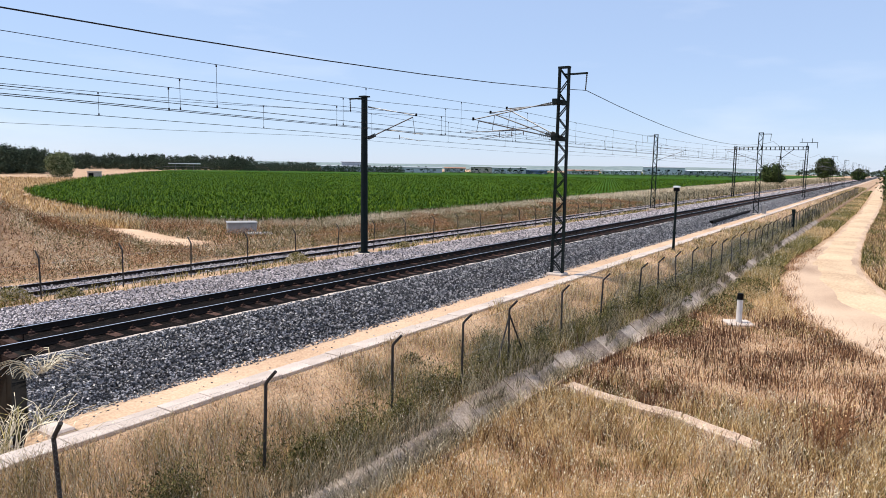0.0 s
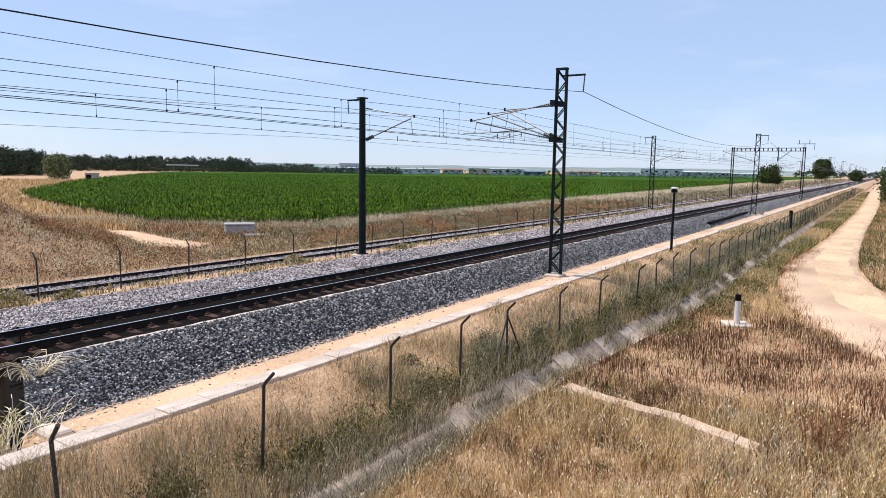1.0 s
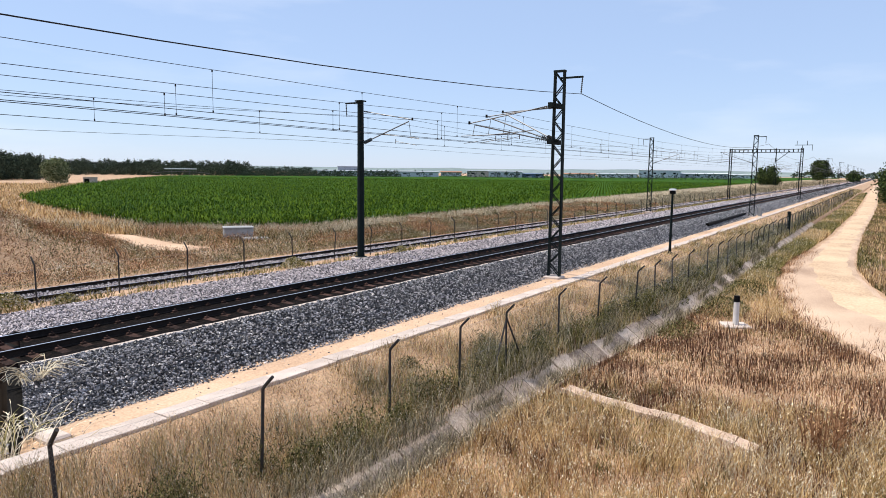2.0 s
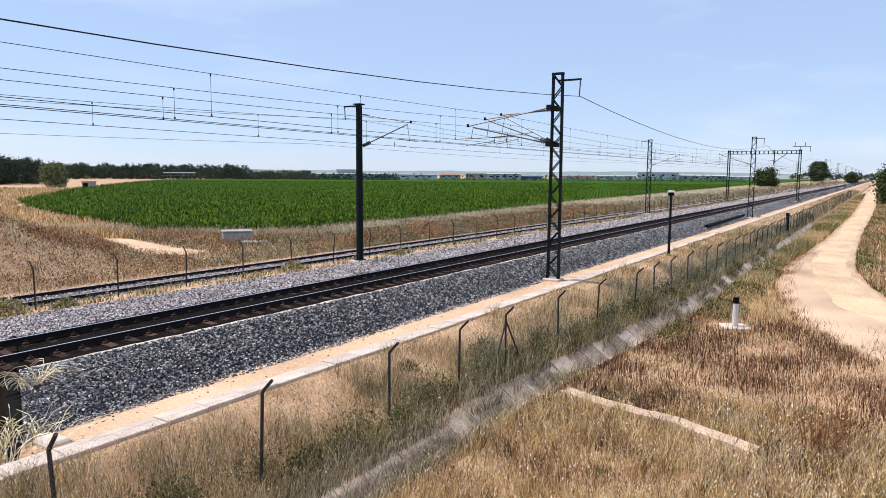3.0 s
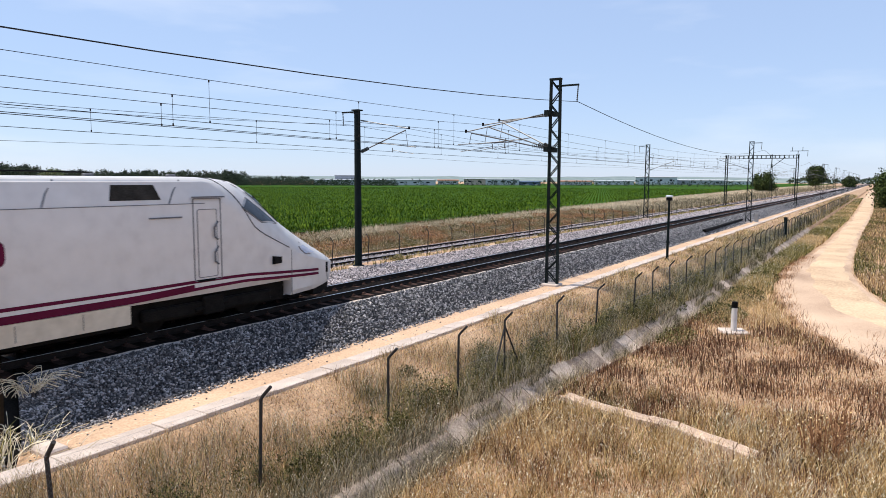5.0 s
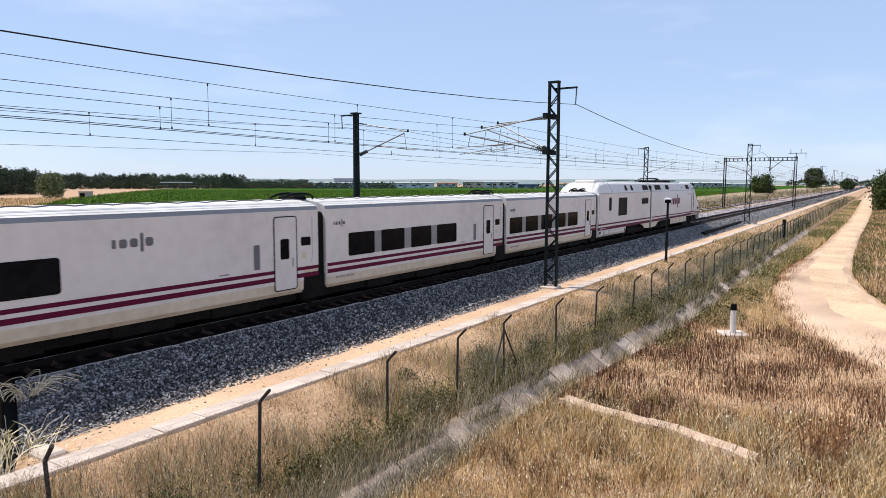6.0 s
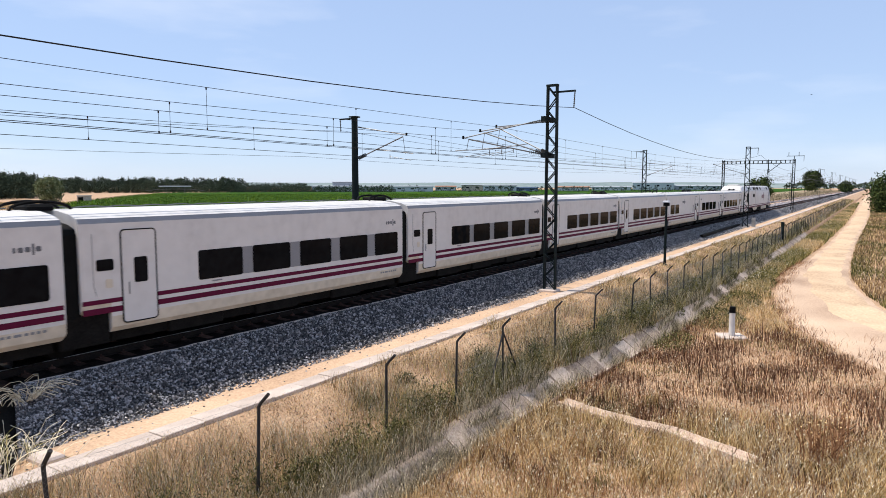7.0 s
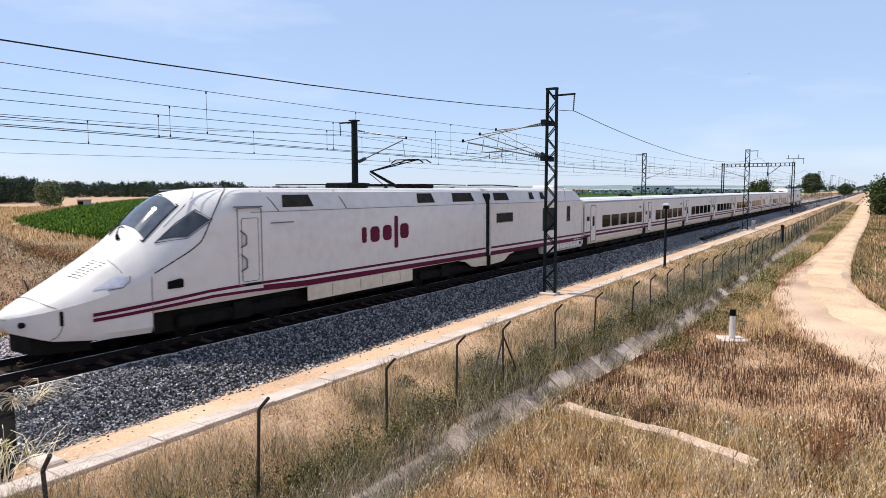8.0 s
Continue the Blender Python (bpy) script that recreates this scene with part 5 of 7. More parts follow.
# ---- small things beside the line ----
def detector_post(x, y):
    c = thing("detector_post", "tall black post with a pale sensor head", "post", at=pose(x, y, -0.95))
    part("pole", Shape().rod((0, 0, -0.2), (0, 0, 3.85), 0.085, 0.07, 12), M_MAST, c)
    part("collar", Shape().rod((0, 0, 1.1), (0, 0, 1.2), 0.13, None, 12), M_MAST, c)
    part("base", Shape().rod((0, 0, -0.1), (0, 0, 0.08), 0.2, 0.14, 12), M_MAST, c)
    part("head", Shape().box((-0.17, -0.17, 3.82), (0.17, 0.17, 4.04), 0, 0.05), M_BLACK, c)
    part("hood", Shape().box((-0.2, -0.2, 4.05), (0.2, 0.2, 4.16), 0, 0.05), M_SHED, c, "pale metal cover")


def marker_post(x, y):
    z = land(x, y)
    c = thing("marker_post", "white marker post with black top on a concrete slab", "post", at=pose(x, y, z))
    part("slab", Shape().box((-0.5, -0.5, -0.1), (0.5, 0.5, 0.08), 0, 0.03), M_CONCRETE, c, at=pose(0, 0, 0, 0, 0, 28))
    part("shaft", Shape().rod((0, 0, 0.08), (0, 0, 1.0), 0.115, 0.105, 14), M_WHITE, c, smooth=False)
    part("band", Shape().rod((0, 0, 0.98), (0, 0, 1.22), 0.118, 0.112, 14), M_BLACK, c, "black painted top")


def manhole_box(x, y):
    z = land(x, y)
    c = thing("irrigation_box", "concrete irrigation box with a lid at the field edge", "box", at=pose(x, y, z, 0, 0, -35))
    s = Shape()
    s.box((-1.1, -0.7, -0.2), (1.1, 0.7, 0.85), 0, 0.05)
    part("chamber", s, M_GREYCON, c)
    part("lid", Shape().box((-1.15, -0.75, 0.856), (1.15, 0.75, 0.95), 0, 0.03), M_GREYCON, c)
    part("basin_rim", Shape().box((0.2, -2.3, -0.2), (2.1, -0.9, 0.22), 0, 0.05), M_GREYCON, c)


def track_trough():
    """Dark cable ramp at the next mast."""
    c = thing("cable_ramp", "dark cable ramp lying on the ballast slope", "cable ramp", at=pose(78, 13.95, -0.74, 0, 0, 0.6))
    part("ramp", Shape().box((-11, -0.16, 0), (11, 0.16, 0.26), 0, 0.03), M_UNDER, c)
    e = thing("equipment_cabinet", "pale trackside cabinet beside a mast", "cabinet", at=pose(90.5, 12.6, -0.92))
    part("case", Shape().box((-0.3, -0.2, 0), (0.3, 0.2, 1.15), 0, 0.03), M_GREYCON, e)
    part("plinth", Shape().box((-0.36, -0.26, -0.2), (0.36, 0.26, 0.06), 0, 0.02), M_CONCRETE, e)


detector_post(44.0, 11.3)
marker_post(27.9, 4.5)
manhole_box(34.8, 42.0)
track_trough()


# ---- plants ----
def fast_mesh(name, V, F, mat):
    """Mesh from arrays: V (n, 3), F (m, 3 or 4)."""
    me = bpy.data.meshes.new(name)
    V, F = np.asarray(V, np.float32), np.asarray(F, np.int32)
    k = F.shape[1]
    me.vertices.add(len(V))
    me.vertices.foreach_set("co", V.ravel())
    me.loops.add(F.size)
    me.loops.foreach_set("vertex_index", F.ravel())
    me.polygons.add(len(F))
    me.polygons.foreach_set("loop_start", np.arange(0, F.size, k, dtype=np.int32))
    me.materials.append(mat)
    me.update(calc_edges=True)
    me.validate()
    return me


SHRUBS = ((25.4, 26.3, 0.9, 61), (11.5, 26.9, 1.0, 62), (13.2, 25.9, 0.6, 63), (34.5, 25.9, 0.6, 64))
LAND_GRID = {}
HEADS = []


def lands(x, y):
    """land() over arrays, from a coarse cache near the viewer."""
    out = np.empty(len(x))
    for i, (a, b) in enumerate(zip(x.tolist(), y.tolist())):
        key = (round(a * 2.5), round(b * 5))
        z = LAND_GRID.get(key)
        if z is None:
            z = LAND_GRID[key] = land(key[0] / 2.5, key[1] / 5)
        out[i] = z
    return out


def blades(name, label, x, y, z, h, width, mat, rng, lean=0.35, heads=0.0, head_size=0.025, category="grass", simple=False):
    """Bent tapering blades, some with a seed head; one object of many."""
    n = len(x)
    a = rng.random(n) * 6.283
    b = a + (rng.random(n) - 0.5) * 2.0
    l = lean * (0.3 + rng.random(n)) * h
    base = np.stack([x, y, z - 0.03], 1)
    w = np.stack([np.cos(b), np.sin(b), 0 * b], 1) * (width * (0.6 + 0.8 * rng.random(n)))[:, None] / 2
    bend = np.stack([np.cos(a), np.sin(a), 0 * a], 1)
    mid = base + bend * (l * 0.3)[:, None] + np.array([0, 0, 1]) * (h * 0.55)[:, None]
    top = base + bend * l[:, None] + np.array([0, 0, 1]) * h[:, None]
    V = np.stack([base - w, base + w, mid + w * 0.7, mid - w * 0.7, top + w * 0.25, top - w * 0.25], 1)
    F = np.array([(0, 1, 2, 3), (3, 2, 4, 5)])[None] + 6 * np.arange(n)[:, None, None]
    V, F = V.reshape(-1, 3), F.reshape(-1, 4)
    if simple:
        V = np.stack([base - w, base + w, top], 1).reshape(-1, 3)
        F = np.arange(3 * n).reshape(n, 3)
    k = int(n * heads)
    if k:
        pick = rng.permutation(n)[:k]
        t = top[pick]
        s = head_size * (0.6 + 0.9 * rng.random(k))
        q = rng.random(k) * 6.283
        e = np.stack([np.cos(q), np.sin(q), 0 * q], 1) * s[:, None] * 0.55
        u = np.array([0, 0, 1]) * (s * 1.5)[:, None] + bend[pick] * (s * 0.8)[:, None]
        H = np.stack([t - e * 0.8, t + e * 0.8, t + u], 1).reshape(-1, 3)
        HEADS.append(H)
    return tagged(part(name, fast_mesh(name, V, F, mat), None), label, category, kind="stuff")


def patchy(x, y, scale, seed):
    return np.array([noise.noise((a * scale, b * scale, seed)) for a, b in zip(x.tolist(), y.tolist())])


def road_edge(x):
    """Near-field side limit of the sandy track."""
    return np.interp(x, ROAD_X, ROAD_HI)


def keep_clear(x, y):
    ok = np.ones(len(x), bool)
    # gutter and marker slab stay bare
    gx = np.interp(y, [1.9, 2.35, 3.0, 3.7, 4.4, 5.1, 5.75, 6.85, 7.5], [15.05, 15.3, 15.55, 15.85, 15.93, 16.05, 16.2, 16.62, 17.15])
    ok &= ~((np.abs(x - gx + 0.05) < 0.23) & (y > 2.0) & (y < 7.6))
    ok &= ~((np.abs(x - 27.9) < 0.6) & (np.abs(y - 4.5) < 0.6))
    return ok


def near_grass():
    rng = np.random.default_rng(11)
    # dry field in the foreground
    N = 230000
    d = 6.0 + 34 * rng.random(N) ** 1.35
    ang = np.radians(-7 + 52 * rng.random(N))
    x, y = d * np.cos(ang), d * np.sin(ang)
    dy = ditch_y(x)
    ok = (y < dy - np.where(x > 14.5, 1.08 - 0.25 * rng.random(N), 0.75)) & (y > road_edge(x) + 0.55 * (x > 22) - 0.6 * rng.random(N) - 6.5 * (x < 20)) & keep_clear(x, y)
    x, y, d = x[ok], y[ok], d[ok]
    p = patchy(x, y, 0.28, 1.0) + 0.5 * patchy(x, y, 0.9, 2.0)
    # beyond the gutter the growth is short, brown and thin over bare soil
    beyond = smooth_np(15.8, 17.0, x + 0.12 * (y - 4)) * smooth_np(31, 25, x)
    r = rng.random(len(x))
    z = lands(x, y)
    bare = patchy(x, y, 0.55, 12.0) + 0.6 * patchy(x, y, 1.6, 22.0)
    thin = rng.random(len(x)) < np.clip(0.95 + 1.0 * bare - 0.16 * beyond, 0.12, 1)
    kind = np.where(p + 1.25 * beyond - 0.34 + 0.55 * (r - 0.5) > 0.10, 1, 0)
    green = rng.random(len(x)) < np.clip(0.10 + 1.2 * patchy(x, y, 0.35, 7.0) + 0.3 * smooth_np(5.5, 6.8, y) * (x > 17) + 0.06 * smooth_np(15.5, 13, x), 0.03, 0.5)
    w = 0.005 + 0.00042 * d
    tallness = (1 - 0.42 * beyond) * (0.8 + 0.7 * np.clip(patchy(x, y, 0.7, 23.0) + 0.2, -0.2, 0.7))
    for name, label, m, mat, h0, h1, heads, lean in (
            ("dry_grass", "straw-coloured dry grass with pale seed heads", (kind == 0) & ~green & thin, M_GRASS, 0.12, 0.52, 0.55, 0.55),
            ("russet_weeds", "reddish-brown dry weeds", (kind == 1) & ~green & thin, M_RUSSET, 0.14, 0.52, 0.25, 0.32),
            ("green_weeds", "olive green weeds among the dry grass", green & thin, M_GREENWEED, 0.10, 0.42, 0.2, 0.5)):
        n = int(m.sum())
        h = (h0 + (h1 - h0) * rng.random(n) ** 1.9) * tallness[m]
        blades(name, label, x[m], y[m], z[m], h, w[m], mat, rng, lean, heads, 0.022)
    # upright dead spikes, thickest beyond the gutter
    N = 32000
    x = 13.5 + 17 * rng.random(N) ** 1.2
    y = -1.5 + 8.7 * rng.random(N)
    ok = (y < ditch_y(x) - 1.25) & (y > road_edge(x) - 0.4 + 0.9 * (x > 24) - 6.5 * (x < 20)) & keep_clear(x, y) & (rng.random(N) < np.clip(0.45 + 1.3 * patchy(x, y, 0.5, 24.0) - 0.3 * (x < 16), 0.05, 1))
    x, y = x[ok], y[ok]
    blades("dead_spikes", "short upright dark brown seed spikes", x, y, lands(x, y), 0.12 + 0.28 * rng.random(len(x)) ** 1.4, 0.010 + 0.0005 * x, M_SPIKE, rng, 0.16)
    # tufts: golden, olive and bleached clumps that stand out of the rest
    for name, label, mat, count, h0, h1, seeds in (("golden_tufts", "golden tufts of dry grass", M_GRASS, 170, 0.25, 0.55, 0.5), ("olive_tufts", "dark olive tufts in the dry grass", M_SAGELEAF, 45, 0.15, 0.42, 0.1), ("oat_tufts", "bleached oat-like tufts with hanging heads", M_PALE, 26, 0.25, 0.55, 0.9), ("brown_tufts", "dead brown tufts in the dry grass", M_SPIKE, 35, 0.2, 0.5, 0.2)):
        cx, cy = 8.5 + 9.5 * rng.random(count), -2.2 + 9.5 * rng.random(count)
        if mat == M_PALE:
            cx, cy = 12.8 + 4.0 * rng.random(count), -1.4 + 4.2 * rng.random(count)
        each = 30 if name == "oat_tufts" else 75
        r = np.repeat(0.10 + 0.22 * rng.random(count), each)
        x = np.repeat(cx, each) + r * rng.standard_normal(count * each)
        y = np.repeat(cy, each) + r * rng.standard_normal(count * each)
        ok = (y < ditch_y(x) - 1.0) & keep_clear(x, y)
        x, y = x[ok], y[ok]
        blades(name, label, x, y, lands(x, y), h0 + (h1 - h0) * rng.random(len(x)), 0.006 + 0.0005 * x, mat, rng, 0.45, seeds, 0.024)
    # stubble and litter between the taller stems
    N = 150000
    d = 6.0 + 30 * rng.random(N) ** 1.3
    ang = np.radians(-7 + 55 * rng.random(N))
    x, y = d * np.cos(ang), d * np.sin(ang)
    ok = (((y < ditch_y(x) - 1.2) & (y > road_edge(x) + 0.4 * (x > 22) - 6.5 * (x < 20))) | ((y > ditch_y(x) + 0.25) & (y < 11.7))) & keep_clear(x, y)
    ok &= rng.random(N) < np.clip(0.6 + 1.2 * patchy(x, y, 0.8, 25.0), 0.1, 1)
    x, y, d = x[ok], y[ok], d[ok]
    z = lands(x, y)
    pick = rng.random(len(x))
    for name, label, m, mat in (("straw_litter", "short straw stubble covering the soil", pick < 0.38, M_GRASS), ("brown_litter", "short brown stubble covering the soil", pick >= 0.38, M_RUSSET)):
        n = int(m.sum())
        blades(name, label, x[m], y[m], z[m], 0.03 + 0.10 * rng.random(n), 0.010 + 0.0005 * d[m], mat, rng, 0.9, 0.0, 0.02, "grass", True)
    # loose husks, dry leaves and seed tufts held among the stems
    N = 170000
    d = 5.5 + 32 * rng.random(N) ** 1.35
    ang = np.radians(-7 + 66 * rng.random(N))
    x, y = d * np.cos(ang), d * np.sin(ang)
    ok = (((y < ditch_y(x) - 1.2) & (y > road_edge(x) + 0.6 * (x > 22) - 6.5 * (x < 20))) | ((y > ditch_y(x) + 0.25) & (y < 11.7))) & keep_clear(x, y)
    ok &= rng.random(N) < np.clip(0.6 + 1.6 * patchy(x, y, 1.1, 26.0) + 0.3 * (y > 9.5), 0.1, 1)
    x, y, d = x[ok], y[ok], d[ok]
    pick, z, top = rng.random(len(x)), lands(x, y), 0.30 * np.clip(0.8 + patchy(x, y, 0.6, 27.0), 0.3, 1.4)
    for name, label, a, b, mat in (("pale_husks", "pale husks and seed tufts among the stems", 0.0, 0.30, M_PALE), ("straw_husks", "straw-coloured dry leaves among the stems", 0.30, 0.66, M_GRASS), ("brown_husks", "withered brown leaves among the stems", 0.66, 0.88, M_SPIKE), ("grey_leaves", "grey-green small leaves among the stems", 0.88, 1.0, M_GREYWEED)):
        m = (pick >= a) & (pick < b)
        scrub(name, label, x[m], y[m], z[m], top[m], 0.014 + 0.0007 * d[m], mat, rng)
    # sparse weeds creeping onto the sandy track
    N = 15000
    x = 19 + 40 * rng.random(N) ** 1.5
    y = road_edge(x) + 0.3 - np.where(x < 31, 5.0, 1.1) * rng.random(N) ** 1.8
    ok = patchy(x, y, 0.8, 15.0) + 0.9 * (rng.random(N) - 0.5) > 0.12
    x, y = x[ok], y[ok]
    blades("road_weeds", "sparse brown weeds at the edge of the sandy track", x, y, lands(x, y) + 0.04, 0.05 + 0.3 * rng.random(len(x)) ** 2, 0.016 + 0 * x, M_RUSSET, rng, 0.6, 0.15, 0.02)
    # bank between the kerb and the channel: sparse straw above, tall olive weeds below
    N = 150000
    x = 3.0 + 75 * rng.random(N) ** 2.0
    x = np.where(rng.random(N) < 0.16, 55 * (320 / 55) ** rng.random(N), x)
    dy = ditch_y(x)
    y = dy + 0.05 + (11.72 - dy - 0.05) * rng.random(N) ** 1.1
    k = (y - dy) / (11.75 - dy)
    p = patchy(x, y, 0.5, 4.0) + 0.5 * patchy(x, y, 1.4, 28.0)
    ok = rng.random(N) < np.clip(1.0 - 0.55 * smooth_np(0.35, 0.9, k) + 0.8 * p, 0.12, 1)
    x, y, k, p = x[ok], y[ok], k[ok], p[ok]
    z = lands(x, y)
    r = rng.random(len(x))
    green = r < np.clip(0.62 - 0.72 * k + 0.7 * p + 0.2 * smooth_np(25, 50, x), 0.05, 0.85)
    grey = rng.random(len(x)) < 0.25
    tall = np.clip(1.35 - 1.15 * k + 0.8 * p, 0.2, 1.6)
    w = 0.0055 + 0.00038 * x
    for name, label, m, mat in (("bank_grass", "dry bleached grass on the railway bank", ~green & (r < 0.74), M_GRASS), ("bank_weeds", "green and olive weeds along the fence", green & ~grey, M_GREENWEED), ("bank_grey_weeds", "tall grey-green weeds along the fence", green & grey, M_GREYWEED), ("bank_stalks", "pale dry stalks on the railway bank", ~green & (r >= 0.86), M_PALE), ("bank_stems", "brown dead stems along the fence", ~green & (r >= 0.74) & (r < 0.86), M_SPIKE)):
        n = int(m.sum())
        h = (0.08 + 0.60 * rng.random(n) ** 1.6) * tall[m]
        blades(name, label, x[m], y[m], z[m], h, w[m], mat, rng, 0.38, 0.4, 0.018)
    # short speckled cover on the upper bank
    N = 90000
    x = 3.5 + 55 * rng.random(N) ** 1.8
    dy = ditch_y(x)
    y = dy + 0.8 + (11.74 - dy - 0.8) * rng.random(N) ** 0.8
    ok = rng.random(N) < np.clip(0.65 + 1.4 * patchy(x, y, 1.3, 34.0) + 0.6 * patchy(x, y, 3.5, 35.0), 0.12, 1)
    x, y = x[ok], y[ok]
    pick, z = rng.random(len(x)), lands(x, y)
    top = 0.06 + 0.22 * rng.random(len(x)) ** 2
    for name, label, a, b, mat in (("bank_straw", "short broken straw on the upper bank", 0.0, 0.5, M_GRASS), ("bank_chaff", "bleached chaff on the upper bank", 0.5, 0.66, M_PALE), ("bank_dead_leaves", "dark withered leaves on the upper bank", 0.66, 0.84, M_SPIKE), ("bank_small_leaves", "small olive leaves on the upper bank", 0.84, 1.0, M_SAGELEAF)):
        m = (pick >= a) & (pick < b)
        scrub(name, label, x[m], y[m], z[m], top[m], 0.016 + 0.0008 * x[m], mat, rng)
    # weeds standing in the channel, thick near the viewer
    N = 46000
    x = 3 + 60 * rng.random(N) ** 1.9
    dy = ditch_y(x)
    y = dy - 1.1 + 1.2 * rng.random(N)
    ok = patchy(x, y, 0.45, 9.0) + 0.5 * patchy(x, y, 1.3, 31.0) + 0.8 * smooth_np(14.5, 11.5, x) - 0.05 + 0.25 * (rng.random(N) - 0.5) > 0.10
    x, y = x[ok], y[ok]
    blades("channel_weeds", "grey-green weeds growing in the channel", x, y, lands(x, y) + 0.3, 0.12 + 0.45 * rng.random(len(x)) ** 1.6, 0.007 + 0.0004 * x, M_GREYWEED, rng, 0.6, 0.4, 0.018)
    # leafy bushes along the channel's railway side; their dark colour carries the lip's shadow
    X, Y, H = [], [], []
    for c in range(46):
        cx = 5.5 + 1.6 * c * (0.5 + 0.02 * c) + rng.random()
        m = int(1500 + 1300 * rng.random())
        r = 0.22 + 0.42 * rng.random()
        X.append(cx + rng.normal(0, r, m))
        Y.append(ditch_y(X[-1]) + 0.45 + (1.1 if c < 13 else 0.55) * rng.random() + rng.normal(0, r * 0.42, m))
        H.append((0.2 + 0.75 * rng.random(m)) * (0.55 + r))
    x, y, h = np.concatenate(X), np.concatenate(Y), np.concatenate(H)
    ok = y > ditch_y(x) + 0.1
    x, y, h = x[ok], y[ok], h[ok]
    scrub("channel_bushes", "olive leafy bushes beside the channel, lip shadow in their dark colour", x, y, lands(x, y), h, 0.034 + 0.0015 * x, M_SAGELEAF, rng)


def smooth_np(a, b, x):
    t = np.clip((x - a) / (b - a), 0, 1)
    return t * t * (3 - 2 * t)


def verge_grass():
    rng = np.random.default_rng(12)
    # verge between channel and sandy track, running off into the distance, and the other side of the track
    N = 110000
    x = 38 * (260 / 38) ** rng.random(N)
    dy = ditch_y(x)
    lo = road_edge(x) + 0.3
    y = lo + (dy - 0.9 - lo) * rng.random(N)
    side = rng.random(N) < 0.45
    lo2 = np.interp(x, ROAD_X, ROAD_LO) - 0.1
    y = np.where(side, lo2 - 14 * rng.random(N) ** 1.6, y)
    z = lands(x, y)
    g = patchy(x, y, 0.12, 5.0) + 0.4 * (rng.random(N) - 0.5)
    h = (0.2 + 0.5 * rng.random(N) ** 1.4) * np.where(side, 0.75, 1.0)
    w = 0.006 + 0.0008 * x
    brown = side & (rng.random(N) < 0.65)
    for name, label, m, mat in (("verge_grass", "dry verge grass beside the sandy track", (g < -0.04) & ~brown, M_GRASS), ("verge_weeds", "green weeds beside the sandy track", (g >= -0.04) & ~brown, M_GREENWEED), ("verge_scrub", "brown scrub on the far side of the sandy track", brown & (g < 0.05), M_DRYBROWN), ("verge_olive", "dark olive scrub on the far side of the sandy track", brown & (g >= 0.05), M_SAGELEAF)):
        blades(name, label, x[m], y[m], z[m], h[m], w[m], mat, rng, 0.4, 0.1, 0.04, "grass", True)
    # broad strip between the second track and the crop, with the mound
    N = 220000
    x = -4 + 250 * rng.random(N) ** 1.9
    near_edge = np.interp(x, [-10, 20, 36, 42, 70, 110, 385], [140, 90, 62, 43.5, 44.5, 47, 60])
    y = 31.2 + (near_edge - 31.2) * rng.random(N) ** 1.2
    sand = bare_sand(x, y, 0.5)
    ok = ~sand
    x, y = x[ok], y[ok]
    z = lands(x, y)
    n = len(x)
    edge = np.interp(x, [-10, 20, 36, 42, 70, 110, 385], [140, 90, 62, 43.5, 44.5, 47, 60])
    k = np.clip((y - 31.2) / (edge - 31.2), 0, 1)
    r = rng.random(n) + 0.5 * patchy(x, y, 0.15, 6.0)
    kind = np.where((k > 0.70) & (r < 0.85), 0, np.where(r < 0.62 - 0.3 * k, 2, np.where(r < 0.72, 0, 1)))
    hump = np.exp(-(((x - 12) / 10) ** 2 + ((y - 42) / 11) ** 2))
    kind = np.where((hump > 0.25) & (rng.random(n) < 0.7), 1, kind)
    kind = np.where((kind == 1) & (x > 42) & (rng.random(n) < 0.65), 2, kind)
    kind = np.where((kind == 1) & (rng.random(n) < 0.5 + 0.8 * patchy(x, y, 0.2, 16.0)), 3, kind)
    h = (0.12 + 0.7 * rng.random(n) ** 2.2) * (0.6 + 0.6 * k)
    w = 0.014 + 0.0007 * np.hypot(x, y)
    for name, label, q, mat in (("field_edge_grass", "tall pale dry grass along the crop", 0, M_PALE), ("field_edge_scrub", "brown dry scrub before the crop", 1, M_DRYBROWN), ("field_edge_russet", "reddish-brown dead weeds before the crop", 3, M_RUSSET), ("field_edge_weeds", "olive scrub beside the second track", 2, M_SAGELEAF)):
        m = kind == q
        blades(name, label, x[m], y[m], z[m], h[m], w[m], mat, rng, 0.6, 0.12, 0.05, "grass", True)
    # tall bleached fringe right at the crop
    N = 34000
    x = 26 + 240 * rng.random(N) ** 1.7
    edge = np.interp(x, [26, 34, 36, 39.5, 44, 70, 110, 385], [74, 62, 54, 48, 44.2, 45.2, 47.7, 61.5])
    y = edge - 4.2 * rng.random(N) ** 1.4 + 0.8
    ok = (patchy(x, y, 0.3, 29.0) + 0.5 * patchy(x, y, 1.0, 30.0) + 0.5 * (rng.random(N) - 0.5) > -0.02) & ~bare_sand(x, y, 0.2)
    x, y = x[ok], y[ok]
    blades("crop_fringe", "tall bleached grass fringe along the crop", x, y, lands(x, y), 0.25 + 0.55 * rng.random(len(x)) ** 1.5, 0.016 + 0.0006 * np.hypot(x, y), M_PALE, rng, 0.5, 0.0, 0.1, "grass", True)
    N = 26000
    x = 110 * (900 / 110) ** rng.random(N)
    y = 31.5 + (np.interp(x, [42, 70, 110, 385, 900], [44, 45, 47.5, 62, 70]) - 31.5) * rng.random(N)
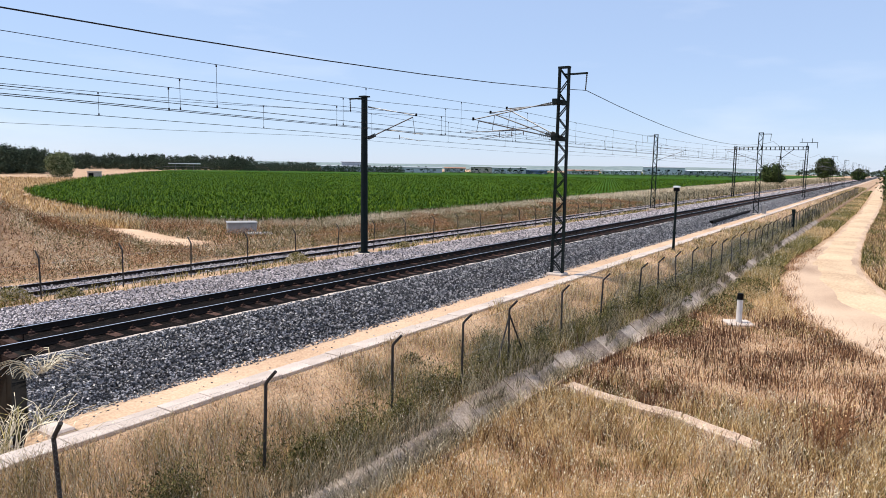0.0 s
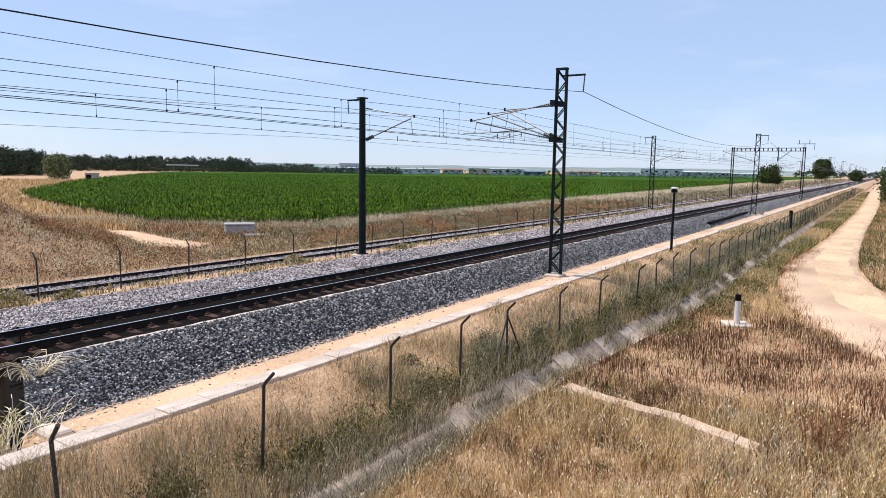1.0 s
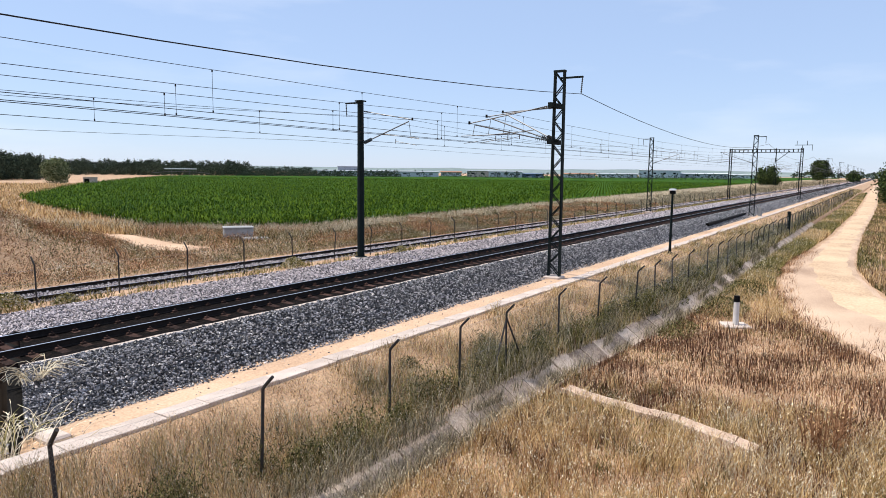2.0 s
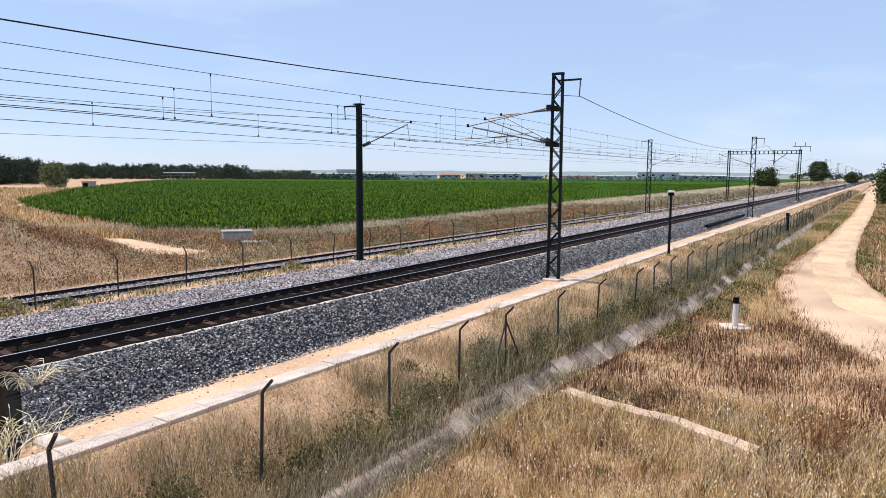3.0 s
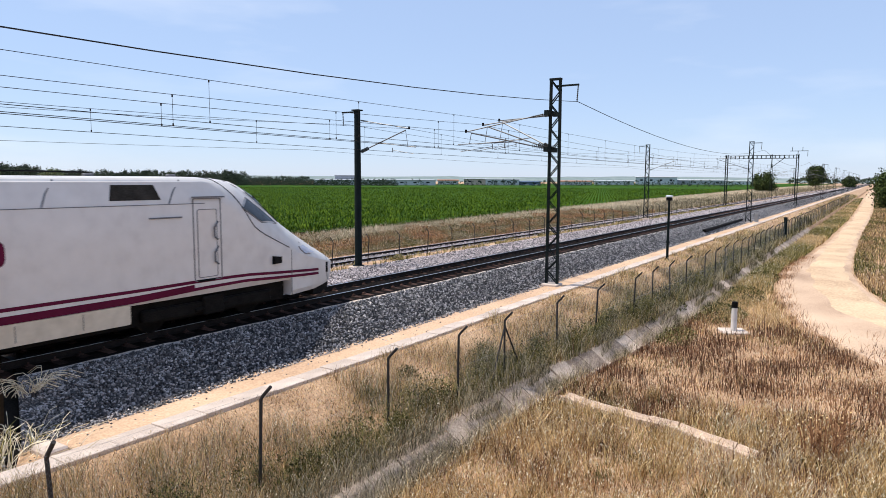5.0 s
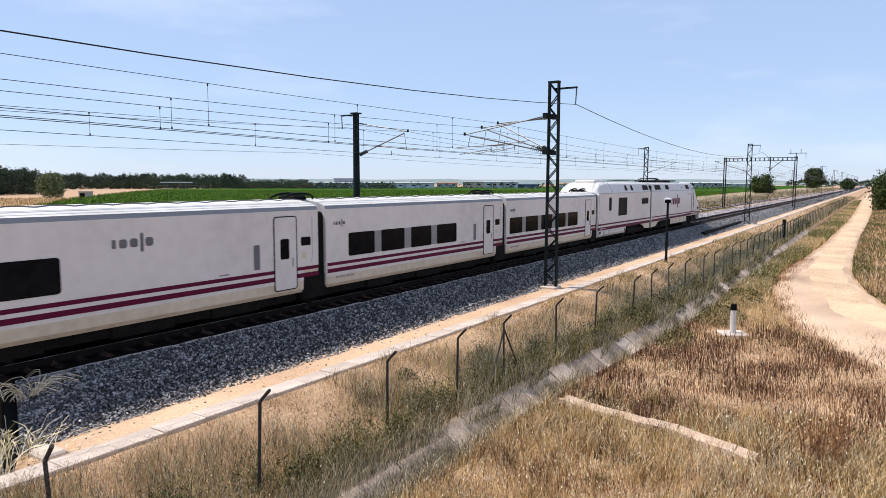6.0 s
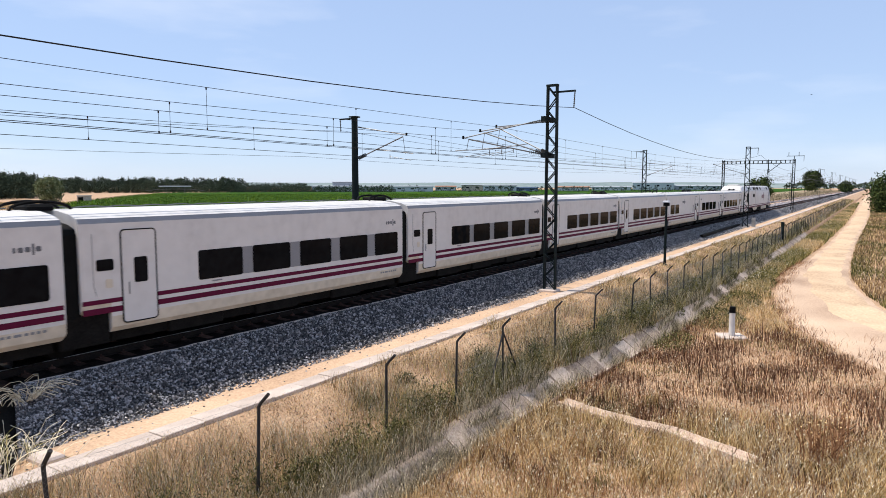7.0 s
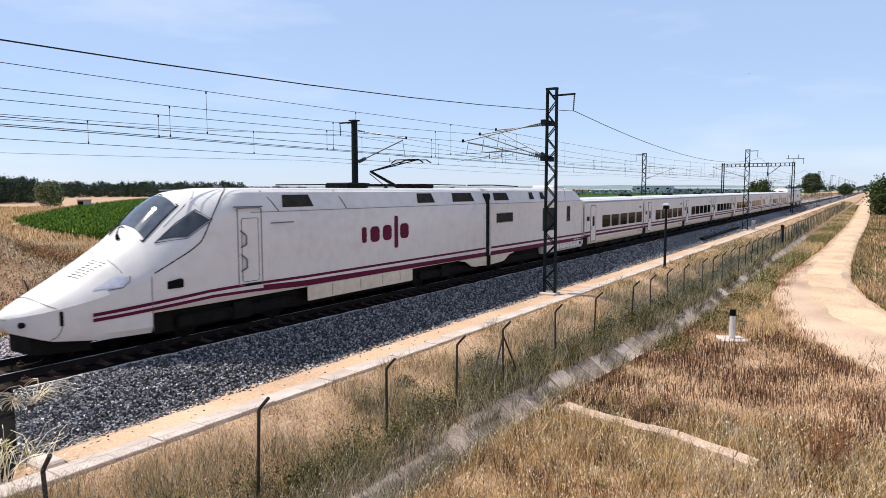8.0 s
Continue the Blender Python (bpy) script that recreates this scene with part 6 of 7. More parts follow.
    far = (y - 31.5) / (np.interp(x, [42, 70, 110, 385, 900], [44, 45, 47.5, 62, 70]) - 31.5) + 0.5 * (rng.random(N) - 0.5) + 0.5 * patchy(x, y, 0.06, 20.0) > 0.62
    for name, label, m, mat in (("far_strip_grass", "pale dry grass strip along the crop", far, M_PALE), ("far_strip_scrub", "dull grey-olive scrub strip along the second track", ~far, M_GREYWEED)):
        n = int(m.sum())
        blades(name, label, x[m], y[m], np.full(n, -1.22), 0.4 + 0.6 * rng.random(n), 0.02 + 0.0013 * x[m], mat, rng, 0.5, 0.0, 0.1, "grass", True)
    N = 22000
    d = 60 + 190 * rng.random(N) ** 1.4
    a = np.radians(58 + 16 * rng.random(N))
    x, y = d * np.cos(a), d * np.sin(a)
    lim = np.interp(y, [58, 61, 114, 216, 300], [40, 38, 52, 118, 170])
    ok = x < lim - 1
    x, y, d = x[ok], y[ok], d[ok]
    blades("meadow_grass", "pale dry meadow beside the crop", x, y, lands(x, y), 0.3 + 0.5 * rng.random(len(x)), 0.05 + 0.0012 * d, M_GRASS, rng, 0.5, 0.1, 0.1, "grass", True)
    # thin tufts on the strip between ballast and far fence
    N = 9000
    x = 6 + 150 * rng.random(N) ** 1.6
    y = 25.2 + 2.4 * rng.random(N)
    ok = patchy(x, y, 0.5, 3.0) > -0.05
    x, y = x[ok], y[ok]
    blades("strip_tufts", "yellow-green tufts beside the far fence", x, y, np.interp(y, [24.6, 27], [-0.96, -1.18]), 0.1 + 0.25 * rng.random(len(x)), 0.02 + 0.0008 * x, M_GREENWEED, rng, 0.5, 0.1, 0.04)


def pale_bush():
    """Bleached arching stalks by the bridge end."""
    rng = random.Random(5)
    c = thing("dry_shrub", "bleached arching dry shrub beside the bridge end", "shrub", at=pose(5.75, 12.75, -1.95))
    s, g = Shape(), Shape()
    for i in range(330):
        a = rng.uniform(-0.6, 2.6)
        h, l = rng.uniform(0.5, 2.4), rng.uniform(0.3, 1.3)
        pts = []
        bx, by = rng.uniform(-0.9, 0.5), rng.uniform(-0.4, 1.0)
        for k in range(6):
            t = k / 5
            pts.append(Vector((bx + math.cos(a) * l * t ** 1.6, by + math.sin(a) * l * t ** 1.6, h * (t - 0.38 * t ** 3.0))))
        (s if i % 4 else g).path(pts, 0.006, 3)
    tagged(part("stalk_tuft", s, M_PALE, c), kind="stuff")
    tagged(part("green_tuft", g, M_GREENWEED, c), kind="stuff")
    d = thing("dry_shrub", "curling pale weed on the ballast edge", "shrub", at=pose(6.75, 14.7, -0.5))
    s = Shape()
    for i in range(60):
        a, l = rng.uniform(0, 6.28), rng.uniform(0.3, 1.1)
        pts = [Vector((math.cos(a + t) * l * t, math.sin(a + t) * l * t * 0.7, 0.55 * math.sin(t * 2.4) * l)) for t in (0, 0.2, 0.4, 0.6, 0.8, 1.0)]
        s.path(pts, 0.007, 3)
    tagged(part("stalk_tuft", s, M_PALE, d), kind="stuff")


def pale_shrubs():
    """Low whitish flowering shrubs beside the far fence."""
    for x, y, r, seed in SHRUBS:
        rng = np.random.default_rng(seed)
        n = 900
        c = thing("flowering_shrub", "low pale yellowish flowering shrub by the far fence", "shrub", "shrubs by the far fence", at=pose(x, y, land(x, y) - 0.02))
        for name, mat, m in (("leaves", M_GREENWEED, n), ("flowers", M_PALE, n // 2)):
            a, t = rng.random(m) * 6.283, np.sqrt(rng.random(m)) * (0.75 + 0.25 * np.sin(3 * rng.random(m) * 6.28))
            P = np.stack([r * t * np.cos(a), 0.7 * r * t * np.sin(a), 0.65 * r * (1 - t ** 2) * rng.random(m) ** 0.6 + 0.03], 1)
            d, e = rng.standard_normal((m, 3)), rng.standard_normal((m, 3))
            V = np.stack([P - 0.03 * d, P + 0.03 * d, P + 0.035 * e + np.array([0, 0, 0.03])], 1).reshape(-1, 3)
            part(name, fast_mesh(name, V, np.arange(3 * m).reshape(m, 3), mat), None, c)


def thistles():
    """Tall brown dead stalks with pale heads in the foreground."""
    rng = random.Random(9)
    for cx, cy, n in ((15.6, 0.75, 22), (16.4, 0.25, 10)):
        z = land(cx, cy)
        c = thing("dead_thistles", "clump of tall brown dead thistles with pale heads", "weed", "dead thistles", at=pose(cx, cy, z))
        for i in range(n):
            x, y, h = rng.uniform(-0.35, 0.35), rng.uniform(-0.35, 0.35), rng.uniform(0.7, 1.35)
            s = Shape().path([(x, y, -0.05), (x * 1.1, y * 1.1, h * 0.5), (x * 1.35, y * 1.35, h)], 0.015, 4)
            for k in range(8):
                t = rng.uniform(0.3, 0.95)
                a = rng.uniform(0, 6.28)
                s.rod((x * (1 + 0.3 * t), y * (1 + 0.3 * t), h * t), (x * 1.3 + 0.12 * math.cos(a), y * 1.3 + 0.12 * math.sin(a), h * t + 0.12), 0.006, None, 3)
            st = tagged(part("stalk", s, M_RUSSET, c), kind="stuff")
            part("seed_head", Shape().rod((x * 1.35, y * 1.35, h), (x * 1.37, y * 1.37, h + 0.03), 0.010, 0.020, 6), M_GRASS, st)


def corn_field():
    poly = [(44, 44.2), (70, 45), (110, 47.5), (385, 62), (900, 70), (1500, 60), (1500, 400), (1000, 400), (700, 420), (290, 430), (118, 216), (56, 124), (47, 101), (42, 82), (38.5, 67), (35.6, 55), (39.5, 48.5)]
    px, py = np.array(poly).T

    def inside(x, y):
        c = np.zeros(len(x), bool)
        j = len(px) - 1
        for i in range(len(px)):
            hit = ((py[i] > y) != (py[j] > y)) & (x < (px[j] - px[i]) * (y - py[i]) / (py[j] - py[i] + 1e-9) + px[i])
            c ^= hit
            j = i
        return c
    rng = np.random.default_rng(21)
    # closed canopy under the leaf tips
    R = spread(50, 1500, 2.0, 1.04)
    A = np.radians(np.linspace(2, 78, 190))
    rr, aa = np.meshgrid(np.array(R), A, indexing="ij")
    X, Y = rr * np.cos(aa), rr * np.sin(aa)
    ok = inside(X.ravel(), Y.ravel()).reshape(X.shape)
    Z = -0.62 + 0.10 * np.array([noise.noise((a * 0.35, b * 0.35, 2.0)) for a, b in zip(X.ravel().tolist(), Y.ravel().tolist())]).reshape(X.shape) - 0.10
    n = X.shape[1]
    ii, jj = np.nonzero(ok[:-1, :-1] & ok[1:, :-1] & ok[:-1, 1:] & ok[1:, 1:])
    F = np.stack([ii * n + jj, (ii + 1) * n + jj, (ii + 1) * n + jj + 1, ii * n + jj + 1], 1)
    tagged(part("corn_canopy", fast_mesh("corn_canopy", np.stack([X, Y, Z], 2).reshape(-1, 3), F, M_CORNBASE), None), "dense green canopy of the maize field", "crop", kind="stuff")
    # leaves in rows
    N = 150000
    d = 52 * (420 / 52) ** (rng.random(N) ** 1.25)
    a = np.radians(4 + 70 * rng.random(N))
    x, y = d * np.cos(a), d * np.sin(a)
    row = 0.75
    u = x * 0.94 + y * 0.34
    v = -x * 0.34 + y * 0.94
    v = np.round(v / row) * row + 0.06 * rng.standard_normal(N)
    x, y = u * 0.94 - v * 0.34, u * 0.34 + v * 0.94
    ok = inside(x, y)
    x, y, d = x[ok], y[ok], d[ok]
    n = len(x)
    z0 = np.full(n, -1.25)
    H = 0.85 + 0.25 * rng.random(n) + 0.1 * patchy(x, y, 0.05, 8.0)
    V, base = [], np.stack([x, y, z0], 1)
    for k in range(3):
        q = rng.random(n) * 6.283
        out = np.stack([np.cos(q), np.sin(q), 0 * q], 1)
        side = np.stack([-np.sin(q), np.cos(q), 0 * q], 1) * (0.016 + 0.00022 * d)[:, None]
        lo = base + np.array([0, 0, 1]) * (H * (0.2 + 0.25 * k))[:, None]
        mid = lo + out * 0.13 + np.array([0, 0, 1]) * (0.26 * H)[:, None]
        tip = lo + out * (0.26 + 0.14 * rng.random(n))[:, None] + np.array([0, 0, 1]) * (0.30 * H)[:, None]
        V.append(np.stack([lo - side * 0.5, lo + side * 0.5, mid + side, mid - side, tip + side * 0.2, tip - side * 0.2], 1))
    V = np.concatenate(V).reshape(-1, 3)
    m = len(V) // 6
    F = (np.array([(0, 1, 2, 3), (3, 2, 4, 5)])[None] + 6 * np.arange(m)[:, None, None]).reshape(-1, 4)
    tagged(part("maize_leaves", fast_mesh("maize_leaves", V, F, M_CORN), None), "young green maize plants in rows", "crop", kind="stuff")


def bare_sand(x, y, grow=0.0):
    """Where the tapering field access is bare."""
    lo = np.interp(y, [36.6, 38, 40, 43, 47.5, 52, 58], [26.5, 24.6, 25.2, 26.9, 28.3, 29.9, 31.6])
    hi = np.interp(y, [36.6, 38, 40, 43, 47.5, 52, 58], [26.6, 28.7, 28.7, 29.0, 30.0, 30.8, 31.9])
    return (x > lo - grow) & (x < hi + grow) & (y > 36.6) & (y < 58)


def sand_patch():
    xs, ys = spread(23, 33, 0.25, 1.0), spread(36.4, 58, 0.4, 1.0)
    s = Shape()
    v, idx = [], {}
    for i, x in enumerate(xs):
        for j, y in enumerate(ys):
            if bare_sand(x, y, 0.4 + 0.3 * noise.noise((x * 0.6, y * 0.6, 1.0))):
                idx[i, j] = len(v)
                v.append((x, y, land(x, y) + 0.05))
    f = [(idx[i, j], idx[i + 1, j], idx[i + 1, j + 1], idx[i, j + 1]) for i, j in idx if all(k in idx for k in ((i + 1, j), (i + 1, j + 1), (i, j + 1)))]
    s.add(v, f)
    tagged(part("sandy_track_end", s, M_PATHSOIL, smooth=True), "bare sandy field access", "path", kind="structure")


def crown_mesh(rng, h, r, n, leaf, squash=1.0, low=0.08):
    """Clumps of small leaves round branch ends."""
    V = []
    centres = []
    for i in range(max(9, n // 60)):
        u = rng.random(3)
        a = u[0] * 6.283
        t = u[1]
        rad = r * (0.35 + 0.65 * math.sqrt(u[2])) * math.sin(math.pi * (0.12 + 0.8 * t)) ** 0.7
        centres.append((rad * math.cos(a), rad * math.sin(a), h * (low + (0.96 - low) * t) * squash))
    C = np.array(centres)
    k = rng.integers(0, len(C), n)
    P = C[k] + rng.standard_normal((n, 3)) * r * 0.17
    P[:, 2] = np.maximum(P[:, 2], h * low * 0.4)
    d = rng.standard_normal((n, 3))
    d /= np.linalg.norm(d, axis=1)[:, None]
    e = np.cross(d, rng.standard_normal((n, 3)))
    e /= np.linalg.norm(e, axis=1)[:, None]
    s = leaf * (0.6 + 0.8 * rng.random(n))[:, None]
    V = np.stack([P - d * s, P + e * s * 0.6, P + d * s, P - e * s * 0.6], 1).reshape(-1, 3)
    F = np.arange(4 * n).reshape(n, 4)
    return V, F


def tree(x, y, h, r, seed, label, n=900, leaf=0.3, z=None, trunk=0.3, low=0.08, leaves=None):
    rng = np.random.default_rng(seed)
    z = -1.25 if z is None else z
    c = thing("tree", label, "tree", at=pose(x, y, z))
    s = Shape().rod((0, 0, -0.3), (0.1, 0, h * 0.45), trunk * r * 0.14, trunk * r * 0.08, 7)
    for k in range(6):
        a = k * 1.05 + rng.random()
        s.rod((0.05, 0, h * (0.2 + 0.04 * k)), (math.cos(a) * r * 0.55, math.sin(a) * r * 0.55, h * (0.45 + 0.07 * k)), r * 0.025, r * 0.01, 5)
    part("trunk", s, M_BARK, c)
    V, F = crown_mesh(rng, h, r, n, leaf, 1.0, low)
    part("crown", fast_mesh("crown", V, F, leaves or M_LEAF), None, c)


def bearing(px_angle, dist):
    a = radians(px_angle)
    return dist * math.cos(a), dist * math.sin(a)


def woodland(name, label, a0, a1, dist, depth, count, h0, h1, leaf, seed, n=110):
    """Far trees as one mass of leaf clumps with trunks."""
    rng = np.random.default_rng(seed)
    VV, FF, o = [], [], 0
    for i in range(count):
        a = a0 + (a1 - a0) * (i + rng.random()) / count
        x, y = bearing(a, dist + depth * rng.random())
        h = h0 + (h1 - h0) * rng.random()
        V, F = crown_mesh(rng, h, h * 0.36, n, leaf * h / 10)
        V = V + np.array([x, y, -1.3])
        VV.append(V)
        FF.append(F + o)
        o += len(V)
    tagged(part(name, fast_mesh(name, np.concatenate(VV), np.concatenate(FF), M_FARLEAF), None), label, "trees", kind="stuff")


def scrub(name, label, x, y, z, top, size, mat, rng):
    """Low tangle of small leaves and twigs."""
    n = len(x)
    P = np.stack([x, y, z + top * rng.random(n) ** 1.3], 1)
    d = rng.standard_normal((n, 3))
    d[:, 2] = np.abs(d[:, 2]) + 0.4
    d /= np.linalg.norm(d, axis=1)[:, None]
    e = np.cross(d, rng.standard_normal((n, 3)))
    e /= np.linalg.norm(e, axis=1)[:, None]
    s = (size * (0.5 + rng.random(n)))[:, None]
    V = np.stack([P - e * s * 0.2, P + e * s * 0.2, P + d * s * 1.2], 1).reshape(-1, 3)
    tagged(part(name, fast_mesh(name, V, np.arange(3 * n).reshape(n, 3), mat), None), label, "scrub", kind="stuff")


def scrubland():
    rng = np.random.default_rng(51)
    # tangled cover on the mound and between second track and crop
    N = 290000
    x = 2 + 110 * rng.random(N) ** 1.6
    edge = np.interp(x, [-10, 20, 36, 42, 70, 110, 385], [75, 70, 58, 43, 44, 46.5, 59])
    y = 31.0 + (edge - 31.0) * rng.random(N) ** 1.15
    sand = bare_sand(x, y, 0.6)
    x, y, edge = x[~sand], y[~sand], edge[~sand]
    n = len(x)
    p = patchy(x, y, 0.22, 13.0) + 0.5 * patchy(x, y, 0.6, 14.0) + 0.25 * (rng.random(n) - 0.5)
    k = (y - 31) / (edge - 31)
    mound = np.exp(-(((x - 13) / 10) ** 2 + ((y - 41) / 10) ** 2))
    q = p + 0.35 * mound - 0.5 * (k > 0.78) - 0.12 * (k < 0.3)
    z = lands(x, y)
    dist = np.hypot(x, y)
    for name, label, m, mat, hi in (("brown_scrub", "reddish-brown dry scrub on the mound", q > 0.04, M_RUSSET, 0.55), ("olive_scrub", "olive scrub beside the second track", (q <= 0.04) & (q > -0.16), M_SAGELEAF, 0.5), ("straw_scrub", "grey straw-coloured scrub along the crop", q <= -0.16, M_GREYWEED, 0.5)):
        scrub(name, label, x[m], y[m], z[m], hi * (0.4 + 0.8 * np.clip(p[m] + 0.5, 0, 1)), 0.03 + 0.0011 * dist[m], mat, rng)
    # low dead litter that hides the soil of the mound
    N = 110000
    x = 1 + 62 * rng.random(N) ** 1.25
    y = 31.0 + 34 * rng.random(N) ** 1.3
    sand = bare_sand(x, y, 0.6)
    ok = ~sand & (y < np.interp(x, [-10, 20, 36, 42, 70], [75, 70, 58, 43, 44]))
    x, y = x[ok], y[ok]
    m = patchy(x, y, 0.3, 18.0) + 0.3 * (rng.random(len(x)) - 0.5) > 0.02
    for name, label, m, mat in (("mound_litter", "low brown dead weeds on the mound", m, M_DRYBROWN), ("mound_cover", "low olive-brown dead grass on the mound", ~m, M_GREENWEED)):
        scrub(name, label, x[m], y[m], lands(x[m], y[m]), 0.16 + 0 * x[m], 0.03 + 0.0009 * np.hypot(x[m], y[m]), mat, rng)
    # thick russet growth on the mound itself, with darker stems and a pale crest
    N = 120000
    x = 1 + 24 * rng.random(N)
    y = 31.5 + 26 * rng.random(N) ** 1.1
    ok = ~bare_sand(x, y, 0.8)
    x, y = x[ok], y[ok]
    p = patchy(x, y, 0.45, 32.0) + 0.5 * patchy(x, y, 1.2, 33.0) + 0.3 * (rng.random(len(x)) - 0.5)
    for name, label, m, mat, hi in (("mound_russet", "thick reddish-brown weeds on the mound", p > 0.02, M_RUSSET, 0.6), ("mound_stems", "dark dead stems on the mound", (p <= 0.02) & (p > -0.06), M_SPIKE, 0.7), ("mound_olive", "olive weeds on the mound", (p <= -0.06) & (p > -0.24), M_SAGELEAF, 0.5), ("mound_straw", "pale straw tufts on the mound", p <= -0.24, M_PALE, 0.6)):
        scrub(name, label, x[m], y[m], lands(x[m], y[m]), hi * (0.4 + 0.6 * rng.random(int(m.sum()))), 0.03 + 0.0010 * np.hypot(x[m], y[m]), mat, rng)
    # green clumps along the fence foot and the channel lip
    xs, ys, tops = [], [], []
    for cx, cy, r, h, n in ((9.3, 9.1, 0.55, 0.5, 900), (11.9, 9.0, 0.4, 0.55, 700), (13.4, 9.2, 0.5, 0.35, 600), (16.4, 9.1, 0.7, 0.6, 1300), (17.6, 9.0, 0.6, 0.7, 1300), (19.0, 8.9, 0.6, 0.5, 900), (21.5, 8.8, 0.7, 0.55, 900), (24.5, 8.4, 0.8, 0.5, 900), (28.0, 8.2, 0.9, 0.6, 1000), (32.0, 8.0, 1.0, 0.6, 1000), (37.0, 7.9, 1.2, 0.6, 1000), (45.0, 7.9, 1.6, 0.7, 1200), (55.0, 7.9, 2.0, 0.8, 1200), (25.5, 6.1, 1.0, 0.5, 900), (31.0, 5.6, 1.6, 0.55, 1600), (36.0, 5.7, 1.8, 0.6, 1600), (43.0, 6.0, 2.0, 0.6, 1500), (14.5, 10.6, 0.3, 0.25, 300), (12.6, 10.4, 0.3, 0.25, 300)):
        n = int(n * 1.7)
        a, t = rng.random(n) * 6.283, np.sqrt(rng.random(n))
        xs.append(cx + r * 1.4 * t * np.cos(a))
        ys.append(cy + r * 0.7 * t * np.sin(a))
        tops.append(h * (1 - 0.7 * t * t))
    x, y, top = np.concatenate(xs), np.concatenate(ys), np.concatenate(tops)
    scrub("green_clumps", "dark green leafy weeds along the fence", x, y, lands(x, y), top, 0.032 + 0.0015 * x, M_SAGELEAF, rng)


near_grass()
scrubland()
verge_grass()
corn_field()
H = np.concatenate(HEADS)
tagged(part("seed_heads", fast_mesh("seed_heads", H, np.arange(len(H)).reshape(-1, 3), M_PALE), None), "pale dry seed heads above the grass", "grass", kind="stuff")
sand_patch()
pale_bush()
thistles()
pale_shrubs()
tree(*bearing(63.2, 240), 7.4, 3.5, 31, "round grey-green tree standing by a field shed", 6000, 0.28, None, 0.4, 0.2, leaves=M_TREELEAF)
tree(*bearing(7.5, 372), 9.0, 6.0, 32, "dark bushy tree beyond the railway", 4500, 0.4)
tree(*bearing(4.05, 430), 13.5, 4.6, 33, "tall dark tree beside the railway", 5000, 0.42, None, 0.3, 0.3)
tree(*bearing(1.9, 640), 8.5, 4.5, 34, "dark tree far along the railway", 2500, 0.6)
tree(176, -3.1, 8.6, 4.4, 35, "leafy green tree beside the sandy track", 8000, 0.25, -1.8)
tree(190, -7.0, 8.0, 4.6, 36, "leafy green tree beside the sandy track", 6000, 0.25, -1.8)
woodland("dark_wood", "dark conifer wood beyond the field", 64.0, 71, 315, 60, 120, 8.8, 11.5, 0.34, 41, 500)
woodland("far_wood", "row of dark trees beyond the field", 49.5, 62.8, 530, 90, 260, 7.5, 12.0, 0.36, 42, 420)
woodland("field_trees", "scattered trees at the far field edge", 37, 50.5, 515, 70, 300, 2.5, 6.5, 0.42, 43, 200)
woodland("low_wood", "low dark trees thinning out beyond the field", 44, 50, 560, 40, 110, 5.0, 8.5, 0.4, 46, 260)
woodland("town_trees", "small trees among the far buildings", 9, 44, 560, 110, 190, 2.5, 6.5, 0.55, 44, 140)
woodland("line_trees", "low trees where the railway vanishes", -3, 6, 1500, 300, 60, 9, 15, 1.4, 45, 60)


# ---- far buildings ----
def shed(a0, a1, dist, height, wall, roof, label, windows=0, gable=0.0, doors=0):
    """Industrial hall seen across the fields, its long side facing the railway."""
    p0, p1 = Vector((*bearing(a0, dist), 0)), Vector((*bearing(a1, dist), 0))
    length = (p1 - p0).length
    turn = math.degrees(math.atan2(p1.y - p0.y, p1.x - p0.x))
    c = thing("industrial_building", label, "building", "far buildings", at=pose(p0.x, p0.y, -1.35, 0, 0, turn))
    depth = -min(60, length * 0.6)
    part("wall", Shape().box((0, depth, 0), (length, 0, height)), wall, c)
    s = Shape()
    g = max(gable, 0.4)
    s.loft([[(-0.8, depth - 0.8, height), (-0.8, 0.8, height), (-0.8, 0.8, height + 0.35), (-0.8, depth / 2, height + g + 0.35), (-0.8, depth - 0.8, height + 0.35)], [(length + 0.8, depth - 0.8, height), (length + 0.8, 0.8, height), (length + 0.8, 0.8, height + 0.35), (length + 0.8, depth / 2, height + g + 0.35), (length + 0.8, depth - 0.8, height + 0.35)]])
    part("roof", s, roof, c)
    for k in range(windows):
        x = length * (k + 0.6) / (windows + 0.2)
        part("window", Shape().box((x - 1.6, -0.05, height * 0.55), (x + 1.6, 0.08, height * 0.75)), M_GLASS, c)
    for k in range(doors):
        x = length * (k + 0.35) / (doors + 0.1)
        part("door", Shape().box((x - 2, -0.05, 0), (x + 2, 0.1, height * 0.5)), M_SHEDROOF, c)
    return c


def a_of(px):
    """Bearing, in degrees from the line of the railway, of a mark along the horizon."""
    return 33.5 - math.degrees(math.atan((px - 784) / 1184))


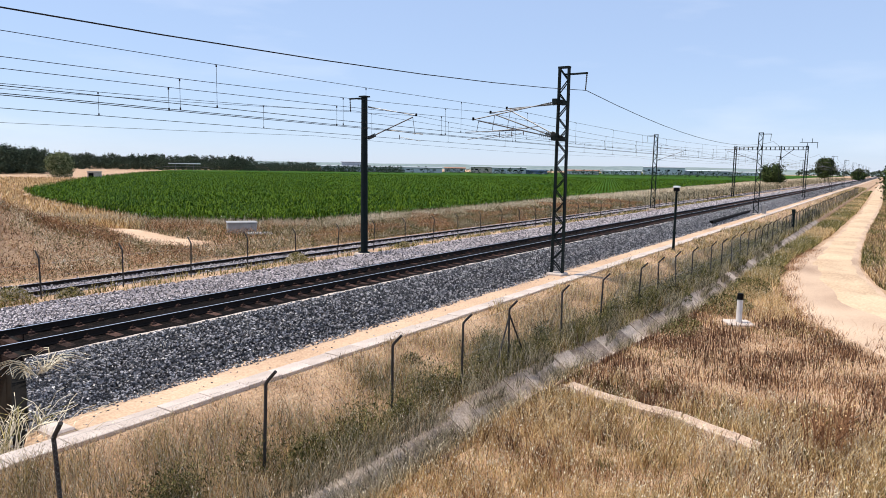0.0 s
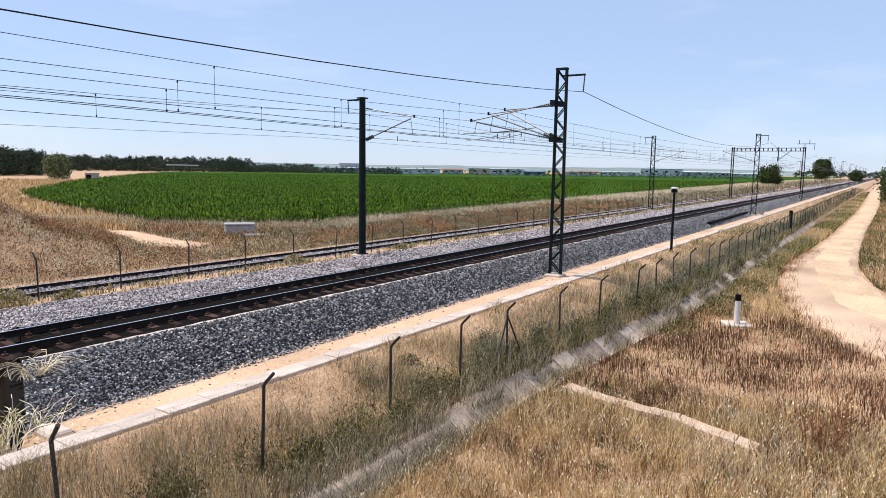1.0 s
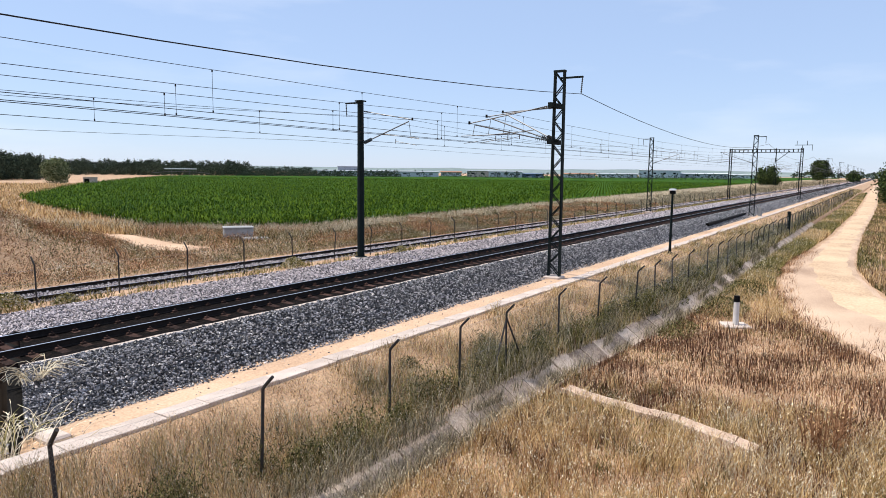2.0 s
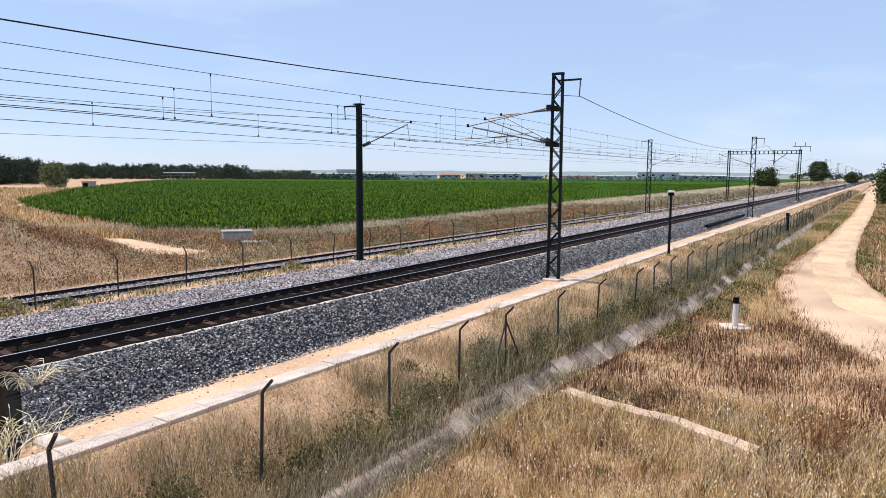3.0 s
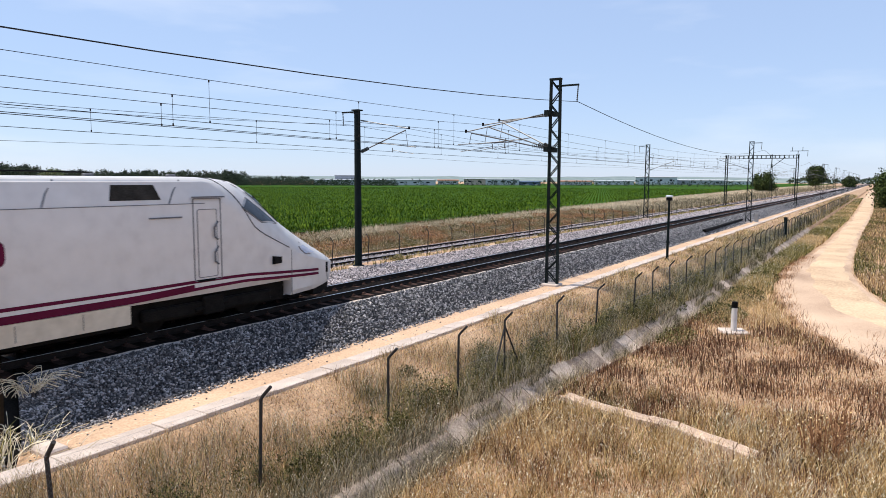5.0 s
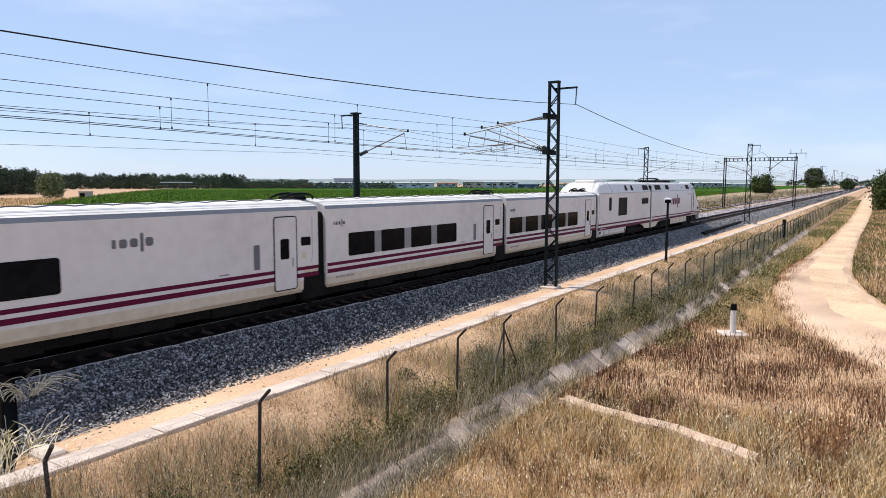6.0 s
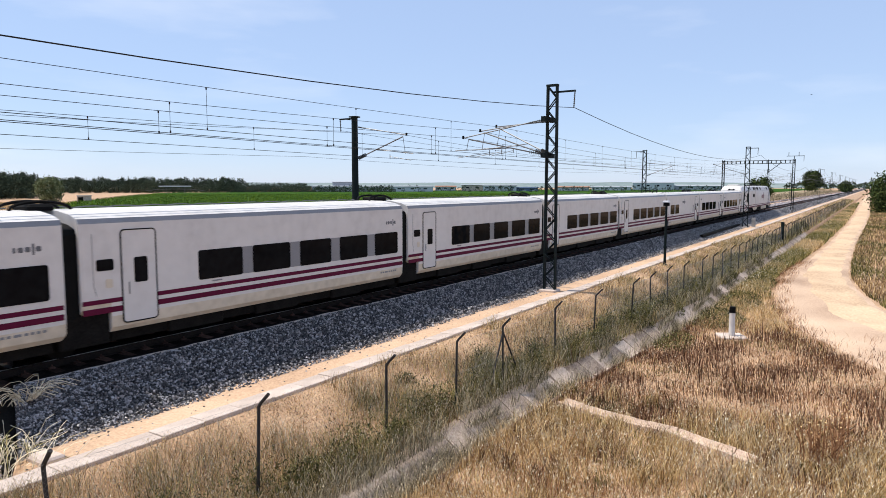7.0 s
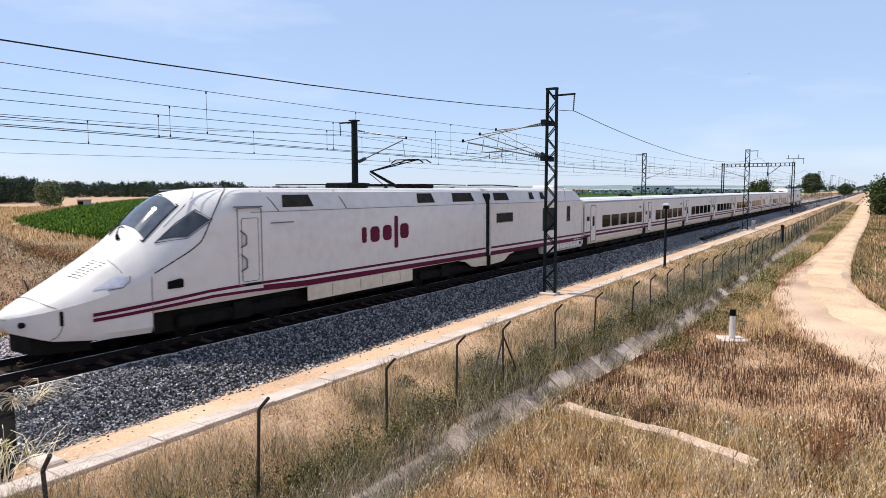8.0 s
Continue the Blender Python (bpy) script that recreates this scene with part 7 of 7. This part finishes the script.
for p0, p1, dist, h, wall, roof, label, win, gab, dr in (
        (780, 567, 590, 4.8, M_SHED, M_SHEDROOF, "long pale factory hall across the fields", 9, 0.6, 4),
        (640, 603, 640, 9.0, M_SHEDROOF, M_SHEDROOF, "grey factory block with rooftop plant", 0, 0.5, 0),
        (927, 868, 640, 5.8, M_SHED, M_SHEDROOF, "white warehouse with small windows", 5, 0.6, 2),
        (868, 830, 650, 6.2, M_CONCRETE, M_SHEDROOF, "pale silo block beside a warehouse", 2, 0.4, 0),
        (965, 927, 650, 3.8, M_BLUEROOF, M_BLUEROOF, "blue sheet-metal hall beside a warehouse", 2, 0.5, 2),
        (1056, 1000, 720, 4.0, M_SHED, M_BRICKRED, "low hall with a red roof", 3, 1.0, 2),
        (1130, 1060, 800, 4.5, M_SHED, M_SHEDROOF, "low grey workshops across the fields", 4, 0.8, 2),
        (1206, 1133, 880, 9.5, M_SHED, M_SHEDROOF, "tall pale warehouse with a dark roof edge", 4, 1.2, 3),
        (1290, 1206, 900, 6.0, M_SHEDROOF, M_SHED, "long grey hall with a pale roof", 4, 0.8, 3),
        (1340, 1292, 1000, 5.0, M_SHED, M_SHED, "distant white hall behind the fields", 3, 0.6, 2),
        (820, 784, 700, 4.5, M_SHED, M_BRICKRED, "low house with a tiled roof", 3, 1.0, 1)):
    shed(a_of(p0), a_of(p1), dist, h, wall, roof, label, win, gab, dr)


def field_shed():
    x, y = bearing(61.0, 240)
    c = thing("field_shed", "small pale brick pump shed with a dark doorway", "shed", at=pose(x, y, -1.3, 0, 0, -28))
    part("wall", Shape().box((-2, -1.5, 0), (2, 1.5, 2.3)), M_CONCRETE, c)
    part("roof", Shape().box((-2.2, -1.7, 2.3), (2.2, 1.7, 2.5)), M_CONCRETE, c)
    part("doorway", Shape().box((-1.7, -1.54, 0), (-0.3, -1.49, 1.9)), M_BLACK, c)


def irrigation_boom():
    x, y = bearing(54.6, 430)
    c = thing("irrigation_rig", "white irrigation boom standing in the field", "irrigation rig", at=pose(x, y, -1.3, 0, 0, -38))
    part("boom", Shape().rod((-9, 0, 5.2), (9, 0, 5.2), 0.28, None, 6), M_SHED, c)
    part("truss", Shape().path([(-16, 0, 2.6), (-9, 0, 3.4), (0, 0, 3.6), (9, 0, 3.4), (16, 0, 2.6)], 0.12, 5), M_TUBE, c)
    for x in (-5, 5):
        part("leg", Shape().rod((x, -1.5, 0), (x, 0, 5.2), 0.12), M_TUBE, c)
        part("leg", Shape().rod((x, 1.5, 0), (x, 0, 5.2), 0.12), M_TUBE, c)


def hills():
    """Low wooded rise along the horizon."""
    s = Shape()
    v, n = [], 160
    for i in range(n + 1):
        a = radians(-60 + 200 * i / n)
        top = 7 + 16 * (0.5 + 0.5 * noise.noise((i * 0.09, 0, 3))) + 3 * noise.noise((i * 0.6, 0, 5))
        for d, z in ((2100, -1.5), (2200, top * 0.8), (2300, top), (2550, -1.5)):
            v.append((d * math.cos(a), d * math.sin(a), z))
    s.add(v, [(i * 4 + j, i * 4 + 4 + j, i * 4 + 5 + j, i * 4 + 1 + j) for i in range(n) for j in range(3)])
    tagged(part("backdrop", s, M_HILL, smooth=True), "low wooded hills on the horizon, haze painted into their colour", "hills", kind="structure")


field_shed()
irrigation_boom()
hills()


def bird():
    c = thing("bird", "small dark bird in gliding flight", "bird", "birds")
    part("body", Shape().loft([[(x, r * math.cos(a), r * 0.8 * math.sin(a)) for a in [math.pi * i / 4 for i in range(8)]] for x, r in ((-0.09, 0.004), (-0.05, 0.018), (0.0, 0.026), (0.05, 0.02), (0.08, 0.006))]), M_BLACK, c)
    for sgn in (-1, 1):
        part("wing", Shape().add([(0.05, 0, 0.01), (0.06, sgn * 0.09, 0.035), (-0.03, sgn * 0.20, 0.03), (-0.02, sgn * 0.08, 0.028), (-0.03, 0, 0.005)], [(0, 1, 3, 4), (1, 2, 3)]), M_BLACK, c)
    part("tail", Shape().add([(-0.08, -0.01, 0), (-0.08, 0.01, 0), (-0.16, 0.035, 0), (-0.13, 0, 0), (-0.16, -0.035, 0)], [(0, 1, 2, 3, 4)]), M_BLACK, c)
    return c


BIRDS = [bird()]
BIRDS.append(copy_thing(BIRDS[0], pose(0, 0, 0)))


# ---- what moves ----
def motions():
    # place of the leading joint along the line, in metres
    run = [(0, -305.7), (3, -131.4), (4.7, -32.6), (6, 42.9), (6.5, 71.8), (7, 100.25), (7.5, 130.7), (8, 159.0)]
    for car, off, turn in TRAIN:
        walk(car, [(t, pose(x + off, TRACK_Y, 0, 0, 0, turn)) for t, x in run])
    walk(BIRDS[0], [(0, pose(-78, 52, 36, 0, 0, -40)), (4.0, pose(-5.8, 14.6, 9.4, 15, 5, -40)), (4.6, pose(4.37, 6.50, 5.73, 20, 8, -42)), (4.7, pose(6.05, 5.14, 5.13, 20, 8, -42)), (5.2, pose(15.5, -4.5, 6.0, 0, -5, -44)), (8, pose(64, -50, 20, 0, -5, -45))])
    walk(BIRDS[1], [(0, pose(-40, -36, 12, 0, 0, 25)), (6.5, pose(37.5, -0.2, 8.2, 0, -8, 25)), (7, pose(44.56, 3.45, 9.4, 20, -10, 25)), (8, pose(58.63, 8.95, 13.24, 0, -10, 22))])


motions()
